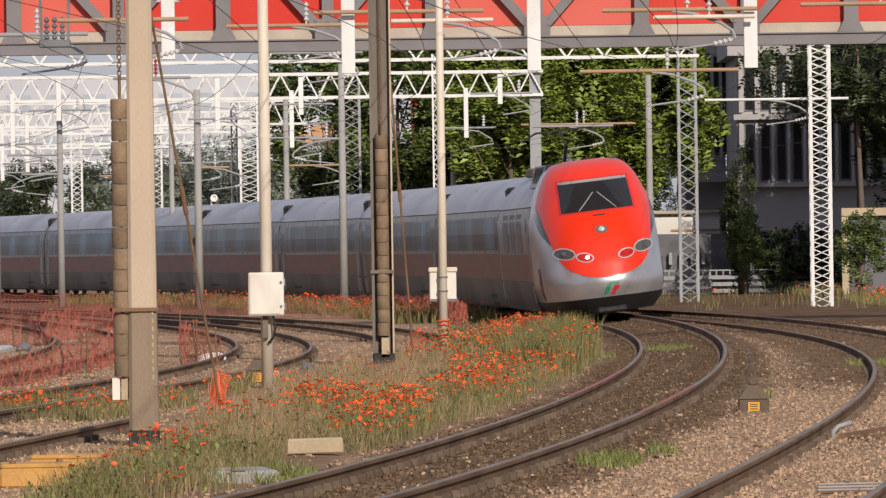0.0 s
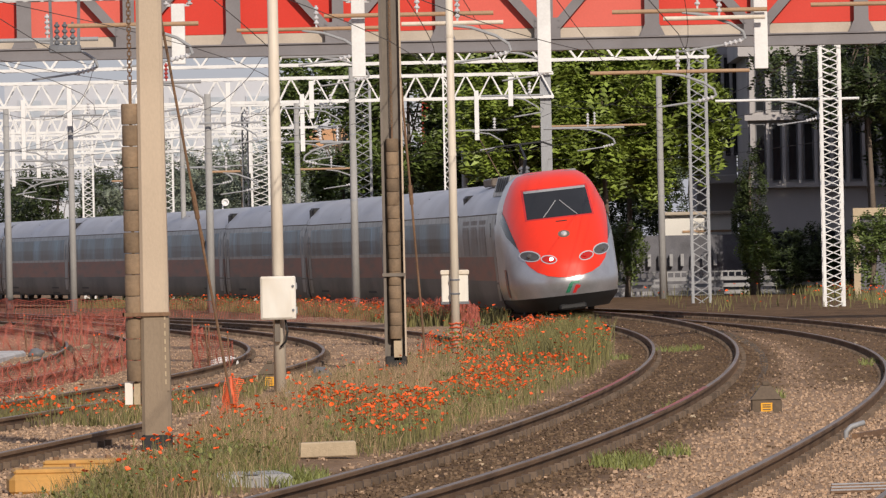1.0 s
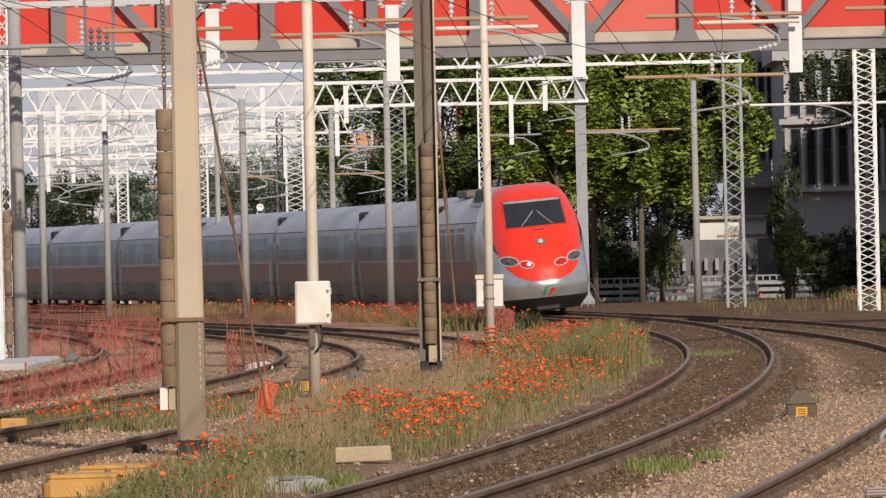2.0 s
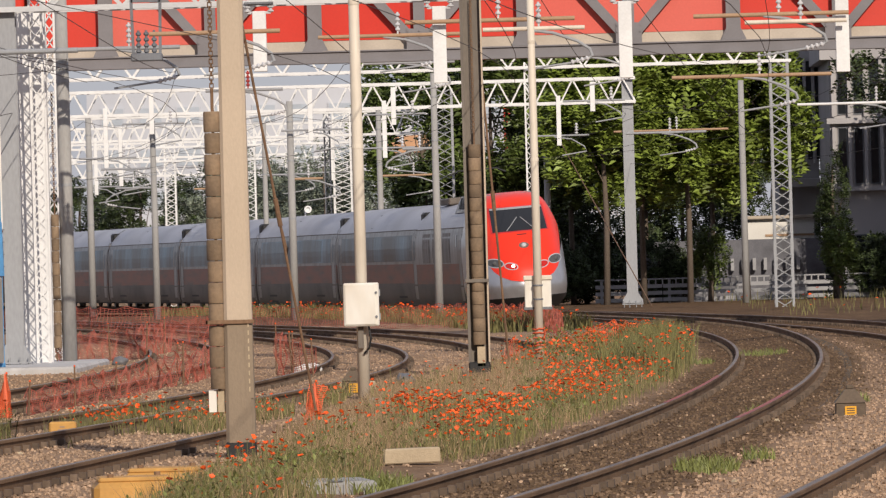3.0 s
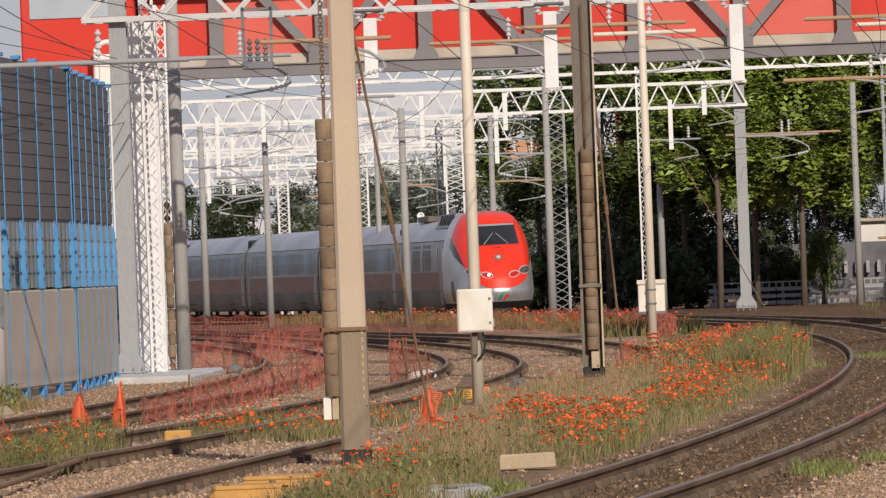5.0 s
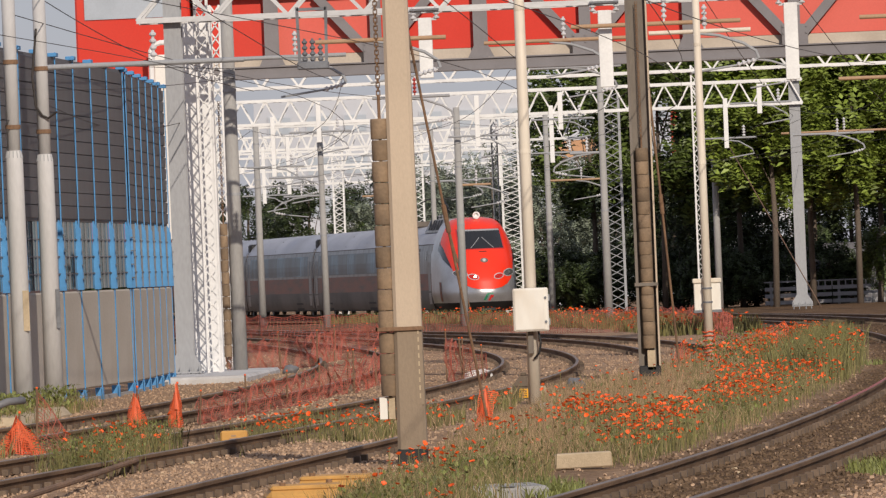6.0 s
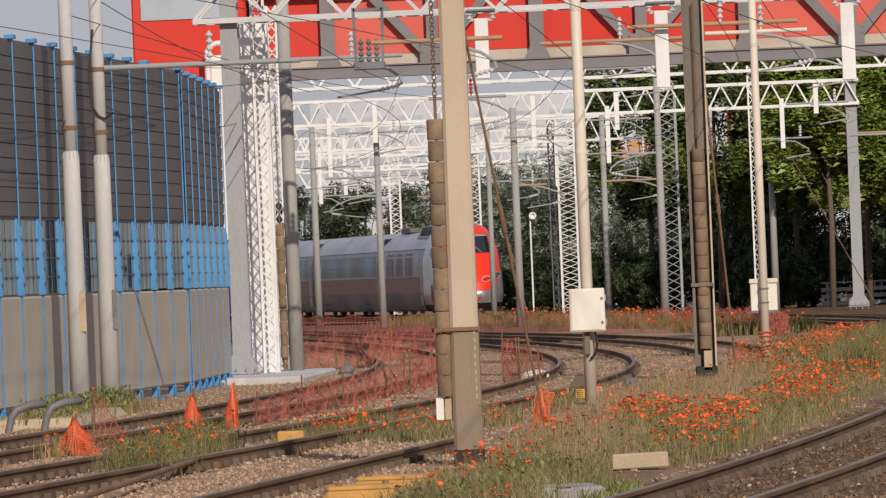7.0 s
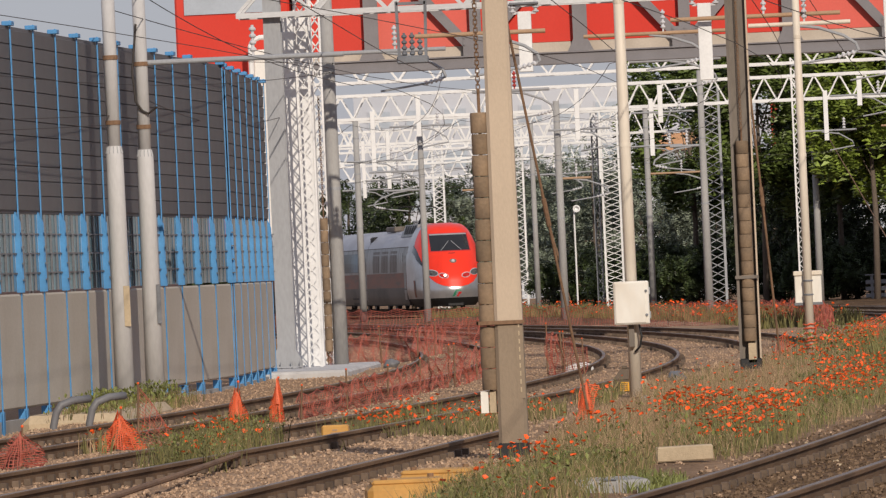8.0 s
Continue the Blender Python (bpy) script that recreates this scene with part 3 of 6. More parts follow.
barrier(-12.42, 98.0, -10.75, 131.0, 15, 5.94, "tall sound barrier of blue posts, grey panels and concrete base")
barrier(-10.72, 131.2, -10.9, 143.0, 6, 5.90, "far bay of the blue and grey sound barrier")


# ---------------------------------------------------------------- steel lattice towers and portals
def lattice(mesh, p, q, up, size, depth, bay, w, crossed=False):
    """Zigzag bracing on the four faces between four chords that run from p to q."""
    p, q = Vector(p), Vector(q)
    way = (q - p).normalized()
    up = Vector(up).normalized()
    side = way.cross(up).normalized()
    n = max(1, round((q - p).length / bay))
    chord = {(a, c): (up * size / 2 * a + side * depth / 2 * c) for a in (-1, 1) for c in (-1, 1)}
    for i in range(n):
        s, e = p + (q - p) * i / n, p + (q - p) * (i + 1) / n
        k = 1 if i % 2 else -1
        for c in (-1, 1):
            mesh.bar(s + chord[(k, c)], e + chord[(-k, c)], w)
            mesh.bar(s + chord[(c, k)], e + chord[(c, -k)], w)
            if crossed:
                mesh.bar(s + chord[(-k, c)], e + chord[(k, c)], w)
    return chord


def lattice_tower(x, y, top, size, mat, label, bay=0.45, leg=0.075, base=-0.3, thin=0.024):
    t = thing("lattice_mast", label, "mast", "lattice masts", m=pose(x, y, 0))
    br = Mesh()
    ch = lattice(br, (0, 0, base), (0, 0, top), (1, 0, 0), size - leg, size - leg, bay, thin, True)
    for o in ch.values():
        sx, sy = math.copysign(leg / 2, o.x), math.copysign(leg / 2, o.y)
        angle = Mesh().box((min(0, -2 * sx), -0.006, base), (max(0, -2 * sx), 0.006, top), Matrix.Translation((o.x + sx, o.y + sy, 0)))
        angle.box((-0.006, min(0, -2 * sy), base), (0.006, max(0, -2 * sy), top), Matrix.Translation((o.x + sx, o.y + sy, 0)))
        part("leg", angle, mat, t)
    tagged(part("bracing", br, mat, t), kind="stuff")
    return t


def portal(x0, x1, y, z, depth, mat, label, chord=0.12, brace=0.07, bay=0.8):
    t = thing("catenary_portal", label, "portal beam", "portal beams over the tracks")
    br = Mesh()
    ch = lattice(br, (x0, y, z + depth / 2), (x1, y, z + depth / 2), (0, 0, 1), depth, 0.7, bay, brace)
    for o in ch.values():
        part("chord", Mesh().bar(Vector((x0, y, z + depth / 2)) + o, Vector((x1, y, z + depth / 2)) + o, chord), mat, t)
    tagged(part("bracing", br, mat, t), kind="stuff")
    return t


portal(-11.6, 12.0, 146.0, 7.33, 0.85, PORTAL_STEEL, "white lattice portal beam spanning the tracks", 0.11, 0.065, 0.8)
portal(-20.5, 9.6, 262.0, 9.0, 0.95, WHITE_STEEL, "pale lattice portal beam beyond the bridge", 0.11, 0.06, 0.7)
portal(-22.0, 4.1, 283.0, 8.1, 0.95, WHITE_STEEL, "bright white lattice portal beam", 0.12, 0.06, 0.5)
portal(-26.0, -3.6, 320.0, 7.75, 1.05, WHITE_STEEL, "white lattice portal beam over the far tracks", 0.10, 0.055, 0.45)
portal(-30.0, -6.5, 345.0, 7.85, 1.0, WHITE_STEEL, "white lattice portal beam over the far tracks", 0.10, 0.055, 0.45)
for hx, hy, hz in ((-14.2, 262, 6.9), (-8.3, 262, 6.5), (-5.2, 262, 7.0), (-12.6, 283, 6.3), (-6.0, 283, 6.1), (1.0, 283, 6.4), (2.2, 262, 7.3), (-17.2, 283, 6.0), (-14.2, 320, 6.2), (-9.9, 345, 6.0), (-18.8, 320, 5.7), (-21.5, 345, 5.6)):
    hd = thing("drop_post", "white drop post hanging from a portal beam", "post", "drop posts", m=pose(hx, hy, 0))
    part("shaft", Mesh().box((-0.09, -0.46, hz), (0.09, -0.36, 8.4), bevel=0.01), WHITE_STEEL, hd)
    part("arm", Mesh().tube([(-1.1, -0.41, hz + 0.4), (1.2, -0.41, hz + 0.4)], 0.04, 8), GALV, hd)
    ai = Mesh()
    insulator(ai, (0.7, -0.41, hz + 0.45), (0.7, -0.41, hz + 0.9), 0.07, 4)
    part("insulator", ai, CERAMIC, hd)
    part("steady_arm", Mesh().tube([(-0.2, -0.41, hz + 0.35), (0.5, -0.41, hz + 0.25), (1.0, -0.41, hz - 0.05), (1.1, -0.41, hz - 0.25), (0.1, -0.41, hz - 0.4)], 0.03, 8), GALV, hd)
portal(-32.0, -10.5, 380.0, 7.7, 1.0, WHITE_STEEL, "white lattice portal beam over the far tracks", 0.10, 0.055, 0.45)
portal(-36.0, -14.5, 430.0, 7.6, 1.1, WHITE_STEEL, "white lattice portal beam far along the line", 0.13, 0.07, 0.6)

lattice_tower(12.63, 235, 9.8, 0.72, WHITE_STEEL, "white lattice catenary mast beside the flower strip", 0.26, 0.10)
lattice_tower(9.15, 262, 9.9, 0.72, GALV, "grey lattice portal mast in front of the trees", 0.4, 0.09)
lattice_tower(-14.0, 345, 8.8, 0.62, WHITE_STEEL, "white lattice mast beyond the train", 0.3)
lattice_tower(-19.7, 380, 8.7, 0.62, WHITE_STEEL, "white lattice mast beyond the train", 0.3)
lattice_tower(-14.9, 430, 8.8, 0.7, WHITE_STEEL, "white lattice mast far along the line", 0.4)
lattice_tower(-35.5, 430, 8.8, 0.7, WHITE_STEEL, "white lattice mast far along the line", 0.4)
lattice_tower(-8.75, 320, 8.8, 0.85, WHITE_STEEL, "broad white lattice mast carrying two portal beams", 0.28)
lattice_tower(-9.45, 321, 8.8, 0.30, GALV_DARK, "narrow dark lattice mast beside the broad one", 0.4, 0.06)
lattice_tower(-3.7, 290, 9.0, 0.75, GALV, "dull grey lattice mast in front of the trees", 0.34, 0.09)
lattice_tower(-0.15, 262, 9.2, 0.36, WHITE_STEEL, "slim white lattice mast", 0.36, 0.06)
lattice_tower(-10.40, 147.6, 8.2, 0.28, WHITE_STEEL, "slim white lattice mast before the white post", 0.30, 0.035, thin=0.016)
lattice_tower(-10.68, 156.0, 8.0, 0.26, WHITE_STEEL, "narrow white lattice mast", 0.3, 0.05)


def h_column(x, y, top, w, d, mat, label, flange=True):
    t = thing("steel_column", label, "column", "steel columns", m=pose(x, y, 0))
    part("flange", Mesh().box((-w / 2, -d / 2, 0.0), (w / 2, -d / 2 + 0.025, top)), mat, t)
    part("flange", Mesh().box((-w / 2, d / 2 - 0.025, 0.0), (w / 2, d / 2, top)), mat, t)
    part("web", Mesh().box((-0.015, -d / 2 + 0.025, 0.0), (0.015, d / 2 - 0.025, top)), mat, t)
    foot = Mesh().box((-w * 0.95, -d * 0.95, -0.06), (w * 0.95, d * 0.95, -0.02)).box((-w * 0.95, -d * 0.95, 0.0), (w * 0.95, d * 0.95, 0.03))
    for sx in (-1, 1):
        foot.add([(sx * w / 2, -d / 2 - 0.01, 0.03), (sx * w * 0.93, -d / 2 - 0.01, 0.03), (sx * w * 0.93, -d / 2 - 0.01, 0.12), (sx * w / 2, -d / 2 - 0.01, 0.42),
                  (sx * w / 2, -d / 2 + 0.01, 0.03), (sx * w * 0.93, -d / 2 + 0.01, 0.03), (sx * w * 0.93, -d / 2 + 0.01, 0.12), (sx * w / 2, -d / 2 + 0.01, 0.42)],
                 [(0, 1, 2, 3), (7, 6, 5, 4), (0, 4, 5, 1), (1, 5, 6, 2), (2, 6, 7, 3), (3, 7, 4, 0)])
    part("foot_plate", foot, mat, t)
    bolts = Mesh()
    for sx in (-0.8, -0.3, 0.3, 0.8):
        bolts.tube([(sx * w, -d * 0.8, -0.4), (sx * w, -d * 0.8, 0.12)], 0.02, 6)
    part("anchor_bolts", bolts, GALV, t)
    return t


h_column(-10.88, 146.0, 8.3, 0.36, 0.36, GALV, "galvanised steel portal column on a bolted foot plate")
h_column(3.78, 283.0, 9.1, 0.44, 0.40, GALV, "grey steel portal column on a bolted foot plate")
part("white_post", Mesh().box((-11.02, 148.6, -0.1), (-10.28, 148.9, 7.4), bevel=0.02), WHITE_STEEL)
tagged(bpy.data.objects["white_post"], "broad plain white post behind the steel column", "post")


def round_pole(x, y, r0, r1, top, mat, label, base=-0.35):
    t = thing("catenary_pole", label, "pole", "catenary poles", m=pose(x, y, 0))
    part("shaft", Mesh().tube([(0, 0, base), (0, 0, top * 0.5), (0, 0, top)], [r0, (r0 + r1) / 2, r1], 16), mat, t, smooth=True)
    for h in (top * 0.45, top * 0.72, top * 0.9):
        r = r0 + (r1 - r0) * h / top + 0.012
        part("clamp", Mesh().tube([(0, 0, h), (0, 0, h + 0.06)], r - 0.006, 16), mat if mat is CREAM else GALV, t)
    return t


round_pole(-15.45, 285, 0.15, 0.11, 7.9, CONCRETE_GREY, "tapered grey concrete pole beside the netting")
round_pole(-9.08, 262, 0.16, 0.12, 8.0, CONCRETE_GREY, "tapered grey concrete pole in front of the train")
round_pole(-3.39, 240, 0.15, 0.10, 8.3, CONCRETE_GREY, "tapered grey concrete pole in front of the train")
round_pole(-6.62, 300, 0.15, 0.11, 8.4, CONCRETE_GREY, "tapered grey concrete pole before dark trees")
round_pole(0.50, 300, 0.16, 0.12, 8.6, CONCRETE_GREY, "grey pole before dark trees")
round_pole(8.55, 290, 0.15, 0.12, 9.0, CONCRETE_GREY, "slim grey pole before green trees")
round_pole(-16.2, 395, 0.15, 0.12, 8.5, CONCRETE_GREY, "grey pole far beyond the train")
round_pole(-11.9, 310, 0.13, 0.1, 8.2, CONCRETE_GREY, "grey pole beyond the train")
round_pole(-19.0, 300, 0.16, 0.12, 8.5, CONCRETE_GREY, "grey pole beyond the yard tracks")


def necked_pole(x, y, label):
    t = thing("concrete_pole", label, "pole", "poles by the barrier", m=pose(x, y, 0))
    part("shaft", Mesh().tube([(0, 0, -0.6), (0, 0, 3.95), (0, 0, 4.1), (0, 0, 4.12)], [0.165, 0.14, 0.115, 0.09], 18), CONCRETE_PALE, t, smooth=True)
    part("steel_extension", Mesh().tube([(0, 0, 4.0), (0, 0, 7.6)], 0.108, 16), CONCRETE_PALE, t, smooth=True)
    for k in range(12):
        a = k * math.pi / 6
        part("wedge", Mesh().bar((0.135 * math.cos(a), 0.135 * math.sin(a), 3.99), (0.112 * math.cos(a), 0.112 * math.sin(a), 4.1), 0.014), GALV, t)
    for h in (4.45, 5.5):
        part("clamp", Mesh().tube([(0, 0, h), (0, 0, h + 0.07)], 0.124, 16), RUST, t)
    return t


p1 = necked_pole(-11.06, 113, "grey concrete pole with a steel extension beside the barrier")
part("plate", Mesh().box((0.06, -0.15, 1.2), (0.16, -0.13, 1.85)), PLANK, p1, "yellowish warning plate")
p2 = necked_pole(-10.94, 117, "grey concrete pole with a bracket and cables beside the barrier")
part("punched_strip", Mesh().box((0.10, -0.14, 1.2), (0.17, -0.12, 1.85)), GALV_DARK, p2)
part("cable", Mesh().tube([(-0.05, -0.13, 6.2), (-0.14, -0.15, 5.4), (-0.1, -0.16, 4.9), (0.0, -0.14, 4.75), (0.1, -0.14, 4.7), (0.25, -0.2, 4.8)], 0.02), WIRE, p2)


# ---------------------------------------------------------------- counterweight masts in the foreground
def weights(parent, x, y, z0, z1, r, n):
    """A stack of cast counterweights on a rod, with its guide below and its chain above."""
    h = (z1 - z0) / n
    ring = Mesh().lathe([(r * 0.94, 0.004), (r, 0.02), (r, h - 0.02), (r * 0.94, h - 0.004)], sides=20).data("counterweight", WEIGHT)
    ring.polygons.foreach_set("use_smooth", [True] * len(ring.polygons))
    ring.set_sharp_from_angle(angle=radians(35))
    for i in range(n):
        part("counterweight", ring, WEIGHT, parent, m=pose(x + random.uniform(-0.006, 0.006), y, z0 + i * h, 0, 0, random.uniform(0, 360)))
    part("rod", Mesh().tube([(x, y, z0 - 0.05), (x, y, z1 + 0.25)], 0.018, 8), RUST, parent)
    chain = Mesh()
    z = z1 + 0.2
    k = 0
    while z < z1 + 2.6:
        a, b = (0.018, 0.005) if k % 2 else (0.005, 0.018)
        chain.tube([(x - a, y - b, z), (x - a, y - b, z + 0.05), (x + a, y + b, z + 0.05), (x + a, y + b, z), (x - a, y - b, z)], 0.007, 5)
        z += 0.043
        k += 1
    part("chain", chain, RUST, parent)


def tension_mast_concrete():
    t = thing("tension_mast", "tall pale concrete mast with a stack of rusty counterweights", "mast", "tension masts", m=pose(-3.18, 74.4, 0))
    prof = []
    low = []
    for z, w, d in ((0.0, 0.155, 0.15), (1.28, 0.1475, 0.1415), (1.284, 0.1475, 0.1415), (8.5, 0.118, 0.115)):
        c = 0.035
        (low if z < 1.282 else prof).append([(-w + c, -d, z), (w - c, -d, z), (w, -d + c, z), (w, d - c, z), (w - c, d, z), (-w + c, d, z), (-w, d - c, z), (-w, -d + c, z), (-w + c, -d, z)])
    part("shaft", Mesh().grid(prof), CONCRETE, t, "pale weathered concrete shaft")
    part("lower_shaft", Mesh().grid(low), CONCRETE_DARK, t, "darker lower part of the shaft")
    part("base", Mesh().box((-0.157, -0.157, -0.5), (0.157, 0.157, 0.02), bevel=0.012), BLACK, t, "black painted base")
    weights(t, -0.215, -0.02, 0.58, 3.52, 0.098, 13)
    part("guide_band", Mesh().box((-0.335, -0.17, 1.27), (0.16, -0.152, 1.31)).box((-0.335, 0.12, 1.27), (0.16, 0.15, 1.31)).box((-0.335, -0.17, 1.27), (-0.318, 0.15, 1.31)), RUST, t)
    part("guide_post", Mesh().box((-0.33, -0.06, 0.34), (-0.25, 0.02, 0.57)), WHITE_BOX, t)
    part("guide_post", Mesh().box((-0.235, -0.06, 0.34), (-0.16, 0.02, 0.57)), PLANK, t)
    for i in range(9):
        part("slot", Mesh().box((0.10, -0.1535, 0.55 + i * 0.085), (0.115, -0.1495, 0.60 + i * 0.085)), PLANK, t)
    part("edge_shield", Mesh().box((0.065, -0.149, 0.48), (0.146, -0.1445, 1.25)), CONCRETE_DARK, t)
    return t


def tension_mast_steel(x, y):
    t = thing("tension_mast", "dark steel mast with a stack of brown counterweights", "mast", "tension masts", m=pose(x, y, 0))
    # Left flange and web carry shadow in their brown; right flange the lit tan.
    part("flange", Mesh().box((-0.2, -0.14, 0.05), (-0.15, 0.2, 8.5)), MAST_BROWN, t)
    part("web", Mesh().box((-0.15, 0.05, 0.05), (0.16, 0.08, 8.5)), MAST_BROWN, t)
    part("flange", Mesh().box((0.16, -0.1, 0.05), (0.19, 0.2, 8.5)), CONCRETE, t)
    part("base", Mesh().box((-0.2, -0.16, -0.4), (0.19, 0.2, 0.055), bevel=0.02), BLACK, t)
    weights(t, 0.0, -0.06, 0.36, 3.95, 0.115, 15)
    part("guide_band", Mesh().box((-0.22, -0.19, 1.48), (0.2, -0.17, 1.54)), MAST_BROWN, t)
    part("guide_post", Mesh().box((-0.04, -0.16, -0.02), (0.1, -0.08, 0.33)), PLANK, t)
    return t


tension_mast_concrete()
tension_mast_steel(-1.08, 126.0)
rp = round_pole(-10.02, 150.0, 0.16, 0.13, 8.2, CONCRETE_GREY, "grey pole with a stack of tan counterweights")
weights(rp, -0.24, -0.08, 0.25, 3.1, 0.085, 11)


# ---------------------------------------------------------------- cabinets on poles
def cabinet_pole():
    t = round_pole(-2.66, 105.8, 0.095, 0.075, 8.0, CREAM, "cream steel pole carrying a white junction box")
    bx = part("junction_box", Mesh().box((-0.265, -0.34, 0.93), (0.265, -0.12, 1.58), bevel=0.018), WHITE_BOX, t, "white enamelled junction box")
    part("door", Mesh().box((-0.24, -0.352, 0.955), (0.215, -0.338, 1.555), bevel=0.006), WHITE_BOX, bx)
    for z in (1.07, 1.43):
        part("latch", Mesh().tube([(0.225, -0.365, z), (0.225, -0.34, z)], 0.02, 10), GALV_DARK, bx)
    for z in (1.02, 1.38):
        part("hinge", Mesh().box((0.265, -0.3, z), (0.285, -0.24, z + 0.1)), GALV, bx)
    # Brown block in place of the shadow that the box throws on the pole.
    part("bracket", Mesh().box((-0.06, -0.2, 0.6), (0.02, -0.1, 0.93)), MAST_BROWN, t)
    part("cable", Mesh().tube([(0.1, -0.2, 0.93), (0.13, -0.22, 0.75), (0.1, -0.2, 0.6), (0.02, -0.14, 0.52)], 0.016), BLACK, t)


def double_box_pole():
    t = round_pole(-0.01, 131.7, 0.085, 0.065, 8.2, CREAM, "cream steel pole with pale boxes behind it")
    bx = part("junction_box", Mesh().box((-0.25, 0.1, 0.93), (0.25, 0.3, 1.5), bevel=0.015), WHITE_BOX, t, "pale ribbed junction box")
    part("lid", Mesh().box((-0.27, 0.07, 1.47), (0.27, 0.33, 1.56), bevel=0.015), CREAM, bx)
    part("sill", Mesh().box((-0.265, 0.08, 0.92), (0.265, 0.32, 0.97)), GALV_DARK, bx)
    part("strap", Mesh().tube([(0, 0, 1.1), (0, 0, 1.13)], 0.095, 14).tube([(0, 0, 1.36), (0, 0, 1.39)], 0.095, 14), GALV_DARK, t)


cabinet_pole()
double_box_pole()


def stay_rod(p, q, r, label):
    t = thing("stay_rod", label, "stay", "stay rods")
    part("rod", Mesh().tube([p, q], r, 8), RUST, t)
    p, q = Vector(p), Vector(q)
    a = p + (q - p) * 0.42
    part("turnbuckle", Mesh().tube([a, a + (q - p).normalized() * 0.35], r * 1.8, 8), RUST, t)


stay_rod((-2.72, 86.0, -0.15), (-3.62, 84.0, 5.8), 0.017, "rusty slanting stay rod of the concrete mast")
stay_rod((-0.57, 128.0, 0.0), (-1.02, 127.0, 6.6), 0.022, "rusty slanting stay rod of the steel mast")
stay_rod((-10.15, 300.0, 0.3), (-11.2, 300.0, 5.0), 0.03, "thin pale stay of a far pole")
stay_rod((4.2, 262.0, 0.0), (1.1, 285.0, 6.5), 0.02, "thin stay wire in front of dark trees")


# ---------------------------------------------------------------- overhead line fittings
def hanger(x, y, z, top):
    t = thing("hanging_post", "white hanging post with insulators below the portal", "post", "hanging posts", m=pose(x, y, 0))
    part("shaft", Mesh().box((-0.14, -0.1, z), (0.14, 0.1, top - 0.25), bevel=0.01), WHITE_STEEL, t)
    m = Mesh()
    for d in (-0.24, 0.24):
        insulator(m, (d, 0, top - 0.28), (d, 0, top - 0.02), 0.07, 3)
        m.bar((d, 0, top - 0.28), (0, 0, top - 0.28), 0.05)
    part("insulator", m, CERAMIC, t)
    part("plate", Mesh().box((-0.3, -0.12, top - 0.1), (0.3, 0.12, top - 0.06)), GALV_DARK, t)


for hx in (-1.9, 1.94, 6.42):
    hanger(hx, 145.6, 5.56, 7.4)
hanger(-5.62, 145.6, 5.9, 7.4)


def cantilever(x, y, z, length, d, mat, steady=True, red=False):
    """A horizontal tube with an insulator on top and a curved steady arm below; d is the side to which it points."""
    t = thing("cantilever_arm", "catenary cantilever tube with insulator and curved steady arm", "cantilever", "catenary arms", m=pose(x, y, z))
    part("tube", Mesh().tube([(0, 0, 0), (d * length, 0, 0)], 0.045, 10), mat, t)
    i = Mesh()
    insulator(i, (d * length * 0.55, 0, 0.1), (d * length * 0.55, 0, 0.55), 0.06, 4)
    i.bar((d * length * 0.55, 0, 0.0), (d * length * 0.55, 0, 0.12), 0.04)
    part("insulator", i, CERAMIC_RED if red else CERAMIC, t)
    if steady:
        a = length * 0.45
        pts = [(d * a, 0, -0.03), (d * (a + 0.5), 0, -0.10), (d * (a + 1.0), 0, -0.28), (d * (a + 1.25), 0, -0.45), (d * (a + 1.3), 0, -0.6)]
        part("steady_arm", Mesh().tube(pts, 0.035, 8).tube([pts[-1], (d * (a + 0.9), 0, -0.72), (d * (a - 0.1), 0, -0.85)], 0.025, 8), GALV, t)
        j = Mesh()
        insulator(j, (d * (a + 0.85), 0, -0.72), (d * (a + 1.25), 0, -0.63), 0.055, 4)
        part("arm_insulator", j, CERAMIC, t)


cantilever(8.8, 235, 6.78, 4.8, 1, WHITE_STEEL)
cantilever(3.36, 170, 6.15, 3.85, 1, TUBE_TAN)
cantilever(3.4, 262, 6.45, 3.0, 1, GALV)
cantilever(3.2, 283, 6.9, 4.6, 1, TUBE_TAN, False)
cantilever(-5.0, 165, 7.2, 3.4, 1, TUBE_TAN)
cantilever(0.2, 200, 7.6, 3.0, 1, GALV, red=True)
cantilever(-4.8, 200, 7.55, 2.6, 1, GALV)
cantilever(-7.6, 140, 6.55, 2.6, 1, TUBE_TAN)
cantilever(-10.9, 117, 5.55, 3.35, 1, GALV, False)
cantilever(-9.9, 150, 6.6, 2.4, 1, GALV)
cantilever(-9.3, 200, 6.9, 2.2, 1, GALV, red=True)
cantilever(-3.2, 240, 5.75, 1.3, -1, GALV)
cantilever(-9.1, 262, 5.1, 1.2, 1, TUBE_TAN)
cantilever(-6.5, 300, 5.6, 2.4, 1, TUBE_TAN)
cantilever(-15.4, 285, 5.2, 1.6, -1, GALV)
cantilever(-12.0, 310, 5.9, 2.2, 1, GALV)
cantilever(-16.0, 330, 5.6, 2.2, 1, TUBE_TAN)
cantilever(-18.5, 300, 6.2, 2.2, 1, GALV)
cantilever(-2.6, 145.3, 6.82, 3.5, 1, TUBE_TAN, False)
cantilever(-1.0, 145.2, 6.62, 2.1, 1, CREAM)
cantilever(3.35, 145.3, 6.78, 3.2, 1, TUBE_TAN)
cantilever(4.4, 145.2, 6.62, 2.1, 1, CREAM, False)
cantilever(7.45, 145.3, 6.85, 3.0, 1, TUBE_TAN, False)


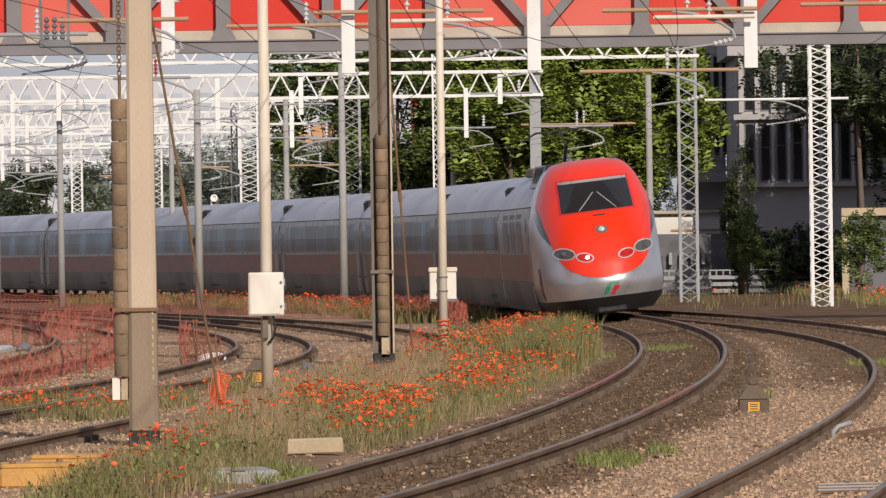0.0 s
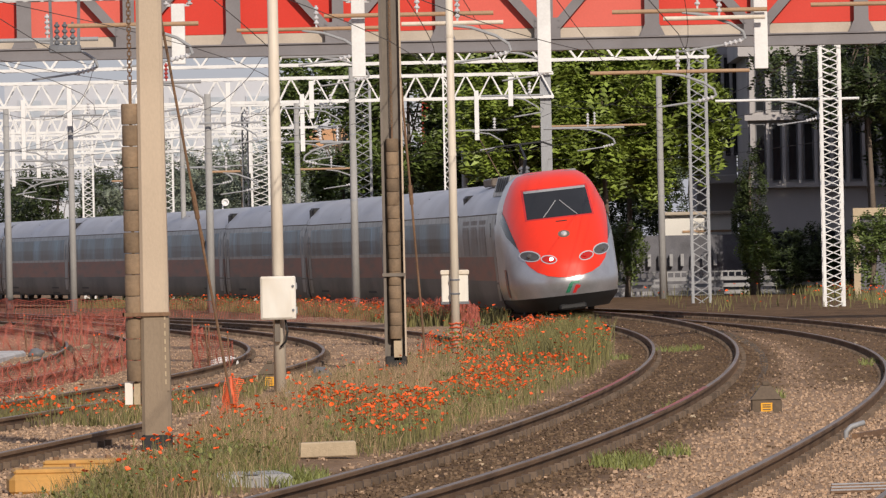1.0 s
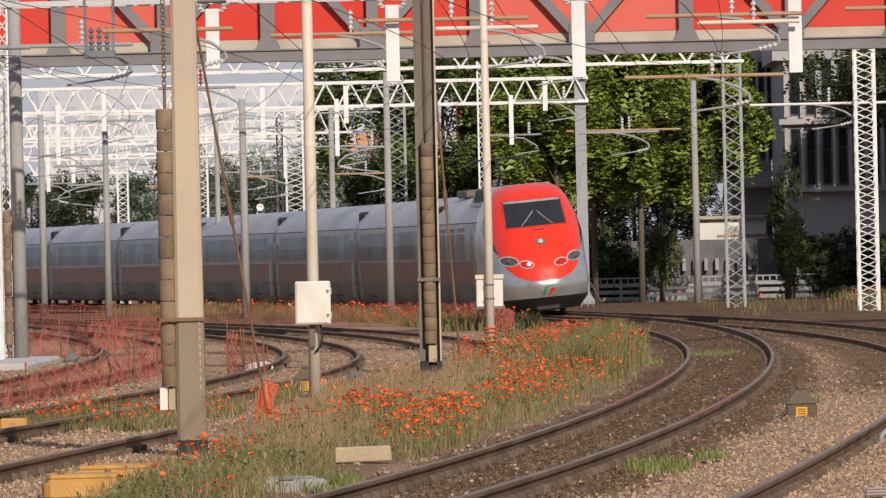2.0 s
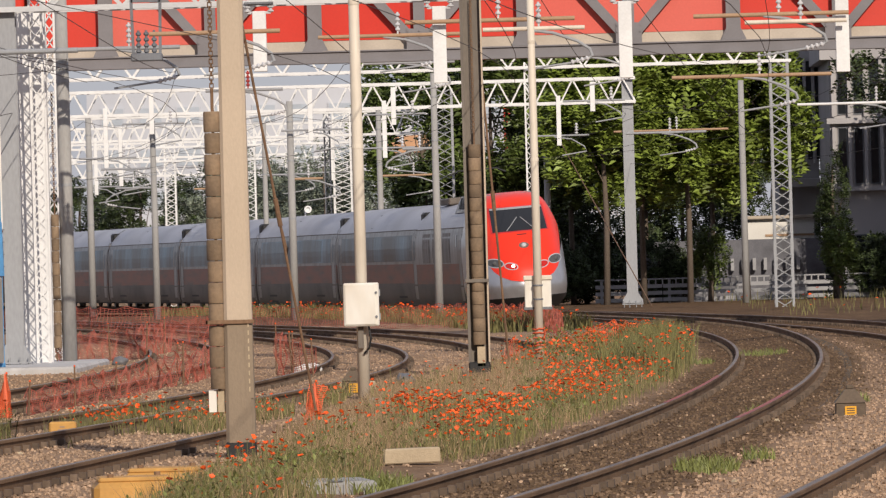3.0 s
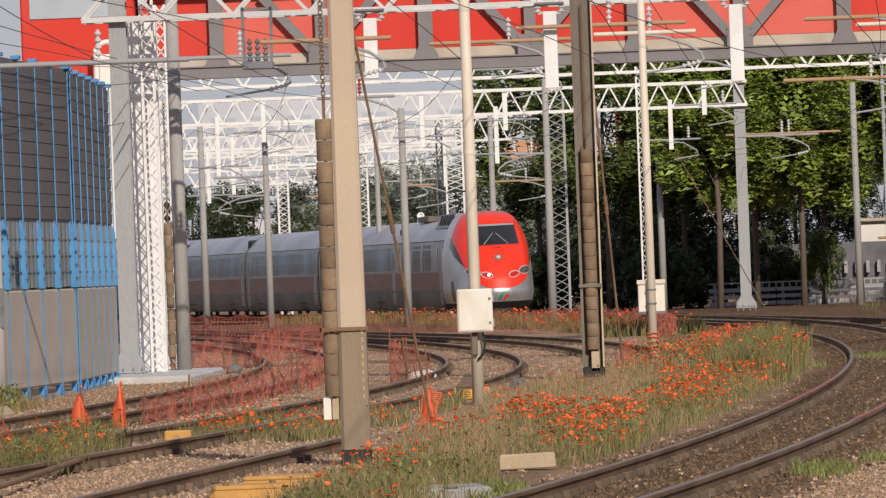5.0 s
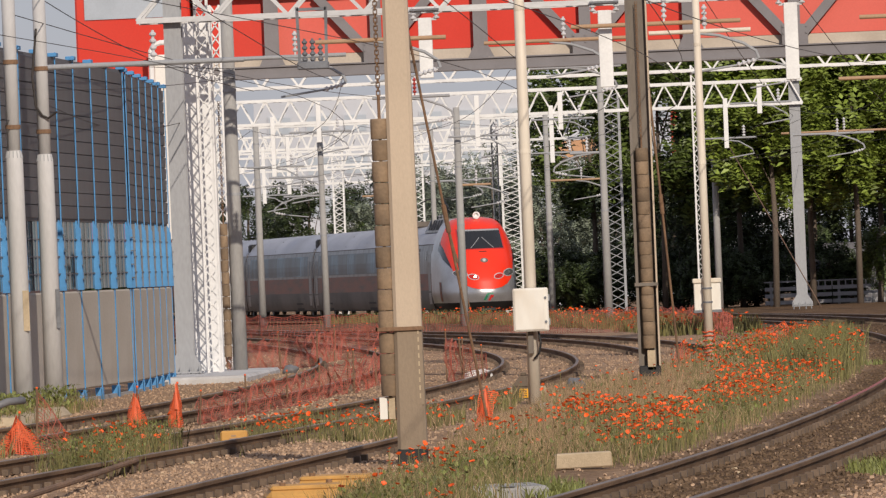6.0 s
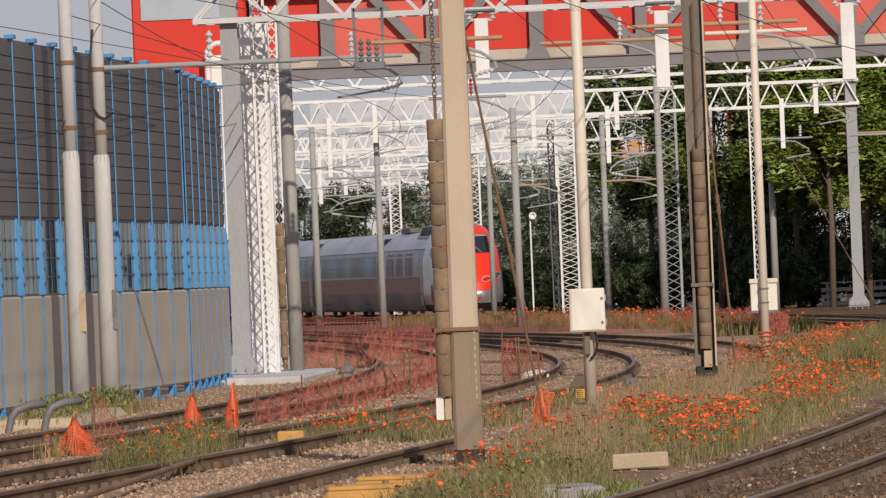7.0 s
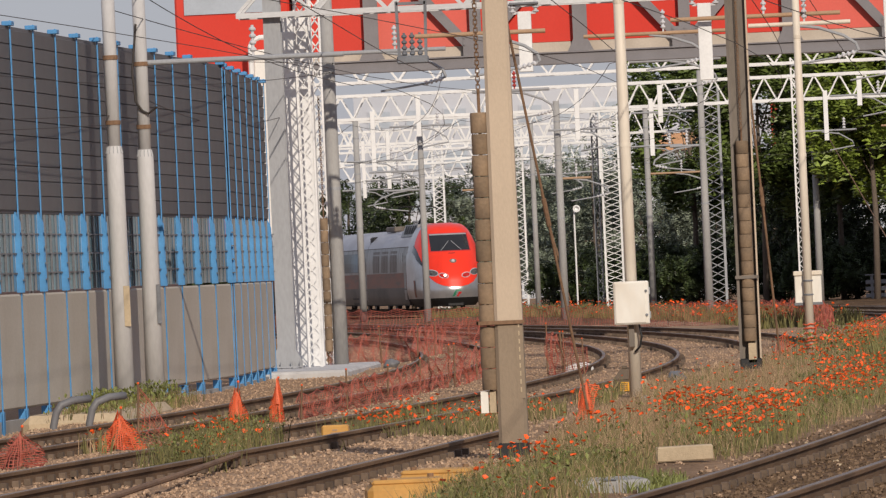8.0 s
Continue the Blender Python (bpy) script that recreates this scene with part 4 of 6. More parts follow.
def dropper_box():
    t = thing("line_switch", "dark line switch hanging in a steel frame below the portal", "switch", m=pose(-7.85, 143.5, 0))
    f = Mesh()
    for d in (-0.27, 0.27):
        f.bar((d * 1.1, 0, 7.4), (d, 0, 6.15), 0.06)
    f.bar((-0.3, 0, 7.35), (0.3, 0, 7.35), 0.06)
    part("frame", f, GALV_DARK, t)
    part("tray", Mesh().box((-0.32, -0.15, 6.12), (0.32, 0.15, 6.28), bevel=0.02), GALV_DARK, t)
    i = Mesh()
    for d in (-0.16, 0, 0.16):
        insulator(i, (d, -0.05, 6.28), (d, -0.05, 6.75), 0.06, 4)
    part("insulator", i, GALV_DARK, t)


dropper_box()


def wires():
    t = thing("overhead_wires", "thin dark contact and catenary wires above the tracks", "wires", kind="stuff")
    for which, z in (("main", 5.2), ("right", 5.2), ("yard", 5.2), ("wall_side", 5.2), ("middle", 5.2)):
        hi = {"main": 420, "right": 236}.get(which, 300)
        ys = np.linspace(50, hi, 26)
        part("contact_wire", Mesh().tube([(line_x(which, y), y, z) for y in ys], 0.006, 4), WIRE, t)
        part("catenary_wire", Mesh().tube([(line_x(which, y), y, z + 1.25 - 0.7 * math.sin(math.pi * ((y - 50) % 55) / 55)) for y in np.linspace(50, hi, 80)], 0.007, 4), WIRE, t)
    spans = [((-3.2, 74, 5.9), (4, 160, 6.2)), ((-11.0, 113, 6.3), (-8, 200, 6.8)), ((-11, 117, 5.0), (-10.8, 146, 5.2)), ((-11.1, 113, 4.6), (-15, 60, 4.3)),
             ((-11.1, 113, 4.45), (-15, 60, 4.1)), ((2, 146, 7.4), (7.5, 235, 5.6)), ((6.4, 146, 5.7), (12.6, 235, 7.6)), ((-0.1, 131, 7.2), (3.7, 283, 7.6)),
             ((-15, 285, 6.6), (4, 283, 6.0)), ((-20, 320, 6.0), (-4, 320, 5.6)), ((-24, 345, 5.4), (-8, 345, 5.2)), ((3.8, 283, 5.6), (12.6, 235, 5.4)),
             ((-11.06, 113, 6.9), (-9.5, 150, 5.9)), ((-14, 100, 6.2), (-9.9, 150, 6.4)), ((-12, 90, 4.9), (-9.9, 150, 6.2))]
    for p, q in spans:
        p, q = Vector(p), Vector(q)
        pts = [p + (q - p) * k / 10 - Vector((0, 0, 0.3 * math.sin(math.pi * k / 10))) for k in range(11)]
        part("span_wire", Mesh().tube(pts, 0.008, 4), WIRE, t)


wires()


# ---------------------------------------------------------------- background: fence, walls, building, far town
def far_fence():
    t = thing("board_fence", "pale weathered horizontal board fence in the shade of trees", "fence")
    y = 312
    for i in range(14):
        x = 2.8 + i * 1.5
        part("post", Mesh().box((x - 0.06, y + 0.03, -0.5), (x + 0.06, y + 0.13, 0.85)), FENCE_WHITE, t)
    for k, z in enumerate((-0.15, 0.15, 0.45)):
        for i in range(7):
            part("board", Mesh().box((2.5 + i * 3 + 0.02, y - 0.02, z - 0.3 * (k < 0)), (5.5 + i * 3 - 0.02, y + 0.02, z + 0.17)), FENCE_WHITE, t)
    part("top_rail", Mesh().bar((2.5, y, 0.85), (23.5, y, 0.85), 0.06), FENCE_WHITE, t)
    for i in range(28):
        x = 4.6 + i * 0.3
        part("picket", Mesh().box((x - 0.03, y - 0.02, 0.6), (x + 0.03, y + 0.02, 0.84)), FENCE_WHITE, t)


far_fence()
w1 = thing("retaining_wall", "grey stained and shade-darkened stone retaining wall behind the fence", "wall", kind="structure")
part("wall", Mesh().box((4.0, 321.6, -0.6), (13.3, 322.1, 2.5)), STONE_WALL, w1)
for i in range(16):
    part("baluster", Mesh().box((4.3 + i * 0.5, 321.2, 1.1), (4.45 + i * 0.5, 321.5, 1.65)), FENCE_WHITE, w1)
w2 = thing("white_outbuilding", "low sunlit white wall with a shallow roof edge", "building")
part("wall", Mesh().box((9.7, 324.0, -0.5), (12.75, 327.0, 3.42)), WHITE_WALL, w2)
part("roof", Mesh().box((9.5, 323.7, 3.42), (12.9, 327.2, 3.58), bevel=0.03), BRIDGE_BAND, w2)
part("band", Mesh().box((10.5, 323.95, 2.62), (12.75, 324.0, 2.72)), TUBE_TAN, w2)


def right_building():
    b = thing("apartment_building", "shaded grey building with tall narrow windows between fins", "building")
    x0, x1, y = 13.35, 30.0, 318.0
    part("wall", Mesh().box((x0, y, -0.5), (x1, y + 12, 10.5)), BUILDING, b)
    part("ledge", Mesh().box((x0 - 0.15, y - 0.35, 4.55), (x1, y - 0.01, 4.75)), BUILDING, b)
    part("ledge", Mesh().box((x0 - 0.15, y - 0.35, 7.6), (x1, y - 0.01, 7.85)), BUILDING, b)
    part("roof", Mesh().box((x0 - 0.4, y - 0.4, 10.5), (x1, y + 12, 12.8)), BUILDING, b)
    for level, h in ((4.85, 2.6), (8.0, 2.6)):
        for i in range(10):
            x = x0 + 0.35 + i * 0.72
            wdw = part("window", Mesh().box((x, y - 0.05, level), (x + 0.42, y - 0.004, level + h)), GALV_DARK, b)
            part("pane", Mesh().box((x + 0.04, y - 0.058, level + 0.05), (x + 0.38, y - 0.052, level + h - 0.05)), GLASS_DARK, wdw)
        for i in range(11):
            x = x0 + 0.16 + i * 0.72
            part("fin", Mesh().box((x - 0.07, y - 0.3, level - 0.1), (x + 0.07, y - 0.004, level + h)), BUILDING, b)
    for i in range(4):
        x = x0 + 1.0 + i * 1.7
        wdw = part("window", Mesh().box((x, y - 0.05, 1.2), (x + 1.2, y - 0.004, 2.6)), GALV_DARK, b)
        part("pane", Mesh().box((x + 0.06, y - 0.058, 1.26), (x + 1.14, y - 0.052, 2.54)), GLASS_DARK, wdw)


right_building()


def building_wing():
    b = thing("apartment_building", "shaded grey wing with narrow fins above a balcony", "building")
    x0, x1, y = 11.4, 13.3, 330.0
    part("wall", Mesh().box((x0, y, -0.5), (x1, y + 8, 12.0)), BUILDING, b)
    for i in range(5):
        x = x0 + 0.2 + i * 0.4
        part("window", Mesh().box((x, y - 0.04, 6.2), (x + 0.22, y - 0.004, 10.8)), GLASS_DARK, b)
        part("fin", Mesh().box((x + 0.24, y - 0.3, 6.0), (x + 0.36, y - 0.004, 11.0)), BUILDING, b)
    part("balcony", Mesh().box((x0 - 0.2, y - 1.0, 4.9), (x1, y - 0.004, 5.3), bevel=0.03), BUILDING, b)


building_wing()
g = thing("gate_frame", "weathered cream door frame of a trackside shed", "shed")
part("jamb", Mesh().box((15.3, 270.0, -0.5), (15.55, 270.3, 3.0)), PLANK, g)
part("lintel", Mesh().box((15.3, 269.98, 3.0), (19.5, 270.32, 3.3)), PLANK, g)
part("wall", Mesh().box((15.55, 270.3, -0.5), (19.5, 270.5, 3.0)), STONE_WALL, g)


def far_town():
    b = thing("office_building", "long white building with red stripes far behind the line", "building")
    part("wall", Mesh().box((-33, 520, -1), (7, 540, 15.2)), FAR_WHITE, b)
    for x in (-6.2, -2.2):
        part("red_stripe", Mesh().box((x, 519.85, 9.0), (x + 0.5, 519.98, 16.2)), RED_PANEL, b)
    for k in range(4):
        for i in range(14):
            w = part("window", Mesh().box((-32 + i * 2.8, 519.9, 3.2 + k * 3.1), (-30.2 + i * 2.8, 519.99, 4.6 + k * 3.1)), FAR_WHITE, b)
            part("pane", Mesh().box((-31.9 + i * 2.8, 519.86, 3.3 + k * 3.1), (-30.3 + i * 2.8, 519.89, 4.5 + k * 3.1)), FAR_PANE, w)
    h = thing("house", "distant house with an orange tiled roof", "house")
    part("wall", Mesh().box((-9.5, 430, -1), (-6.5, 436, 8.6)), FAR_WHITE, h)
    part("roof", Mesh().add([(-10, 429.6, 8.6), (-6, 429.6, 8.6), (-6.6, 433, 9.7), (-9.4, 433, 9.7), (-10, 436.4, 8.6), (-6, 436.4, 8.6)], [(0, 1, 2, 3), (3, 2, 5, 4), (0, 3, 4), (1, 5, 2)]), FAR_ROOF, h)


far_town()


# ---------------------------------------------------------------- the train
def half_width(z):
    return float(np.interp(z, [0.15, 0.45, 0.9, 2.2, 2.6, 3.0, 3.4, 3.7, 3.9, 4.0, 4.06], [1.12, 1.36, 1.43, 1.43, 1.40, 1.31, 1.17, 1.03, 0.88, 0.74, 0.45]))


def nose_front(z):
    return float(np.interp(z, [0.15, 0.5, 0.8, 1.05, 1.5, 2.0, 2.5, 2.85, 3.6, 3.85, 3.98, 4.06], [0.45, 0.12, 0.0, 0.03, 0.22, 0.55, 0.95, 1.28, 2.05, 2.45, 2.9, 3.7]))


def nose_depth(z):
    return float(np.interp(z, [0.15, 0.8, 1.5, 2.5, 3.2, 4.06], [3.0, 3.4, 3.3, 2.9, 2.2, 1.2]))


def nose(x, z, out=0.0):
    """The nose's surface: the place at x across and z up."""
    w = half_width(z)
    r = min(1.0, abs(x) / w)
    y = nose_front(z) + nose_depth(z) * (1 - max(0.0, 1 - r ** 2.5) ** (1 / 2.5))
    k = out * r
    return (x + math.copysign(k, x), y - out, z)


def patch(zs, edge, cols=24, out=0.006):
    return Mesh().grid([[nose(edge(z) * (2 * i / cols - 1), z, out) for i in range(cols + 1)] for z in zs])


def disc(cx, cz, rx, rz, out, tilt=0.0, n=20):
    pts = [nose(cx, cz, out)]
    for k in range(n):
        a = 2 * math.pi * k / n
        dx, dz = rx * math.cos(a), rz * math.sin(a)
        pts.append(nose(cx + dx * math.cos(tilt) - dz * math.sin(tilt), cz + dx * math.sin(tilt) + dz * math.cos(tilt), out))
    return Mesh().add(pts, [(0, 1 + k, 1 + (k + 1) % n) for k in range(n)])


def section(z, out=0.0, top=3.86):
    """Half width of a coach at height z."""
    return float(np.interp(z, [0.28, 0.5, 0.95, 2.3, 2.75, 3.05, 3.35, 3.6, 3.75, 3.84, top], [1.33, 1.39, 1.42, 1.42, 1.38, 1.29, 1.12, 0.86, 0.60, 0.30, 0.0])) + out


def side_band(z0, z1, y0, y1, out, side, steps=6, top=3.86):
    zs = np.linspace(z0, z1, steps)
    rows = [[(side * section(z, out, top), y, z) for z in zs] for y in (y0, y1)]
    m = Mesh().grid(rows)
    if side < 0:
        m.f = [f[::-1] for f in m.f]
    return m


def body_shell(parent, y0, y1, lift=1.0):
    """The long body: roof, upper side, stripe, lower side and skirt on both flanks."""
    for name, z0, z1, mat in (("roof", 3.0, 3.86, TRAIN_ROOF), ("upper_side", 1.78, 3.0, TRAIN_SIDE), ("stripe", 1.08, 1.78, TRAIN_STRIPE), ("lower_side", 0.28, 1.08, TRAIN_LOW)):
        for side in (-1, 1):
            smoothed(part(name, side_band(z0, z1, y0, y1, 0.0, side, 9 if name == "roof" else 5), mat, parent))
    for y in (y0, y1):
        zs = list(np.linspace(0.28, 3.86, 14))
        ring = [(section(z), y, z) for z in zs] + [(-section(z), y, z) for z in zs[::-1]]
        part("end_wall", Mesh().add(ring, [tuple(range(len(ring)))]), TRAIN_LOW, parent)
    part("underframe", Mesh().box((-1.2, y0 + 0.3, 0.22), (1.2, y1 - 0.3, 0.5)), BLACK, parent)
    gut = Mesh()
    for side in (-1, 1):
        gut.box((side * 1.30 - 0.02, y0, 2.985), (side * 1.30 + 0.02, y1, 3.015))
    part("gutter", gut, TRAIN_LOW, parent)


def bogie(parent, y):
    b = part("bogie", Mesh().box((-1.1, y - 1.6, 0.3), (-0.95, y + 1.6, 0.55), bevel=0.03).box((0.95, y - 1.6, 0.3), (1.1, y + 1.6, 0.55), bevel=0.03).box((-1.0, y - 0.3, 0.35), (1.0, y + 0.3, 0.6)), BLACK, parent)
    for dy in (-1.4, 1.4):
        part("wheelset", Mesh().tube([(-0.8, y + dy, 0.46), (-0.66, y + dy, 0.46)], 0.46, 20).tube([(0.66, y + dy, 0.46), (0.8, y + dy, 0.46)], 0.46, 20).tube([(-0.66, y + dy, 0.46), (0.66, y + dy, 0.46)], 0.08), GALV_DARK, b)


def power_car():
    t = thing("power_car", "red-nosed silver high-speed train power car, dusty sides", "train", "train vehicles")
    zs = [0.52, 0.6, 0.7, 0.85, 1.0, 1.2, 1.4, 1.7, 2.0, 2.3, 2.6, 2.85, 3.1, 3.35, 3.6, 3.75, 3.87, 3.95, 4.0, 4.04, 4.06]
    cols = 40
    rows = []
    for z in zs:
        w = half_width(z)
        r = [(-w, 5.5, z), (-w, 5.0, z)]
        r += [nose(w * math.sin(math.pi / 2 * (2 * i / cols - 1)), z) for i in range(cols + 1)]
        r += [(w, 5.0, z), (w, 5.5, z)]
        rows.append(r)
    n = part("nose", Mesh().grid(rows), TRAIN_SILVER, t, "silver rounded nose", smooth=True)
    part("apron", Mesh().grid([[(-half_width(z) - 0.01, 5.0, z)] + [nose(half_width(z) * math.sin(math.pi / 2 * (2 * i / cols - 1)), z, 0.01) for i in range(cols + 1)] + [(half_width(z) + 0.01, 5.0, z)] for z in (0.14, 0.2, 0.3, 0.42, 0.53)]), BLACK, t, "black lower apron", smooth=True)
    part("coupler_cover", Mesh().box((-0.35, 0.3, 0.12), (0.35, 1.2, 0.3), bevel=0.05), BLACK, t)

    def red_edge(z):
        return min(float(np.interp(z, [1.03, 1.06, 1.12, 1.25, 1.45, 1.7, 2.0, 2.5, 3.0, 4.06], [0.05, 0.30, 0.55, 0.79, 0.97, 1.08, 1.15, 1.24, 1.30, 1.30])), half_width(z) * float(np.interp(z, [2.5, 2.9, 3.2], [0.955, 0.985, 0.996])))
    red = part("red_mask", patch([1.03, 1.045, 1.06, 1.09, 1.12, 1.18, 1.25, 1.35, 1.45, 1.6, 1.8, 2.0, 2.2, 2.5, 2.8, 3.0, 3.2, 3.4, 3.6, 3.72, 3.84, 3.92, 3.98, 4.02, 4.06], red_edge, 48, 0.016), TRAIN_RED, t, "glossy red front mask", smooth=True)
    part("roof_lip", patch([4.0, 4.03, 4.06], lambda z: half_width(z) * 0.9, 12, 0.012), BRIDGE_GREY, t)
    part("windscreen_seal", patch(np.linspace(2.70, 3.58, 8), lambda z: 0.87 - 0.05 * (z - 2.78), 18, 0.022), LOGO_RED, red, "dark red windscreen surround", smooth=True)
    scr = part("windscreen", patch(np.linspace(2.74, 3.54, 8), lambda z: 0.82 - 0.05 * (z - 2.74), 18, 0.028), SCREEN, t, "dark windscreen glass", smooth=True)
    part("sun_strip", patch(np.linspace(3.48, 3.545, 3), lambda z: 0.77, 12, 0.032), GALV, scr)
    for d in (-1, 1):
        part("wiper", Mesh().tube([nose(d * 0.05, 3.20, 0.05), nose(d * 0.27, 2.93, 0.05), nose(d * 0.42, 2.76, 0.05)], 0.014, 6), GALV, scr)
    lamp = part("top_lamp", disc(0, 2.25, 0.15, 0.10, 0.024), TRAIN_LOW, t)
    part("lens", Mesh().lathe([(0.085, 0.0), (0.07, 0.03), (0.03, 0.05)], Matrix.Translation(nose(0, 2.25, 0.024)) @ pose(0, 0, 0, 60)), CHROME, lamp)
    part("ventilator_slot", patch((2.60, 2.63), lambda z: 0.14, 4, 0.022), BLACK, t)
    for side in (-1, 1):
        for name, cx, cz, rx, rz, inner in (("headlamp", 0.90, 1.72, 0.245, 0.155, LAMP_GLASS), ("tail_lamp", 0.47, 1.58, 0.20, 0.125, LAMP_RED)):
            h = part(name, disc(side * cx, cz, rx, rz, 0.026, side * 0.25), CHROME, t)
            gl = part("lens", disc(side * cx, cz, rx - 0.03, rz - 0.03, 0.033, side * 0.25), LAMP_RED if name == "tail_lamp" else LAMP_GLASS, h)
            r = 0.055 if name == "tail_lamp" else 0.08
            part("reflector", Mesh().lathe([(r, -0.01), (r * 0.8, 0.03), (r * 0.3, 0.045)], Matrix.Translation(nose(side * (cx - (0.06 if name == "tail_lamp" else 0)), cz, 0.032)) @ pose(0, 0, 0, 70)), LAMP_ON if (name == "tail_lamp" and side < 0) else inner, gl)
        rows = []
        for z in np.linspace(1.95, 3.1, 10):
            inner = red_edge(z) / half_width(z) + 0.006
            outer = min(0.999, inner + float(np.interp(z, [1.95, 2.3, 2.8, 3.1], [0.004, 0.085, 0.075, 0.004])))
            rows.append([nose(side * half_width(z) * (inner + (outer - inner) * c / 4), z, 0.012) for c in range(5)])
        part("cab_side_window", Mesh().grid(rows), SCREEN, t, "dark cab side window", smooth=True)
        part("corner_stripe", Mesh().grid([[nose(side * half_width(z) * 0.988, z, 0.012), nose(side * half_width(z) * 0.998, z, 0.012)] for z in (0.6, 0.8, 1.0, 1.2, 1.4)]), TRAIN_STRIPE, t)
    def stroke(x0, x1, z0, z1, slant):
        return Mesh().grid([[nose(x0 + slant * (z - z0), z, 0.013), nose(x1 + slant * (z - z0), z, 0.013)] for z in np.linspace(z0, z1, 4)])
    logo = part("emblem", stroke(-0.17, -0.07, 0.60, 0.86, 0.45), LOGO_GREEN, t, "green and red operator mark")
    part("emblem_bar", stroke(-0.04, 0.19, 0.84, 0.90, 0.45), LOGO_GREEN, logo)
    part("emblem_bar", stroke(0.0, 0.09, 0.58, 0.80, 0.45), LOGO_RED, logo)
    part("emblem_bar", stroke(0.10, 0.19, 0.70, 0.78, 0.45), LOGO_RED, logo)
    body_shell(t, 5.4, 20.2)
    for side in (-1, 1):
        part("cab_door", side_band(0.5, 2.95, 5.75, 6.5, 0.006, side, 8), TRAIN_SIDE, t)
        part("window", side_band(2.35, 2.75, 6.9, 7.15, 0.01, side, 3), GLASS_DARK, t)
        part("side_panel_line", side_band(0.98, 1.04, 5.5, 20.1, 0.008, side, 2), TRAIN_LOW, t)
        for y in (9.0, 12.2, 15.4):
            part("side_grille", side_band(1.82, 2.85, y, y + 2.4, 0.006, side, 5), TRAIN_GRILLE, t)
    f = Mesh().add([(-1.0, 5.0, 3.5), (1.0, 5.0, 3.5), (0.85, 5.3, 4.05), (-0.85, 5.3, 4.05), (-1.0, 10.5, 3.5), (1.0, 10.5, 3.5), (0.85, 9.6, 4.05), (-0.85, 9.6, 4.05)],
                   [(0, 1, 2, 3), (3, 2, 6, 7), (4, 7, 6, 5), (0, 3, 7, 4), (1, 5, 6, 2)])
    fr = part("roof_fairing", f, TRAIN_SIDE, t)
    for i in range(5):
        part("slat", Mesh().add([(-1.0 + 0.004, 5.7 + i * 0.8, 3.62), (-1.0 + 0.004, 6.2 + i * 0.8, 3.62), (-0.87, 6.2 + i * 0.8, 4.01), (-0.87, 5.7 + i * 0.8, 4.01)], [(0, 1, 2, 3)]), BLACK, fr)
    part("shoulder_filler", Mesh().grid([[(s * half_width(z), 5.48, z) for z in (2.8, 3.2, 3.6, 3.9, 4.04)] for s in (-1, 1)]), TRAIN_ROOF, t)
    pan = part("pantograph", Mesh().bar((-0.5, 10.9, 3.95), (0.5, 10.9, 3.95), 0.08), BLACK, t)
    for p, q, w in (((-0.5, 12.4, 3.95), (0.5, 12.4, 3.95), 0.08), ((-0.5, 10.94, 3.95), (-0.5, 12.36, 3.95), 0.06), ((0.5, 10.94, 3.95), (0.5, 12.36, 3.95), 0.06)):
        part("base_bar", Mesh().bar(p, q, w), BLACK, pan)
    part("lower_arm", Mesh().bar((0, 12.3, 4.0), (0, 10.6, 4.5), 0.07), BLACK, pan)
    part("upper_arm", Mesh().bar((0, 10.6, 4.5), (0, 12.2, 4.95), 0.05), BLACK, pan)
    part("contact_strip", Mesh().tube([(-0.9, 12.2, 4.8), (-0.6, 12.2, 4.95), (0.6, 12.2, 4.95), (0.9, 12.2, 4.8)], 0.03), BLACK, pan)
    for y in (13.2, 14.2, 15.2):
        ri = Mesh()
        insulator(ri, (0.2, y, 3.85), (0.2, y, 4.3), 0.08, 4)
        part("roof_insulator", ri, GALV_DARK, t)
    part("roof_gear", Mesh().box((-0.6, 16.0, 3.8), (0.6, 19.0, 4.05), bevel=0.04), TRAIN_LOW, t)
    bogie(t, 5.2)
    bogie(t, 16.2)
    return t


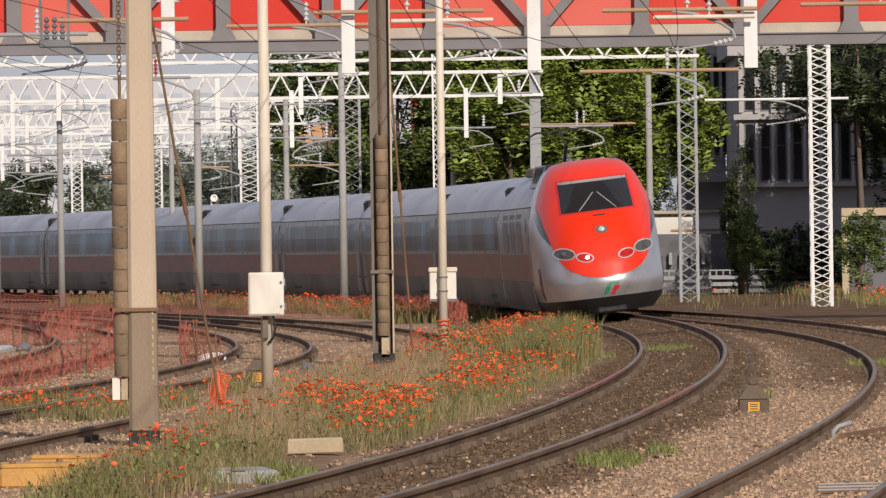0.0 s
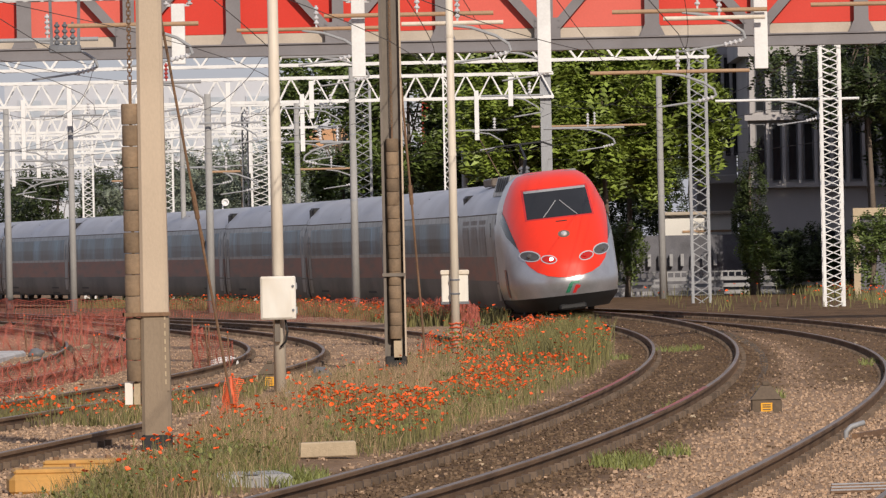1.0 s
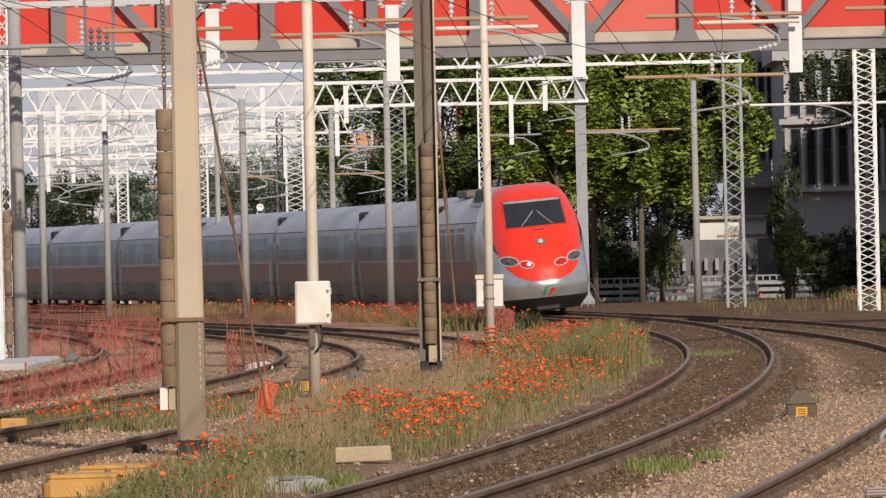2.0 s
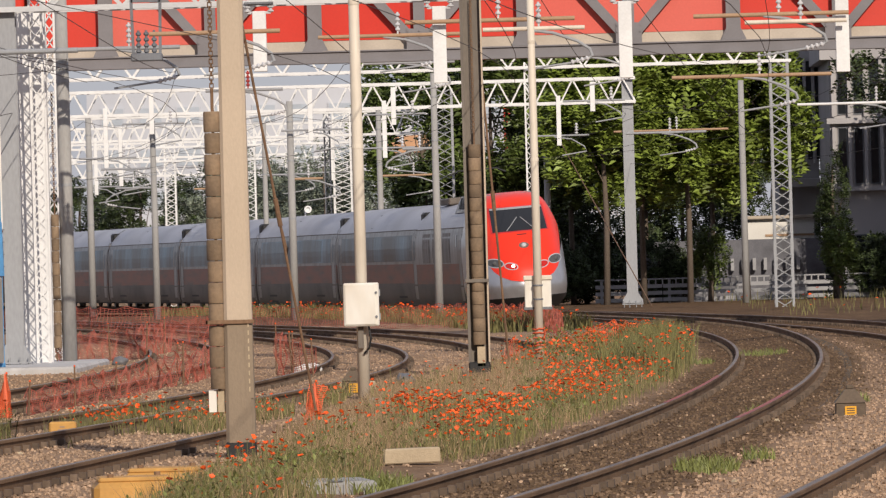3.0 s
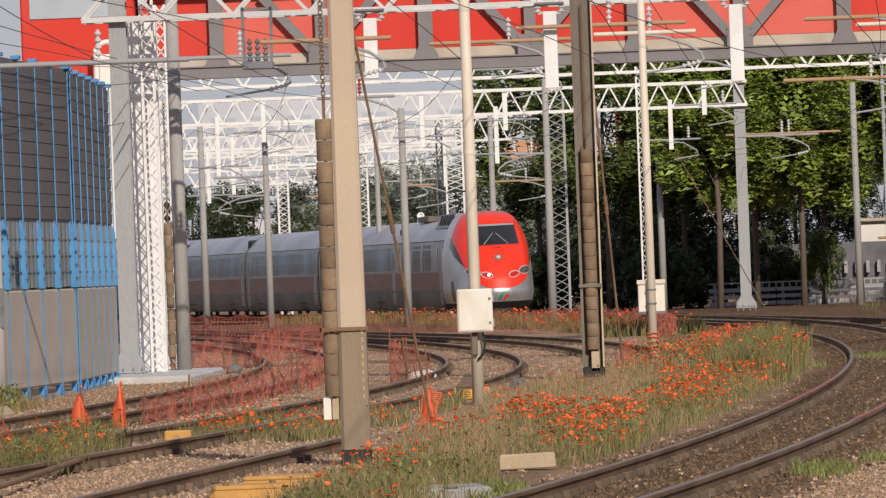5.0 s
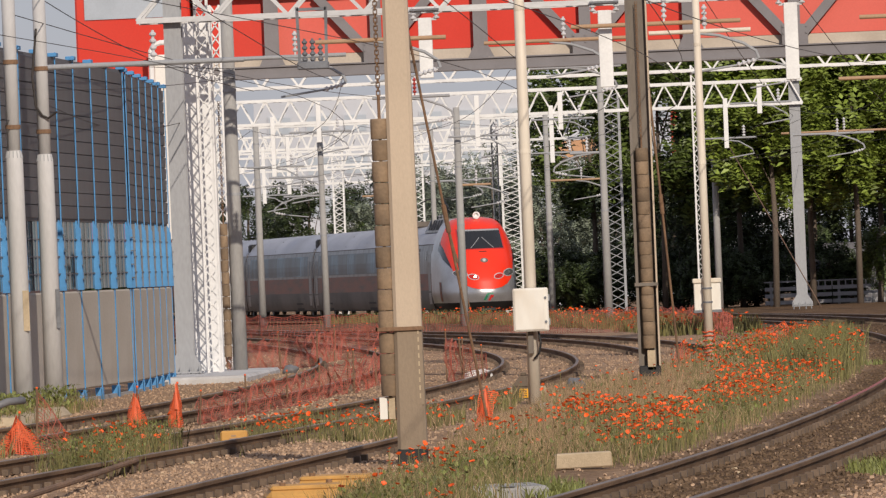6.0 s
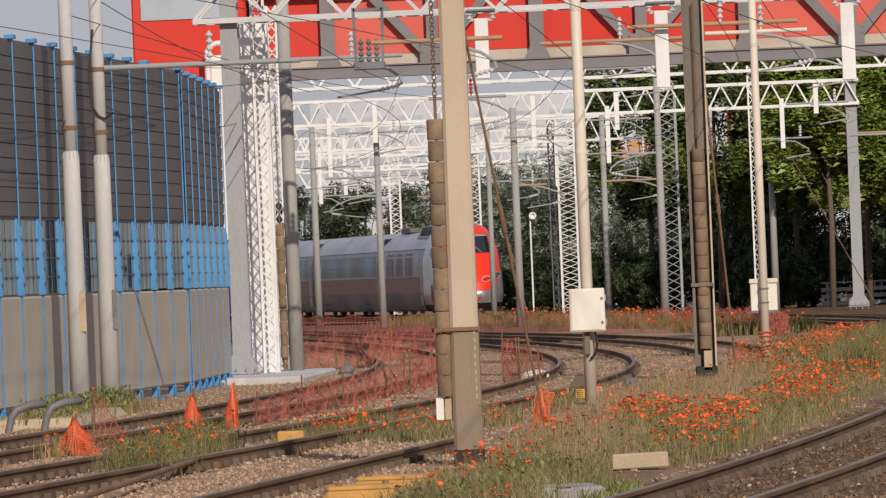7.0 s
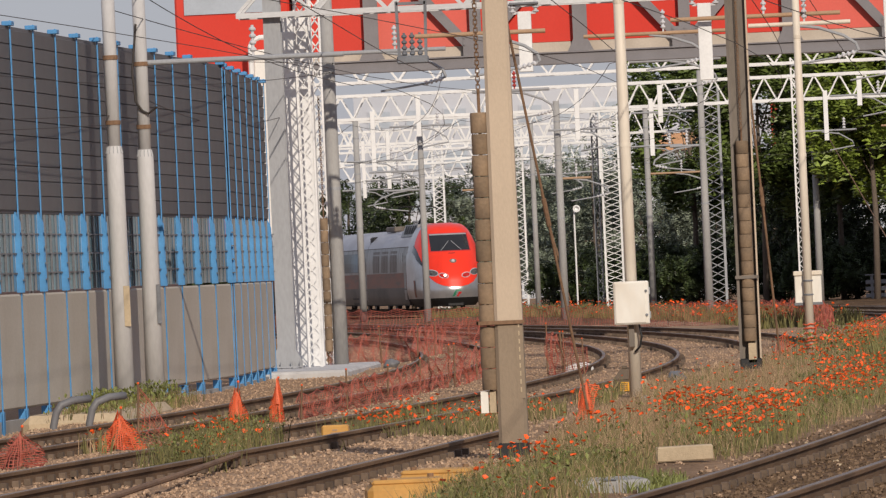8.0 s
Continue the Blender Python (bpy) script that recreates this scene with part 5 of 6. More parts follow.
def coach():
    t = thing("coach", "silver high-speed train coach with dark window band and dusty red stripe", "train", "train vehicles")
    body_shell(t, 0.12, 25.98)
    for side in (-1, 1):
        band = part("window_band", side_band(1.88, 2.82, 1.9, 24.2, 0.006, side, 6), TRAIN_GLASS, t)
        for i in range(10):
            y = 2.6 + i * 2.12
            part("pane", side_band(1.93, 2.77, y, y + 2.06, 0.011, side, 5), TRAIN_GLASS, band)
        for y in (0.75, 24.45):
            d = part("door", side_band(0.5, 2.9, y, y + 0.9, 0.006, side, 8), TRAIN_SIDE, t)
            part("pane", side_band(1.9, 2.6, y + 0.25, y + 0.65, 0.012, side, 4), TRAIN_GLASS, d)
            for e in (y, y + 0.9):
                part("door_edge", side_band(0.5, 2.9, e - 0.02, e + 0.02, 0.009, side, 6), BLACK, d)
        part("side_panel_line", side_band(0.98, 1.04, 0.45, 25.65, 0.008, side, 2), TRAIN_LOW, t)
        for y in (0.4, 25.45):
            part("end_trim", side_band(0.4, 3.5, y, y + 0.25, 0.012, side, 9), TRAIN_SIDE, t)
        for y in (4.2, 19.4):
            part("bogie_opening", side_band(0.285, 0.62, y, y + 2.4, 0.007, side, 2), BLACK, t)
        part("roof_vent", Mesh().add([(side * section(3.62, 0.004), 15.0, 3.62), (side * section(3.62, 0.004), 15.5, 3.62), (side * section(3.15, 0.006), 15.5, 3.15), (side * section(3.15, 0.006), 15.0, 3.15)], [(0, 1, 2, 3)]), GALV_DARK, t)
    part("gangway", Mesh().box((-1.2, -0.45, 0.45), (1.2, 0.42, 3.6), bevel=0.08), BLACK, t)
    bogie(t, 4.0)
    bogie(t, 22.1)
    return t


POWER_LONG, COACH_LONG = 0.955, 0.915
vehicles = [(power_car(), 0.0, 5.2 * POWER_LONG, 16.2 * POWER_LONG)]
first = coach()
for k in range(9):
    ob = first if k == 0 else copy_thing(first, Matrix.Identity(4))
    vehicles.append((ob, 20.4 * POWER_LONG + 26.1 * COACH_LONG * k, 4.0 * COACH_LONG, 22.1 * COACH_LONG))

for ob, *rest in vehicles:
    ob.scale = (1.15, POWER_LONG, 1.04) if ob.name == "power_car" else (1.075, COACH_LONG, 1.04)

ARC_Y = np.linspace(150, 640, 2000)
ARC_X = np.array([line_x("main", y) if y < 520 else line_x("main", 520) + (y - 520) * slope("main", 519) for y in ARC_Y])
ARC_S = np.concatenate([[0], np.cumsum(np.hypot(np.diff(ARC_X), np.diff(ARC_Y)))])


def on_track(s):
    y = float(np.interp(s, ARC_S, ARC_Y))
    return Vector((float(np.interp(s, ARC_S, ARC_X)), y, cant("main", y) / 2)), cant("main", y)


def vehicle_pose(s, a, b):
    """The pose of a vehicle whose front is at s and whose bogies stand a and b behind it."""
    p, c0 = on_track(s + a)
    q, c1 = on_track(s + b)
    d = q - p
    heading = math.degrees(math.atan2(-d.x, d.y))
    lean = -1.4 * math.degrees(math.atan((c0 + c1) / 2 / GAUGE))
    return Matrix.Translation(p) @ pose(0, 0, 0, 0, 0, heading) @ Matrix.Translation((0, 0, 1.1)) @ pose(0, 0, 0, 0, lean) @ Matrix.Translation((0, -a, -1.1))


NOSE_AT = [(0.0, 185.1), (0.5, 194.9), (1.0, 204.6), (1.5, 214.4), (2.0, 224.1), (2.5, 233.9), (3.0, 243.6), (3.5, 253.4), (4.0, 263.1), (4.5, 272.9),
           (5.0, 282.6), (5.5, 292.4), (6.0, 302.1), (6.5, 311.9), (7.0, 321.6), (7.5, 331.4), (8.0, 341.1)]


# ---------------------------------------------------------------- small trackside things
def point_cover(x, y, label, sign=True):
    t = thing("track_marker", label, "track equipment", m=pose(x, y, -0.2))
    part("housing", Mesh().box((-0.18, -0.15, -0.1), (0.18, 0.15, 0.26), bevel=0.015), HUT_BROWN, t)
    part("roof", Mesh().add([(-0.19, -0.16, 0.26), (0.19, -0.16, 0.26), (0.19, 0.16, 0.26), (-0.19, 0.16, 0.26), (-0.06, -0.06, 0.42), (0.06, -0.06, 0.42), (0.06, 0.06, 0.42), (-0.06, 0.06, 0.42)],
                            [(0, 1, 5, 4), (1, 2, 6, 5), (2, 3, 7, 6), (3, 0, 4, 7), (4, 5, 6, 7)]), HUT_BROWN, t)
    part("knob", Mesh().box((-0.045, -0.04, 0.42), (0.045, 0.04, 0.47), bevel=0.01), HUT_BROWN, t)
    p = part("plate", Mesh().box((-0.07, -0.165, 0.08), (0.065, -0.152, 0.22)), YELLOW_SIGN, t, "small yellow plate")
    bars = Mesh()
    for z in (0.105, 0.135, 0.165, 0.19):
        bars.box((-0.05, -0.168, z), (0.045, -0.1655, z + 0.012))
    part("sign_bar", bars, HUT_BROWN, p)


point_cover(3.66, 83.6, "brown cast track marker with a yellow plate")
point_cover(-2.9, 109.0, "dark track marker with a yellow plate behind the junction box pole")

s = thing("concrete_slab", "pale broken slab lying beside the rail", "slab", m=pose(-1.3, 69.6, -0.04, 0, -1, 4))
part("slab", Mesh().box((-0.28, -0.12, -0.08), (0.28, 0.12, 0.07), bevel=0.012), PLANK, s)
s = thing("concrete_slab", "pale stone block half hidden in dry grass", "slab", m=pose(-2.95, 112.0, -0.08, 0, 0, 12))
part("slab", Mesh().box((-0.3, -0.15, -0.08), (0.3, 0.15, 0.08), bevel=0.02), PLANK, s)
h = thing("drain_cover", "flat grey concrete drain cover in the grass", "cover", m=pose(-1.9, 62.3, -0.1, 0, 0, 8))
part("slab", Mesh().box((-0.38, -0.6, -0.1), (0.36, 0.6, 0.06), bevel=0.025), CONCRETE_GREY, h)
part("grip", Mesh().box((-0.06, -0.6, 0.061), (0.06, -0.45, 0.066)), GALV_DARK, h)


def point_motor(x, y, rz):
    t = thing("point_motor", "yellow weathered point machine housing among poppies", "track equipment", "point machines", m=pose(x, y, -0.18, 0, 0, rz))
    part("housing", Mesh().box((-0.4, -0.35, 0), (0.32, 0.35, 0.2), bevel=0.05), YELLOW, t)
    part("lid", Mesh().box((-0.36, -0.3, 0.19), (0.28, 0.3, 0.24), bevel=0.02), YELLOW, t)
    part("arm", Mesh().box((0.3, -0.15, 0.02), (0.75, 0.15, 0.16), bevel=0.03), YELLOW, t)
    part("bolt", Mesh().tube([(-0.25, -0.2, 0.24), (-0.25, -0.2, 0.27)], 0.03, 8).tube([(0.18, 0.2, 0.24), (0.18, 0.2, 0.27)], 0.03, 8), RUST, t)


sr = thing("switch_rail", "rusty curved switch rail joining the yard track", "rail")
part("rail", Mesh().tube([(-6.32, 56, -0.03), (-6.31, 62.2, -0.03), (-6.3, 65.3, -0.03), (-6.27, 68.2, -0.03), (-6.26, 74.7, -0.03), (-6.3, 79, -0.05)], 0.03, 8), RUST, sr)
for k in range(6):
    pr = thing("point_rod", "thin pale point rod lying on the ballast", "rod", "point rods")
    part("rod", Mesh().tube([(2.95 + 0.02 * k, 56.0 + 0.35 * k, -0.1), (3.75 + 0.02 * k, 56.2 + 0.35 * k, -0.1)], 0.014, 6), FENCE_WHITE if k % 2 else RUST, pr)
pb = thing("point_bracket", "rusty point lock bracket with a bent grey pipe stub", "track equipment", m=pose(4.1, 72.8, -0.14))
part("pipe", Mesh().tube([(-0.1, 0, -0.1), (-0.09, 0, 0.08), (-0.04, 0, 0.13), (0.1, 0.05, 0.17)], 0.026, 10), GALV, pb, smooth=True)
part("plate", Mesh().box((-0.2, -0.1, -0.05), (0.3, 0.15, -0.01), bevel=0.008), RUST, pb)
part("lever", Mesh().bar((0.0, 0.1, 0.02), (1.3, 4.5, 0.06), 0.06, 0.07), RUST, pb)
part("lever", Mesh().bar((0.05, -0.5, 0.0), (1.1, 1.6, 0.03), 0.05, 0.06), RAIL_SIDE, pb)
point_motor(-3.55, 61.6, 6)
point_motor(-3.4, 64.2, -4)
t = thing("yellow_block", "small yellow block in the grass", "track equipment", m=pose(-2.62, 66.5, -0.16, 0, 0, 10))
part("block", Mesh().box((-0.22, -0.1, 0), (0.14, 0.1, 0.12), bevel=0.02), YELLOW, t)
t = thing("signal_box", "small yellow and grey box beside the rail end", "track equipment", m=pose(-5.72, 84.0, -0.2))
part("case", Mesh().box((-0.16, -0.12, 0.1), (0.16, 0.12, 0.28), bevel=0.02), YELLOW, t)
part("stand", Mesh().box((-0.15, -0.1, -0.1), (0.15, 0.1, 0.1)), CONCRETE_GREY, t)
mk = Mesh()
for k in range(3):
    mk.box((-0.07 + 0.02 * k, -0.126, 0.14 + 0.035 * k), (0.07 - 0.02 * k, -0.1205, 0.16 + 0.035 * k))
part("symbol", mk, TUBE_TAN, t)

def lump(name, label, category, x, y, z, size, mat, seed, squash=0.6):
    t = thing(name, label, category, m=pose(x, y, z))
    rows = []
    for j in range(9):
        a = math.pi * j / 8
        ring = []
        for k in range(17):
            b = 2 * math.pi * (k % 16) / 16
            d = Vector((math.sin(a) * math.cos(b), math.sin(a) * math.sin(b), math.cos(a)))
            r = size * (1 + 0.45 * noise.noise(d * 1.6 + Vector((seed, 0, 0))))
            ring.append((d.x * r, d.y * r, d.z * r * squash))
        rows.append(ring)
    part("body", Mesh().grid(rows), mat, t, smooth=True)


lump("plaster_heap", "pale heap of rubble beside the yard rail", "rubble", -4.35, 131.0, -0.12, 0.34, WHITE_WALL, 3.0, 0.45)
lump("boulder", "dark rounded stone among the poppies", "stone", -2.15, 111.0, -0.02, 0.17, GALV_DARK, 8.0, 0.8)
lump("boulder", "pale lichened stone in the dry grass", "stone", -2.28, 84.0, -0.06, 0.15, PLANK, 12.0, 0.6)
lump("boulder", "grey stone beside the junction box pole", "stone", -2.3, 96.0, -0.06, 0.15, CONCRETE_GREY, 15.0, 0.6)
# This lump stands in for a small dark cloth lying by the foundation.
lump("boulder", "small dark grey cloth by the foundation", "stone", -8.95, 150.0, -0.08, 0.16, PIPE_GREY, 19.0, 0.7)
f = thing("foundation", "pale concrete foundation under the steel column", "foundation", kind="structure")
part("slab", Mesh().box((-11.45, 141.0, -0.6), (-9.3, 152.0, -0.03), bevel=0.05), CONCRETE_PALE, f)
r = thing("rock_ledge", "low pale stone ledge in front of the barrier", "ledge")
part("stone", Mesh().box((-11.75, 104.0, -0.6), (-10.2, 112.0, -0.02), bevel=0.12), PLANK, r)
for k, (x, y) in enumerate(((-10.78, 99.5), (-10.42, 101.0))):
    c = thing("cable_conduit", "bent grey corrugated conduit rising from the ground", "conduit", "conduits")
    pts = [(x, y, -0.5), (x, y, -0.1), (x + 0.05, y, 0.1), (x + 0.12, y, 0.2), (x + 0.28, y + 0.1, 0.26), (x + 0.5, y + 0.3, 0.27)]
    part("pipe", Mesh().tube(pts, 0.055, 12), PIPE_GREY, c, smooth=True)
sp = thing("signal_lamp", "small round lamp on a slim pole", "signal", m=pose(-10.0, 305, 0))
part("pole", Mesh().tube([(0, 0, -0.5), (0, 0, 4.2)], 0.04, 8), WHITE_STEEL, sp)
part("ring", Mesh().lathe([(0.16, 0), (0.16, 0.12), (0.1, 0.12), (0.08, 0.02)], Matrix.Translation((0.12, -0.1, 4.3)) @ pose(0, 0, 0, 90), 16), WHITE_STEEL, sp)


# ---------------------------------------------------------------- orange safety netting
def net(points, heights, mat, label, sag=0.08, cell=0.09, strand=0.009, lean=0.0, posts=True):
    """Plastic barrier net along a line on the ground: woven of strands, slack between its stakes."""
    t = thing("safety_net", label, "netting", "safety netting")
    pts = [Vector(p) for p in points]
    cum = [0.0]
    for a, b in zip(pts[:-1], pts[1:]):
        cum.append(cum[-1] + (b - a).length)
    n = max(4, int(cum[-1] / (cell * 0.7)))
    seed = random.uniform(0, 50)

    def at(s, h):
        x = float(np.interp(s, cum, [p.x for p in pts]))
        y = float(np.interp(s, cum, [p.y for p in pts]))
        z = float(np.interp(s, cum, [p.z for p in pts]))
        top = float(np.interp(s, cum, heights)) - sag * abs(math.sin(s * 2.1 + seed)) - 0.05 * noise.noise((s * 1.5, seed, 0))
        wob = 0.09 * noise.noise((s * 1.3, h * 3, seed)) + lean * h
        drop = -0.04 * math.sin(s * 2.1 + seed) ** 2 * math.sin(h * 3)
        return Vector((x + wob, y + wob * 2.0, z + top * h + drop))
    m = Mesh()
    rows = max(5, int(max(heights) / (cell * 0.5)))
    for j in range(rows + 1):
        line = [at(cum[-1] * i / n, j / rows) for i in range(n + 1)]
        w = strand * (1.7 if j in (0, rows) else 0.95)
        m.grid([[p - Vector((0, 0, w / 2)) for p in line], [p + Vector((0, 0, w / 2)) for p in line]])
    for i in range(0, n + 1, 2):
        line = [at(cum[-1] * i / n, j / rows) for j in range(rows + 1)]
        way = Vector((strand * 0.42, 0, 0))
        m.grid([[p - way for p in line], [p + way for p in line]])
    part("mesh", m, mat, t)
    if posts:
        k = max(1, int(cum[-1] / 5.5))
        for i in range(k + 1):
            s = cum[-1] * i / k
            a = at(s, 0)
            h = float(np.interp(s, cum, heights)) + random.uniform(0.0, 0.14)
            tilt = random.uniform(-0.06, 0.06)
            st = part("stake", Mesh().tube([(a.x, a.y - 0.02, a.z - 0.3), (a.x + tilt, a.y - 0.02, a.z + h)], 0.014, 6), RUST, t)
            part("stake_cap", Mesh().lathe([(0.012, 0), (0.016, 0.012), (0.012, 0.025)], Matrix.Translation((a.x + tilt, a.y - 0.02, a.z + h)), 8), POPPY, st)
    return t


def along(which, off, y0, y1, n, z=-0.15):
    return [(line_x(which, y) + off, y, z) for y in np.linspace(y0, y1, n)]


net(along("wall_side", 1.15, 100, 122, 6), [0.35, 0.45, 0.5, 0.5, 0.55, 0.6], NET_OLD, "faded red plastic netting sagging between stakes")
net(along("wall_side", 1.25, 122, 146, 6), [0.6, 0.62, 0.6, 0.6, 0.62, 0.6], NET_OLD, "faded red plastic netting along the yard track")
net([(-10.3, 150, -0.15), (-9.2, 160, -0.15), (-9.0, 172, -0.15), (-7.6, 182, -0.15)], [0.7, 0.75, 0.8, 0.8], NET_OLD, "faded red netting beyond the curve")
net([(-14.5, 232, -0.2), (-9.5, 228, -0.2), (-6.0, 222, -0.2), (-2.5, 214, -0.2), (-0.6, 206, -0.2)], [0.9, 0.8, 0.75, 0.8, 0.8], NET_OLD, "long faded red netting beside the train's track", strand=0.013, cell=0.12, posts=False)
net([(-26, 262, -0.2), (-20, 250, -0.2), (-14.5, 232, -0.2)], [0.9, 0.9, 0.9], NET_OLD, "faded red netting far along the yard", strand=0.013, cell=0.12, posts=False)
net([(-0.6, 206, -0.2), (0.3, 194, -0.2), (0.6, 182, -0.2)], [0.85, 0.8, 0.7], NET_OLD, "red netting behind the poppies", posts=False)
net([(0.0, 141, 0.0), (0.9, 138, 0.0), (1.8, 134, 0.05), (2.6, 133, 0.05)], [0.42, 0.5, 0.4, 0.25], NET, "crumpled orange netting above the poppies", sag=0.2, posts=False)
net([(-0.62, 128, 0.0), (-0.4, 129, 0.0)], [0.55, 0.45], NET, "torn orange netting at the steel mast", sag=0.12, posts=False)
net([(-4.95, 131.5, -0.15), (-4.55, 128.0, -0.15)], [0.85, 0.75], NET_OLD, "red netting hanging between the yard rails", sag=0.05)
net([(-4.5, 128.0, -0.15), (-4.05, 126.0, -0.15)], [0.8, 0.55], NET_OLD, "red netting hanging between the yard rails", sag=0.1)
net([(-8.3, 86.2, -0.14), (-7.95, 87.0, -0.14)], [0.75, 0.1], NET_OLD, "red netting draped from a stake", sag=0.02)
net([(-2.93, 88.0, -0.1), (-2.72, 88.0, -0.1)], [0.5, 0.45], NET, "orange netting rolled round the stay", sag=0.02, cell=0.05, posts=False)


def net_heap(x, y, z, h, r, mat, label):
    """A length of netting hung from a stake: it falls in uneven folds and slumps at the foot."""
    t = thing("safety_net", label, "netting", "safety netting", m=pose(x, y, z))
    m = Mesh()
    seed = random.uniform(0, 90)
    turn, rows = 44, max(10, int(h / 0.026))
    lean = random.uniform(-0.25, 0.25) * r

    def at(k, j):
        a, u = 2 * math.pi * k / turn, j / rows
        ca, sa = math.cos(a), math.sin(a)
        fold = 1 + 0.38 * math.sin(5 * a + seed + 1.5 * u) + 0.9 * noise.noise((ca * 1.6, sa * 1.6 + seed, u * 2.5))
        q = 0.02 + r * max(0.1, fold) * ((1 - u) ** 0.7 * 0.8 + 0.2 * (1 - u))
        up = h * u * (1 + 0.35 * noise.noise((ca * 0.8, sa * 0.8, seed))) + 0.06 * noise.noise((ca * 2, sa * 2 + u * 3, seed))
        return Vector((q * ca + lean * (1 - u), q * sa, max(-0.03, up)))
    for j in range(rows + 1):
        m.grid([[at(k, j) - Vector((0, 0, 0.0045)) for k in range(turn + 1)], [at(k, j) + Vector((0, 0, 0.0045)) for k in range(turn + 1)]])
    for k in range(turn):
        a = 2 * math.pi * k / turn
        d = Vector((-math.sin(a), math.cos(a), 0)) * 0.005
        m.grid([[at(k, j) - d for j in range(rows + 1)], [at(k, j) + d for j in range(rows + 1)]])
    part("mesh", m, mat, t)
    st = part("stake", Mesh().tube([(0, 0, -0.3), (0.03, 0, h + 0.08)], 0.011, 6), RUST, t)
    part("stake_cap", Mesh().lathe([(0.012, 0), (0.018, 0.012), (0.012, 0.03)], Matrix.Translation((0.03, 0, h + 0.08)), 8), POPPY, st)


net([(0.75, 140.5, 0.1), (1.5, 142.5, 0.12), (2.2, 146, 0.1)], [0.3, 0.5, 0.35], NET, "torn orange netting at the end of the flower strip", strand=0.012, cell=0.1, posts=False)
net_heap(-7.65, 93.3, -0.14, 0.56, 0.115, NET, "bright orange netting bundled on a stake")
net_heap(-7.5, 98.4, -0.14, 0.52, 0.075, NET, "narrow orange netting bundle on a stake")
net_heap(-8.45, 85.4, -0.14, 0.42, 0.24, NET, "crumpled heap of orange netting beside the rail")
net_heap(-9.0, 79.5, -0.14, 0.36, 0.28, NET_OLD, "faded red netting tented over a stake")
net_heap(-2.84, 88.0, -0.1, 0.42, 0.085, NET, "orange netting gathered at the foot of the stay")


def wound_net():
    t = thing("safety_net", "orange netting wound round the foot of the cream pole", "netting", "safety netting")
    for k in range(9):
        m = Mesh()
        z = -0.1 + k * 0.08 + random.uniform(-0.03, 0.03)
        pts = [(-0.01 + 0.11 * math.cos(a) + random.uniform(-0.008, 0.008), 131.7 + 0.11 * math.sin(a), z + 0.05 * a / 6.28 + random.uniform(-0.012, 0.012)) for a in np.linspace(0, 6.6, 16)]
        m.tube(pts, 0.014, 5)
        part("strand", m, NET, t)


wound_net()


# ---------------------------------------------------------------- plants and stones
rng = np.random.default_rng(7)


def stuff(name, verts, faces, mat, label, category):
    me = bpy.data.meshes.new(name)
    me.from_pydata(verts, [], faces)
    me.materials.append(mat)
    me.update()
    return tagged(new(name, me), label, category, kind="stuff")


def cloud(centres, shape, faces, sizes, flat=1.0):
    """Many small copies of one shape, each turned at random, as vertex and face arrays."""
    n, k = len(centres), len(shape)
    a = rng.uniform(0, 2 * math.pi, (n, 3))
    c, s = np.cos(a), np.sin(a)
    base = np.repeat(shape[None], n, 0) * sizes[:, None, :]
    x, y, z = base[..., 0], base[..., 1], base[..., 2]
    tilt = flat
    y, z = y * np.cos(a[:, 1:2] * tilt) - z * np.sin(a[:, 1:2] * tilt), y * np.sin(a[:, 1:2] * tilt) + z * np.cos(a[:, 1:2] * tilt)
    x, y = x * c[:, :1] - y * s[:, :1], x * s[:, :1] + y * c[:, :1]
    v = np.stack([x, y, z], -1) + centres[:, None]
    f = (np.array(faces)[None] + (np.arange(n) * k)[:, None, None]).reshape(-1, len(faces[0]))
    return v.reshape(-1, 3).tolist(), f.tolist()


STONE_SHAPE = np.array([(-0.5, -0.3, -0.3), (0.45, -0.4, -0.35), (0.5, 0.35, -0.25), (-0.4, 0.45, -0.35), (-0.3, -0.35, 0.3), (0.35, -0.2, 0.4), (0.25, 0.35, 0.25), (-0.35, 0.2, 0.38)])
STONE_FACES = [(0, 3, 2, 1), (4, 5, 6, 7), (0, 1, 5, 4), (1, 2, 6, 5), (2, 3, 7, 6), (3, 0, 4, 7)]


def scatter(n, x0, x1, y0, y1, keep):
    """Places on the ground, spread so that near ones lie as thick in view as far ones."""
    out = []
    while len(out) < n:
        y = 1 / rng.uniform(1 / y1, 1 / y0)
        x = rng.uniform(x0, x1)
        if abs(x) > 0.115 * y + 2:
            continue
        if rng.random() < keep(x, y):
            out.append((x, y, ground_z(x, y)))
    return np.array(out)


def on_ballast(x, y):
    return (1 - min(1.0, soil_shade(x, y) * 1.25)) * (0.15 if berm(x, y) > 0.1 else 1) + 0.03


st = scatter(64000, -12, 13, 50, 190, on_ballast)
sz = rng.uniform(0.013, 0.038, (len(st), 1)) * rng.uniform(0.75, 1.25, (len(st), 3))
v, f = cloud(st + [0, 0, 0.012], STONE_SHAPE, STONE_FACES, sz, 0.4)
stuff("ballast_stones", v, f, STONE, "loose pale angular ballast stones", "ballast")
st = scatter(16000, -2, 11, 50, 190, lambda x, y: min(1.0, soil_shade(x, y)) * (berm(x, y) < 0.1))
sz = rng.uniform(0.018, 0.045, (len(st), 1)) * rng.uniform(0.75, 1.25, (len(st), 3))
v, f = cloud(st + [0, 0, 0.006], STONE_SHAPE, STONE_FACES, sz, 0.4)
stuff("dark_stones", v, f, STONE_DARK, "small dark oily stones in the track bed", "ballast")
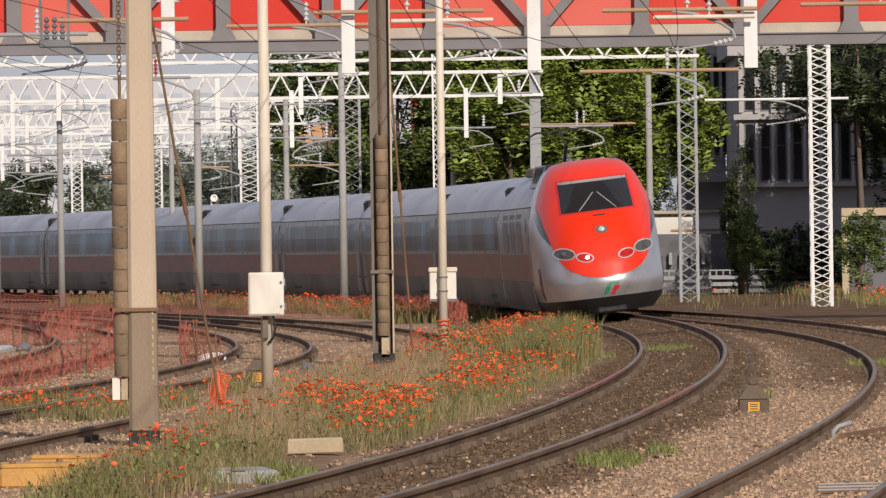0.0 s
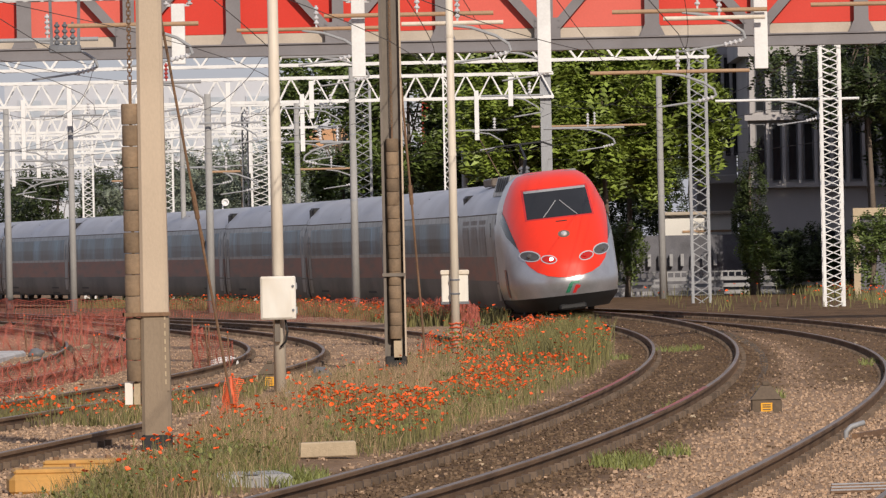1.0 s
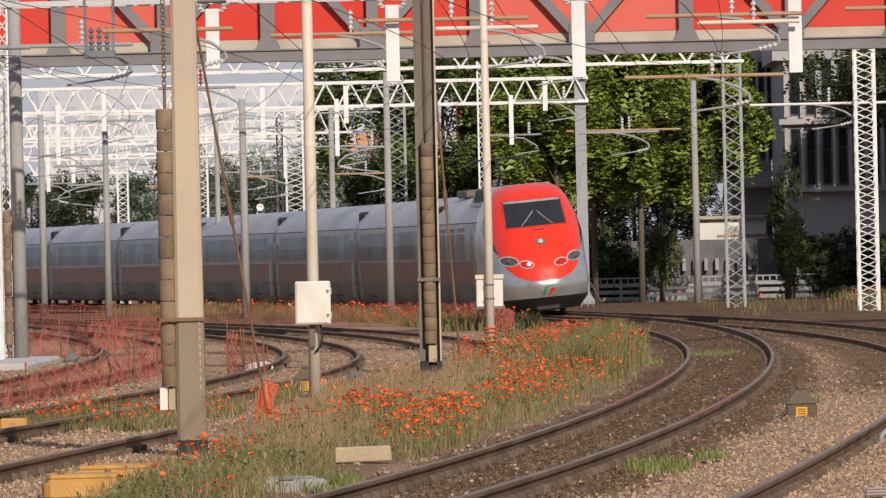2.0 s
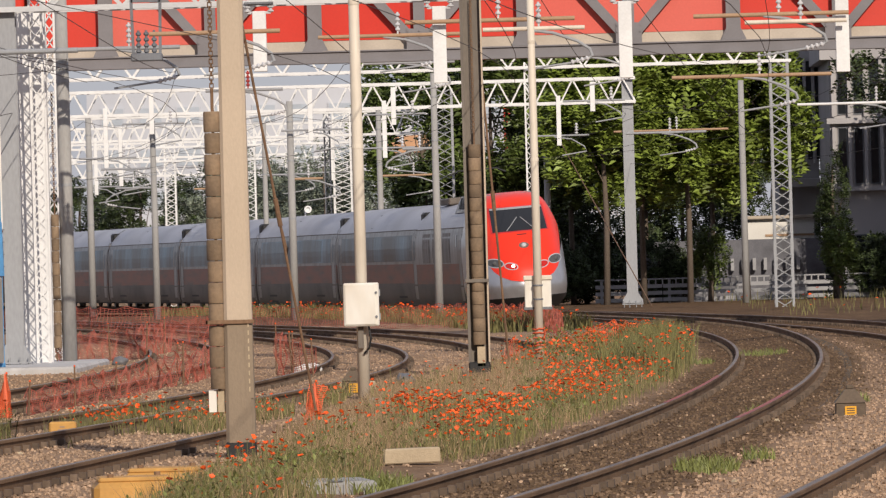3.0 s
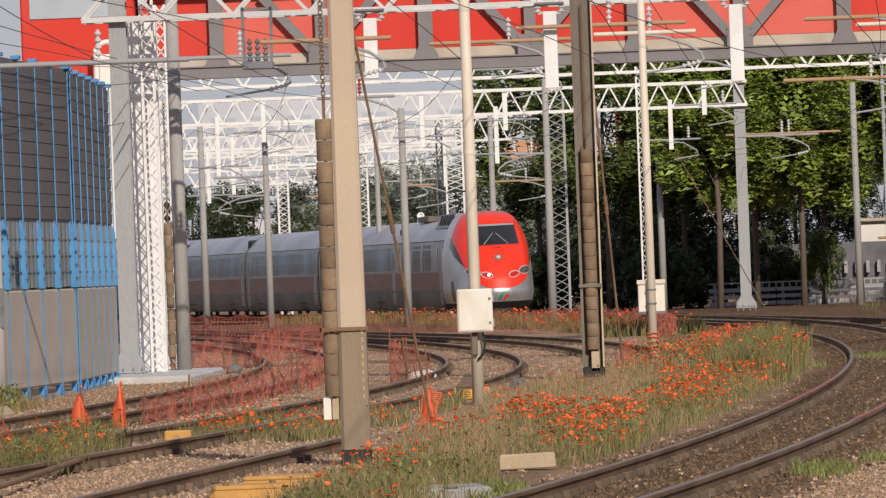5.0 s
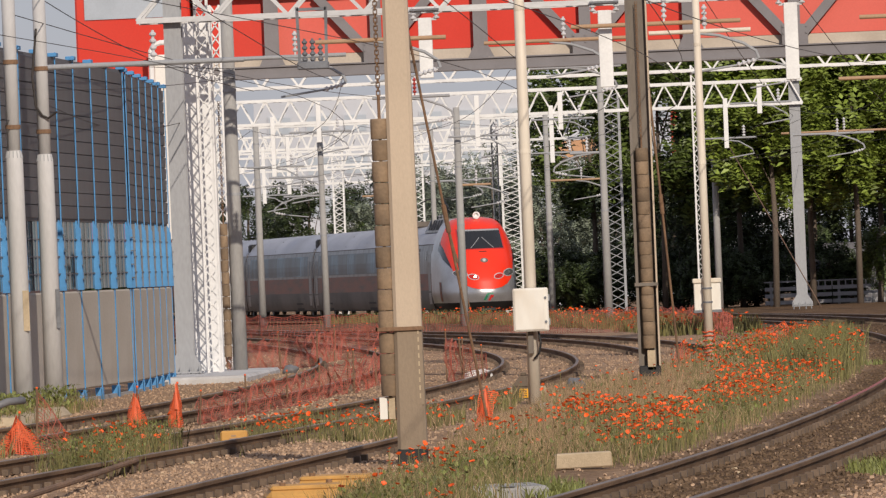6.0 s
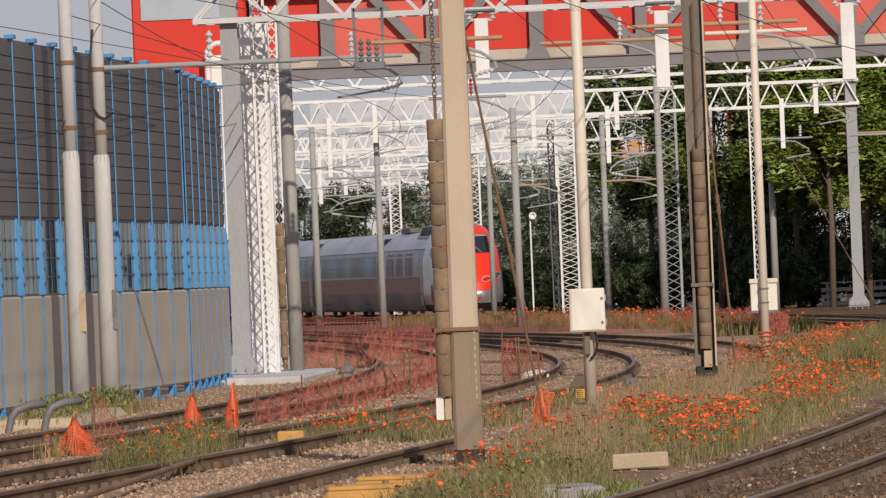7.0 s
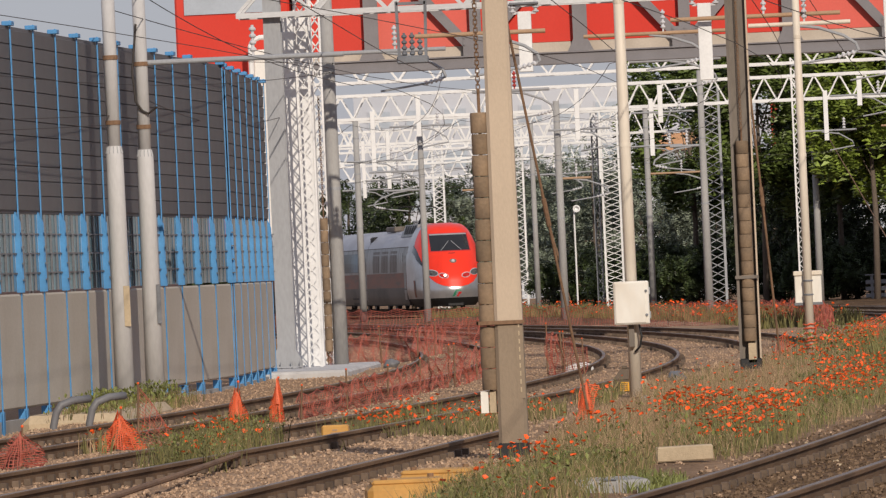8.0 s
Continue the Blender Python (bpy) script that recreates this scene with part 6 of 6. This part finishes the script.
st = scatter(90, -9, 9, 55, 150, lambda x, y: 1)
sz = rng.uniform(0.04, 0.085, (len(st), 1)) * rng.uniform(0.7, 1.2, (len(st), 3))
v, f = cloud(st, STONE_SHAPE, STONE_FACES, sz, 0.3)
stuff("pale_rocks", v, f, PLANK, "scattered larger pale stones", "rocks")


def blades(name, roots, low, high, width, mat, label, spread=0.5):
    """Bent grass blades, each of two segments."""
    n = len(roots)
    h = rng.uniform(low, high, n)
    a = rng.uniform(0, 2 * math.pi, n)
    bend = rng.uniform(0.05, spread, n) * h
    d = np.stack([np.cos(a), np.sin(a), np.zeros(n)], -1)
    face = rng.uniform(-0.5, 0.5, n)
    side = np.stack([np.cos(face), np.sin(face), np.zeros(n)], -1) * (width * rng.uniform(0.6, 1.4, n))[:, None]
    up = np.zeros((n, 3))
    up[:, 2] = 1
    mid = roots + up * (h * 0.6)[:, None] + d * (bend * 0.35)[:, None]
    tip = roots + up * h[:, None] + d * bend[:, None]
    v = np.stack([roots - side, roots + side, mid + side * 0.8, mid - side * 0.8, tip], 1).reshape(-1, 3)
    k = np.arange(n) * 5
    f = [(i, i + 1, i + 2, i + 3) for i in k.tolist()] + [(i + 3, i + 2, i + 4) for i in k.tolist()]
    return stuff(name, v.tolist(), f, mat, label, "grass")


def patchy(x, y, s):
    return max(0.0, min(1.0, 0.5 + 1.4 * noise.noise((x * 0.9, y * 0.22, s))))


def bare(x, y):
    """Trodden ground before the masts."""
    return (abs(x + 3.2) < 0.35 and 66 < y < 75) or (abs(x + 1.2) < 0.36 and 63 < y < 70) or (abs(x + 2.7) < 0.3 and 93 < y < 106) or (abs(x + 1.1) < 0.3 and 113 < y < 126)


def green_strip(x, y):
    b = berm(x, y)
    if b <= 0.02 or bare(x, y):
        return 0.0
    edge = line_x("main", y) - 1.5 - x
    return b * (0.25 + 0.75 * patchy(x, y, 2.0)) * (1.0 if edge < 2.0 else 0.22)


def dry_strip(x, y):
    b = berm(x, y) * (not bare(x, y))
    edge = line_x("main", y) - 1.5 - x
    return b * (1.0 if edge > 1.2 else 0.35) * (0.35 + 0.65 * patchy(x, y, 5.0))


def yard_weeds(x, y):
    if not 58 < y < 150 or x > -2.9 or x < -11.6:
        return 0.0
    p = patchy(x, y, 11.0)
    a = 0.6 * max(0, 1 - abs(x - line_x("yard", y) - 1.6) / 0.45) * (y > 80) * (p > 0.5)
    b = max(0, 1 - abs(x + 6.75) / 0.4) * (75 < y < 84)
    c = max(0, 1 - abs(x + 10.9) / 0.8) * (104 < y < 118)
    e = 0.4 * max(0, 1 - abs(x + 8.7) / 0.35) * (84 < y < 92)
    return min(1.0, (a + b + 1.5 * c + 0.7 * e) * (0.25 + 0.75 * p))


def far_verge(x, y):
    """The verge along the train's track and before the fence."""
    if not 196 < y < 320:
        return 0.0
    d = x - line_x("main", y)
    if -5.2 < d < -1.9 and x < 1.5:
        return 0.9
    if y > 225 and x > 7.5 and d > 4.0:
        return 0.02 + 0.5 * (x > 14.6)
    return 0.0


blades("green_grass", scatter(26000, -4, 4.5, 52, 168, green_strip), 0.07, 0.32, 0.0032, LEAF_GRASS, "fresh green grass between the tracks")
blades("dry_grass", scatter(34000, -4, 4.5, 52, 168, dry_strip), 0.05, 0.34, 0.0026, DRY_GRASS, "dry straw-coloured grass between the tracks", 0.8)
blades("yard_weeds", scatter(4500, -12, -2.8, 58, 150, yard_weeds), 0.08, 0.32, 0.0055, LEAF_GRASS, "tufts of weeds among the yard tracks")
blades("yard_straw", scatter(2500, -12, -2.8, 58, 150, yard_weeds), 0.08, 0.30, 0.005, DRY_GRASS, "dry straw among the yard tracks", 0.8)
blades("verge_grass", scatter(16000, -28, 26, 196, 320, far_verge), 0.15, 0.55, 0.012, LEAF_GRASS, "rough grass along the line")


def tufts(x, y):
    for cx, cy, r in ((1.48, 63.8, 0.30), (2.05, 67.0, 0.16), (2.65, 85.5, 0.16), (4.05, 91.0, 0.2), (2.9, 131, 0.35), (4.3, 137, 0.5), (7.2, 118, 0.45), (-2.35, 62.4, 0.35), (-1.55, 62.9, 0.4)):
        if (x - cx) ** 2 + ((y - cy) / 4) ** 2 < r * r:
            return 1.0
    return 0.0


blades("tall_grass", scatter(4200, -0.5, 3.2, 112, 148, lambda x, y: berm(x, y) * max(0.0, 1 - abs(line_x("main", y) - 2.2 - x) / 0.9) * patchy(x, y, 40.0)), 0.3, 0.8, 0.007, LEAF_GRASS, "tall yellowing grass at the end of the strip", 0.5)
blades("ballast_tufts", scatter(2600, -3, 8, 58, 142, tufts), 0.04, 0.15, 0.006, HERB, "small green tufts on the ballast", 0.9)

mound = scatter(1500, -12, -10, 103, 119, lambda x, y: max(0.0, 1 - abs(x + 10.85) / 0.7) * (104 < y < 117))
mound[:, 2] += rng.uniform(0.1, 0.42, len(mound))
LEAF_SHAPE = np.array([(0, -0.5, 0), (0.28, -0.05, 0.06), (0, 0.5, 0.0), (-0.28, -0.05, 0.06)])
v, f = cloud(mound, LEAF_SHAPE, [(0, 1, 2, 3)], np.repeat(rng.uniform(0.05, 0.11, (len(mound), 1)), 3, 1), 1.0)
stuff("mound_herbs", v, f, HERB, "green weeds on the mound before the barrier", "herbs")
hc = scatter(12000, -4, 4.5, 52, 168, lambda x, y: green_strip(x, y) ** 1.5)
hc[:, 2] += rng.uniform(0.02, 0.26, len(hc))
v, f = cloud(hc, LEAF_SHAPE, [(0, 1, 2, 3)], np.repeat(rng.uniform(0.03, 0.075, (len(hc), 1)), 3, 1), 1.0)
stuff("herb_leaves", v, f, HERB, "low leafy herbs among the grass", "herbs")

PETALS = np.array([(0, 0, 0)] + [(math.cos(k * math.pi / 3) * (0.5 if k % 2 else 0.58), math.sin(k * math.pi / 3) * (0.5 if k % 2 else 0.58), 0.34 if k % 2 else 0.22) for k in range(6)])
PETAL_FACES = [(0, 1 + k, 1 + (k + 1) % 6) for k in range(6)]


def poppy_field(x, y):
    b = berm(x, y)
    if b <= 0.05 or bare(x, y):
        return 0.0
    edge = line_x("main", y) - 1.5 - x
    p = max(0.0, min(1.0, 0.15 + 2.2 * noise.noise((x * 0.8 + 4, y * 0.16, 21.0))))
    return b * p * (1.0 if edge < 2.2 else 0.12) * (0.25 if y < 72 else 1.0)


def poppies(name, places, low, high, size):
    h = rng.uniform(low, high, len(places))
    head = places + np.stack([rng.uniform(-0.04, 0.04, len(places)), rng.uniform(-0.04, 0.04, len(places)), h], -1)
    v, f = cloud(head, PETALS, PETAL_FACES, np.repeat(rng.uniform(size * 0.7, size * 1.25, (len(places), 1)), 3, 1), 0.16)
    stuff(name, v, f, POPPY, "orange-red poppies in flower", "poppies")
    side = np.array([0.003, 0, 0])
    sv = np.stack([places - side, places + side, head + side, head - side], 1).reshape(-1, 3)
    stuff("poppy_stems", sv.tolist(), [(4 * i, 4 * i + 1, 4 * i + 2, 4 * i + 3) for i in range(len(places))], LEAF_GRASS, "thin poppy stems", "stems")


clump = scatter(900, -7.4, -6.1, 74, 85, lambda x, y: max(0.0, 1 - abs(x + 6.75) / 0.55) * patchy(x, y, 55.0))
blades("tall_weeds", clump, 0.2, 0.55, 0.004, LEAF_GRASS, "tall straggling weeds beside the yard rail", 0.7)
wl = np.repeat(clump, 3, 0) + np.stack([rng.uniform(-0.08, 0.08, 2700), rng.uniform(-0.08, 0.08, 2700), rng.uniform(0.03, 0.42, 2700)], -1)
v, f = cloud(wl, LEAF_SHAPE, [(0, 1, 2, 3)], np.repeat(rng.uniform(0.02, 0.05, (len(wl), 1)), 3, 1), 1.0)
stuff("weed_leaves", v, f, HERB, "small leaves of straggling weeds beside the yard rail", "weeds")
poppies("poppies", scatter(60, -7.4, -6.1, 74, 85, lambda x, y: max(0.0, 1 - abs(x + 6.75) / 0.6)), 0.2, 0.5, 0.05)
tallest = scatter(1100, -0.2, 3.2, 116, 148, lambda x, y: berm(x, y) * patchy(x, y, 61.0))
tl = np.repeat(tallest, 3, 0) + np.stack([rng.uniform(-0.1, 0.1, 3300), rng.uniform(-0.1, 0.1, 3300), rng.uniform(0.1, 0.62, 3300)], -1)
v, f = cloud(tl, LEAF_SHAPE, [(0, 1, 2, 3)], np.repeat(rng.uniform(0.03, 0.075, (len(tl), 1)), 3, 1), 1.0)
stuff("strip_shrubs", v, f, HERB, "leafy tall herbs at the end of the flower strip", "herbs")
bank = scatter(160, -6.3, -4.0, 86, 98, lambda x, y: max(0.0, 1 - abs(x + 5.1) / 1.1) * patchy(x, y, 71.0))
blades("bank_grass", np.repeat(bank, 8, 0) + np.stack([rng.uniform(-0.15, 0.15, 1280), rng.uniform(-0.3, 0.3, 1280), np.zeros(1280)], -1), 0.06, 0.28, 0.004, LEAF_GRASS, "grass between the yard rails", 0.7)
poppies("poppies", bank, 0.12, 0.32, 0.055)
poppies("poppies", scatter(2300, -4, 4.5, 56, 160, poppy_field), 0.12, 0.44, 0.047)
poppies("poppies", scatter(420, -0.5, 3.2, 112, 146, poppy_field), 0.3, 0.72, 0.06)
poppies("poppies", scatter(150, -9.5, -2.8, 60, 130, yard_weeds), 0.10, 0.30, 0.055)
poppies("poppies", scatter(1100, -24, 20, 200, 300, lambda x, y: far_verge(x, y) * (0.2 + 0.8 * patchy(x, y, 30.0))), 0.15, 0.55, 0.10)


# ---------------------------------------------------------------- trees
def crown_points(n, rx, ry, rz, lumps, seed):
    """Leaf places in clumps on the outside of an uneven crown."""
    r = np.random.default_rng(seed)
    c = r.normal(size=(lumps, 3))
    c /= np.linalg.norm(c, axis=1)[:, None]
    c *= r.uniform(0.35, 1.0, (lumps, 1)) ** 0.6
    c[:, 2] = c[:, 2] * 0.9
    pick = r.integers(0, lumps, n)
    p = r.normal(size=(n, 3))
    p /= np.linalg.norm(p, axis=1)[:, None]
    p = c[pick] + p * r.uniform(0.08, 0.26, (n, 1))
    return p * [rx, ry, rz], c * [rx, ry, rz]


def spray_shape(pairs=3):
    """One drooping spray: leaflets in pairs along a midrib and one at its end."""
    v, f = [], []
    for i in range(pairs):
        y0 = -0.5 + i * 0.8 / pairs
        w = 0.42 - 0.06 * abs(i - 1)
        for d in (-1, 1):
            k = len(v)
            v += [(0, y0, 0.06 - 0.16 * i * i / 9), (d * w * 0.55, y0 + 0.02, 0.10 - 0.16 * i * i / 9), (d * w, y0 + 0.22, -0.06 - 0.2 * i * i / 9), (d * w * 0.4, y0 + 0.24, 0.05 - 0.16 * i * i / 9)]
            f.append((k, k + 1, k + 2, k + 3) if d > 0 else (k + 3, k + 2, k + 1, k))
    k = len(v)
    v += [(0, 0.28, -0.06), (0.12, 0.42, -0.10), (0, 0.62, -0.2), (-0.12, 0.42, -0.10)]
    f.append((k, k + 1, k + 2, k + 3))
    return np.array(v), f


SPRAY, SPRAY_FACES = spray_shape()


def tree(name, label, x, y, h, rx, mat, seed, leaves=5200, leaf=0.34, crown_low=0.25, rz=0):
    t = thing(name, label, "tree", "trees behind the line", m=pose(x, y, -0.5, 0, 0, rz))
    zc, rzz = h * (1 + crown_low) / 2, h * (1 - crown_low) / 2
    pts, lumps = crown_points(leaves, rx, rx * 0.8, rzz, 58, seed)
    pts = pts + [0, 0, zc]
    sz_ = np.repeat(np.random.default_rng(seed + 1).uniform(leaf * 0.6, leaf * 1.3, (leaves, 1)), 3, 1)
    v_, f_ = cloud(pts, SPRAY, SPRAY_FACES, sz_, 0.24)
    me = bpy.data.meshes.new("crown")
    me.from_pydata(v_, [], f_)
    me.materials.append(mat)
    part("crown", me, mat, t)
    tr = Mesh().tube([(0, 0, 0), (0.08, 0, h * 0.3), (-0.05, 0.1, h * 0.6), (0, 0, h * 0.85)], [0.15, 0.12, 0.08, 0.03], 9)
    part("trunk", tr, BARK, t, smooth=True)
    for k in range(0, 8):
        q = lumps[k]
        part("limb", Mesh().tube([(0.02, 0, h * (crown_low + 0.03 + 0.055 * k)), (q[0] * 0.5, q[1] * 0.5, zc + q[2] * 0.5 - 0.3), (q[0] * 0.95, q[1] * 0.95, zc + q[2] * 0.95)], [0.032, 0.022, 0.009], 6), BARK, t)
    return t


broad = tree("broadleaf_tree", "tall broadleaf tree with sunlit green crown", 2.9, 299, 13.5, 3.0, LEAF, 11, 2600, 0.84, 0.32)
for x, y, rz in ((6.5, 301, 70), (9.0, 303, 160), (4.6, 306, 250)):
    copy_thing(broad, pose(x, y, -0.5, 0, 0, rz))
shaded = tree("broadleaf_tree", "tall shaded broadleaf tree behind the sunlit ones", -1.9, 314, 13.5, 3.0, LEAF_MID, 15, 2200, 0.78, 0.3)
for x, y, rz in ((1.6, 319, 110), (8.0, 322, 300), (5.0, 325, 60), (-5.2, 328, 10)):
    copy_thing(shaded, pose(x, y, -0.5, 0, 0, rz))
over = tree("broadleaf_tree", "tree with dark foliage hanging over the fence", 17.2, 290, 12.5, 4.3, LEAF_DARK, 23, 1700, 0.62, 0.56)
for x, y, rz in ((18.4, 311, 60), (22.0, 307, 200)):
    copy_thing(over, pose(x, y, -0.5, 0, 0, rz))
column = tree("columnar_tree", "narrow dark columnar tree before the grey building", 12.9, 306, 7.2, 0.75, LEAF_DARK, 71, 700, 0.4, 0.0)
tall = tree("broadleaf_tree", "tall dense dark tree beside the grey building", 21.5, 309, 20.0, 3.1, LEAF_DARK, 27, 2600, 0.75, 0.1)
# Unseen copies added right of the view to shade the grey building.
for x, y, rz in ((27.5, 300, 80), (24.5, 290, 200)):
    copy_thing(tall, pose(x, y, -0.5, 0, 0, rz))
pale = tree("silver_tree", "grey-green silvery tree beyond the train", -8.0, 362, 8.6, 3.2, LEAF_PALE, 31, 2400, 0.46, 0.05)
for x, y, rz in ((-4.4, 352, 60), (-12.5, 372, 120), (-16.5, 384, 200), (-10.6, 352, 300)):
    copy_thing(pale, pose(x, y, -0.5, 0, 0, rz))
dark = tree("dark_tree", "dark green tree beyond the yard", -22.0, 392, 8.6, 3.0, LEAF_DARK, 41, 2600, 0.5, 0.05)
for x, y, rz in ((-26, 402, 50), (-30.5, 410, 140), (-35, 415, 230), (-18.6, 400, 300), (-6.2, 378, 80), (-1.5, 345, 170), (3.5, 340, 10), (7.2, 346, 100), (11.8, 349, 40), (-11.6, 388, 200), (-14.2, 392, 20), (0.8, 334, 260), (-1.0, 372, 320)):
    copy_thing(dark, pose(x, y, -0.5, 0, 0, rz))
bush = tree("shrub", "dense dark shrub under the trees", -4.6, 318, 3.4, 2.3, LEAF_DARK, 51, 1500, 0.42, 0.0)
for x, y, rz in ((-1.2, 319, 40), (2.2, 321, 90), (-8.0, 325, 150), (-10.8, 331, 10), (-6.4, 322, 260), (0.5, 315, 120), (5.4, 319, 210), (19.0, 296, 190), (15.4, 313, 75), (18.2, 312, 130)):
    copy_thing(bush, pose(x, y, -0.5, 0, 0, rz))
young = tree("young_tree", "slender sapling in front of the fence", 7.5, 308, 3.9, 1.0, LEAF_MID, 61, 420, 0.42, 0.2)
copy_thing(young, pose(13.0, 303, -0.5, 0, 0, 90))
copy_thing(young, pose(15.6, 262, -0.5, 0, 0, 190))


# ---------------------------------------------------------------- what moves
def motions():
    for ob, back, a, b in vehicles:
        rows = []
        for t, y in NOSE_AT:
            s = float(np.interp(y, ARC_Y, ARC_S)) + back
            rows.append((t, vehicle_pose(s, a, b)))
        walk(ob, rows)


motions()
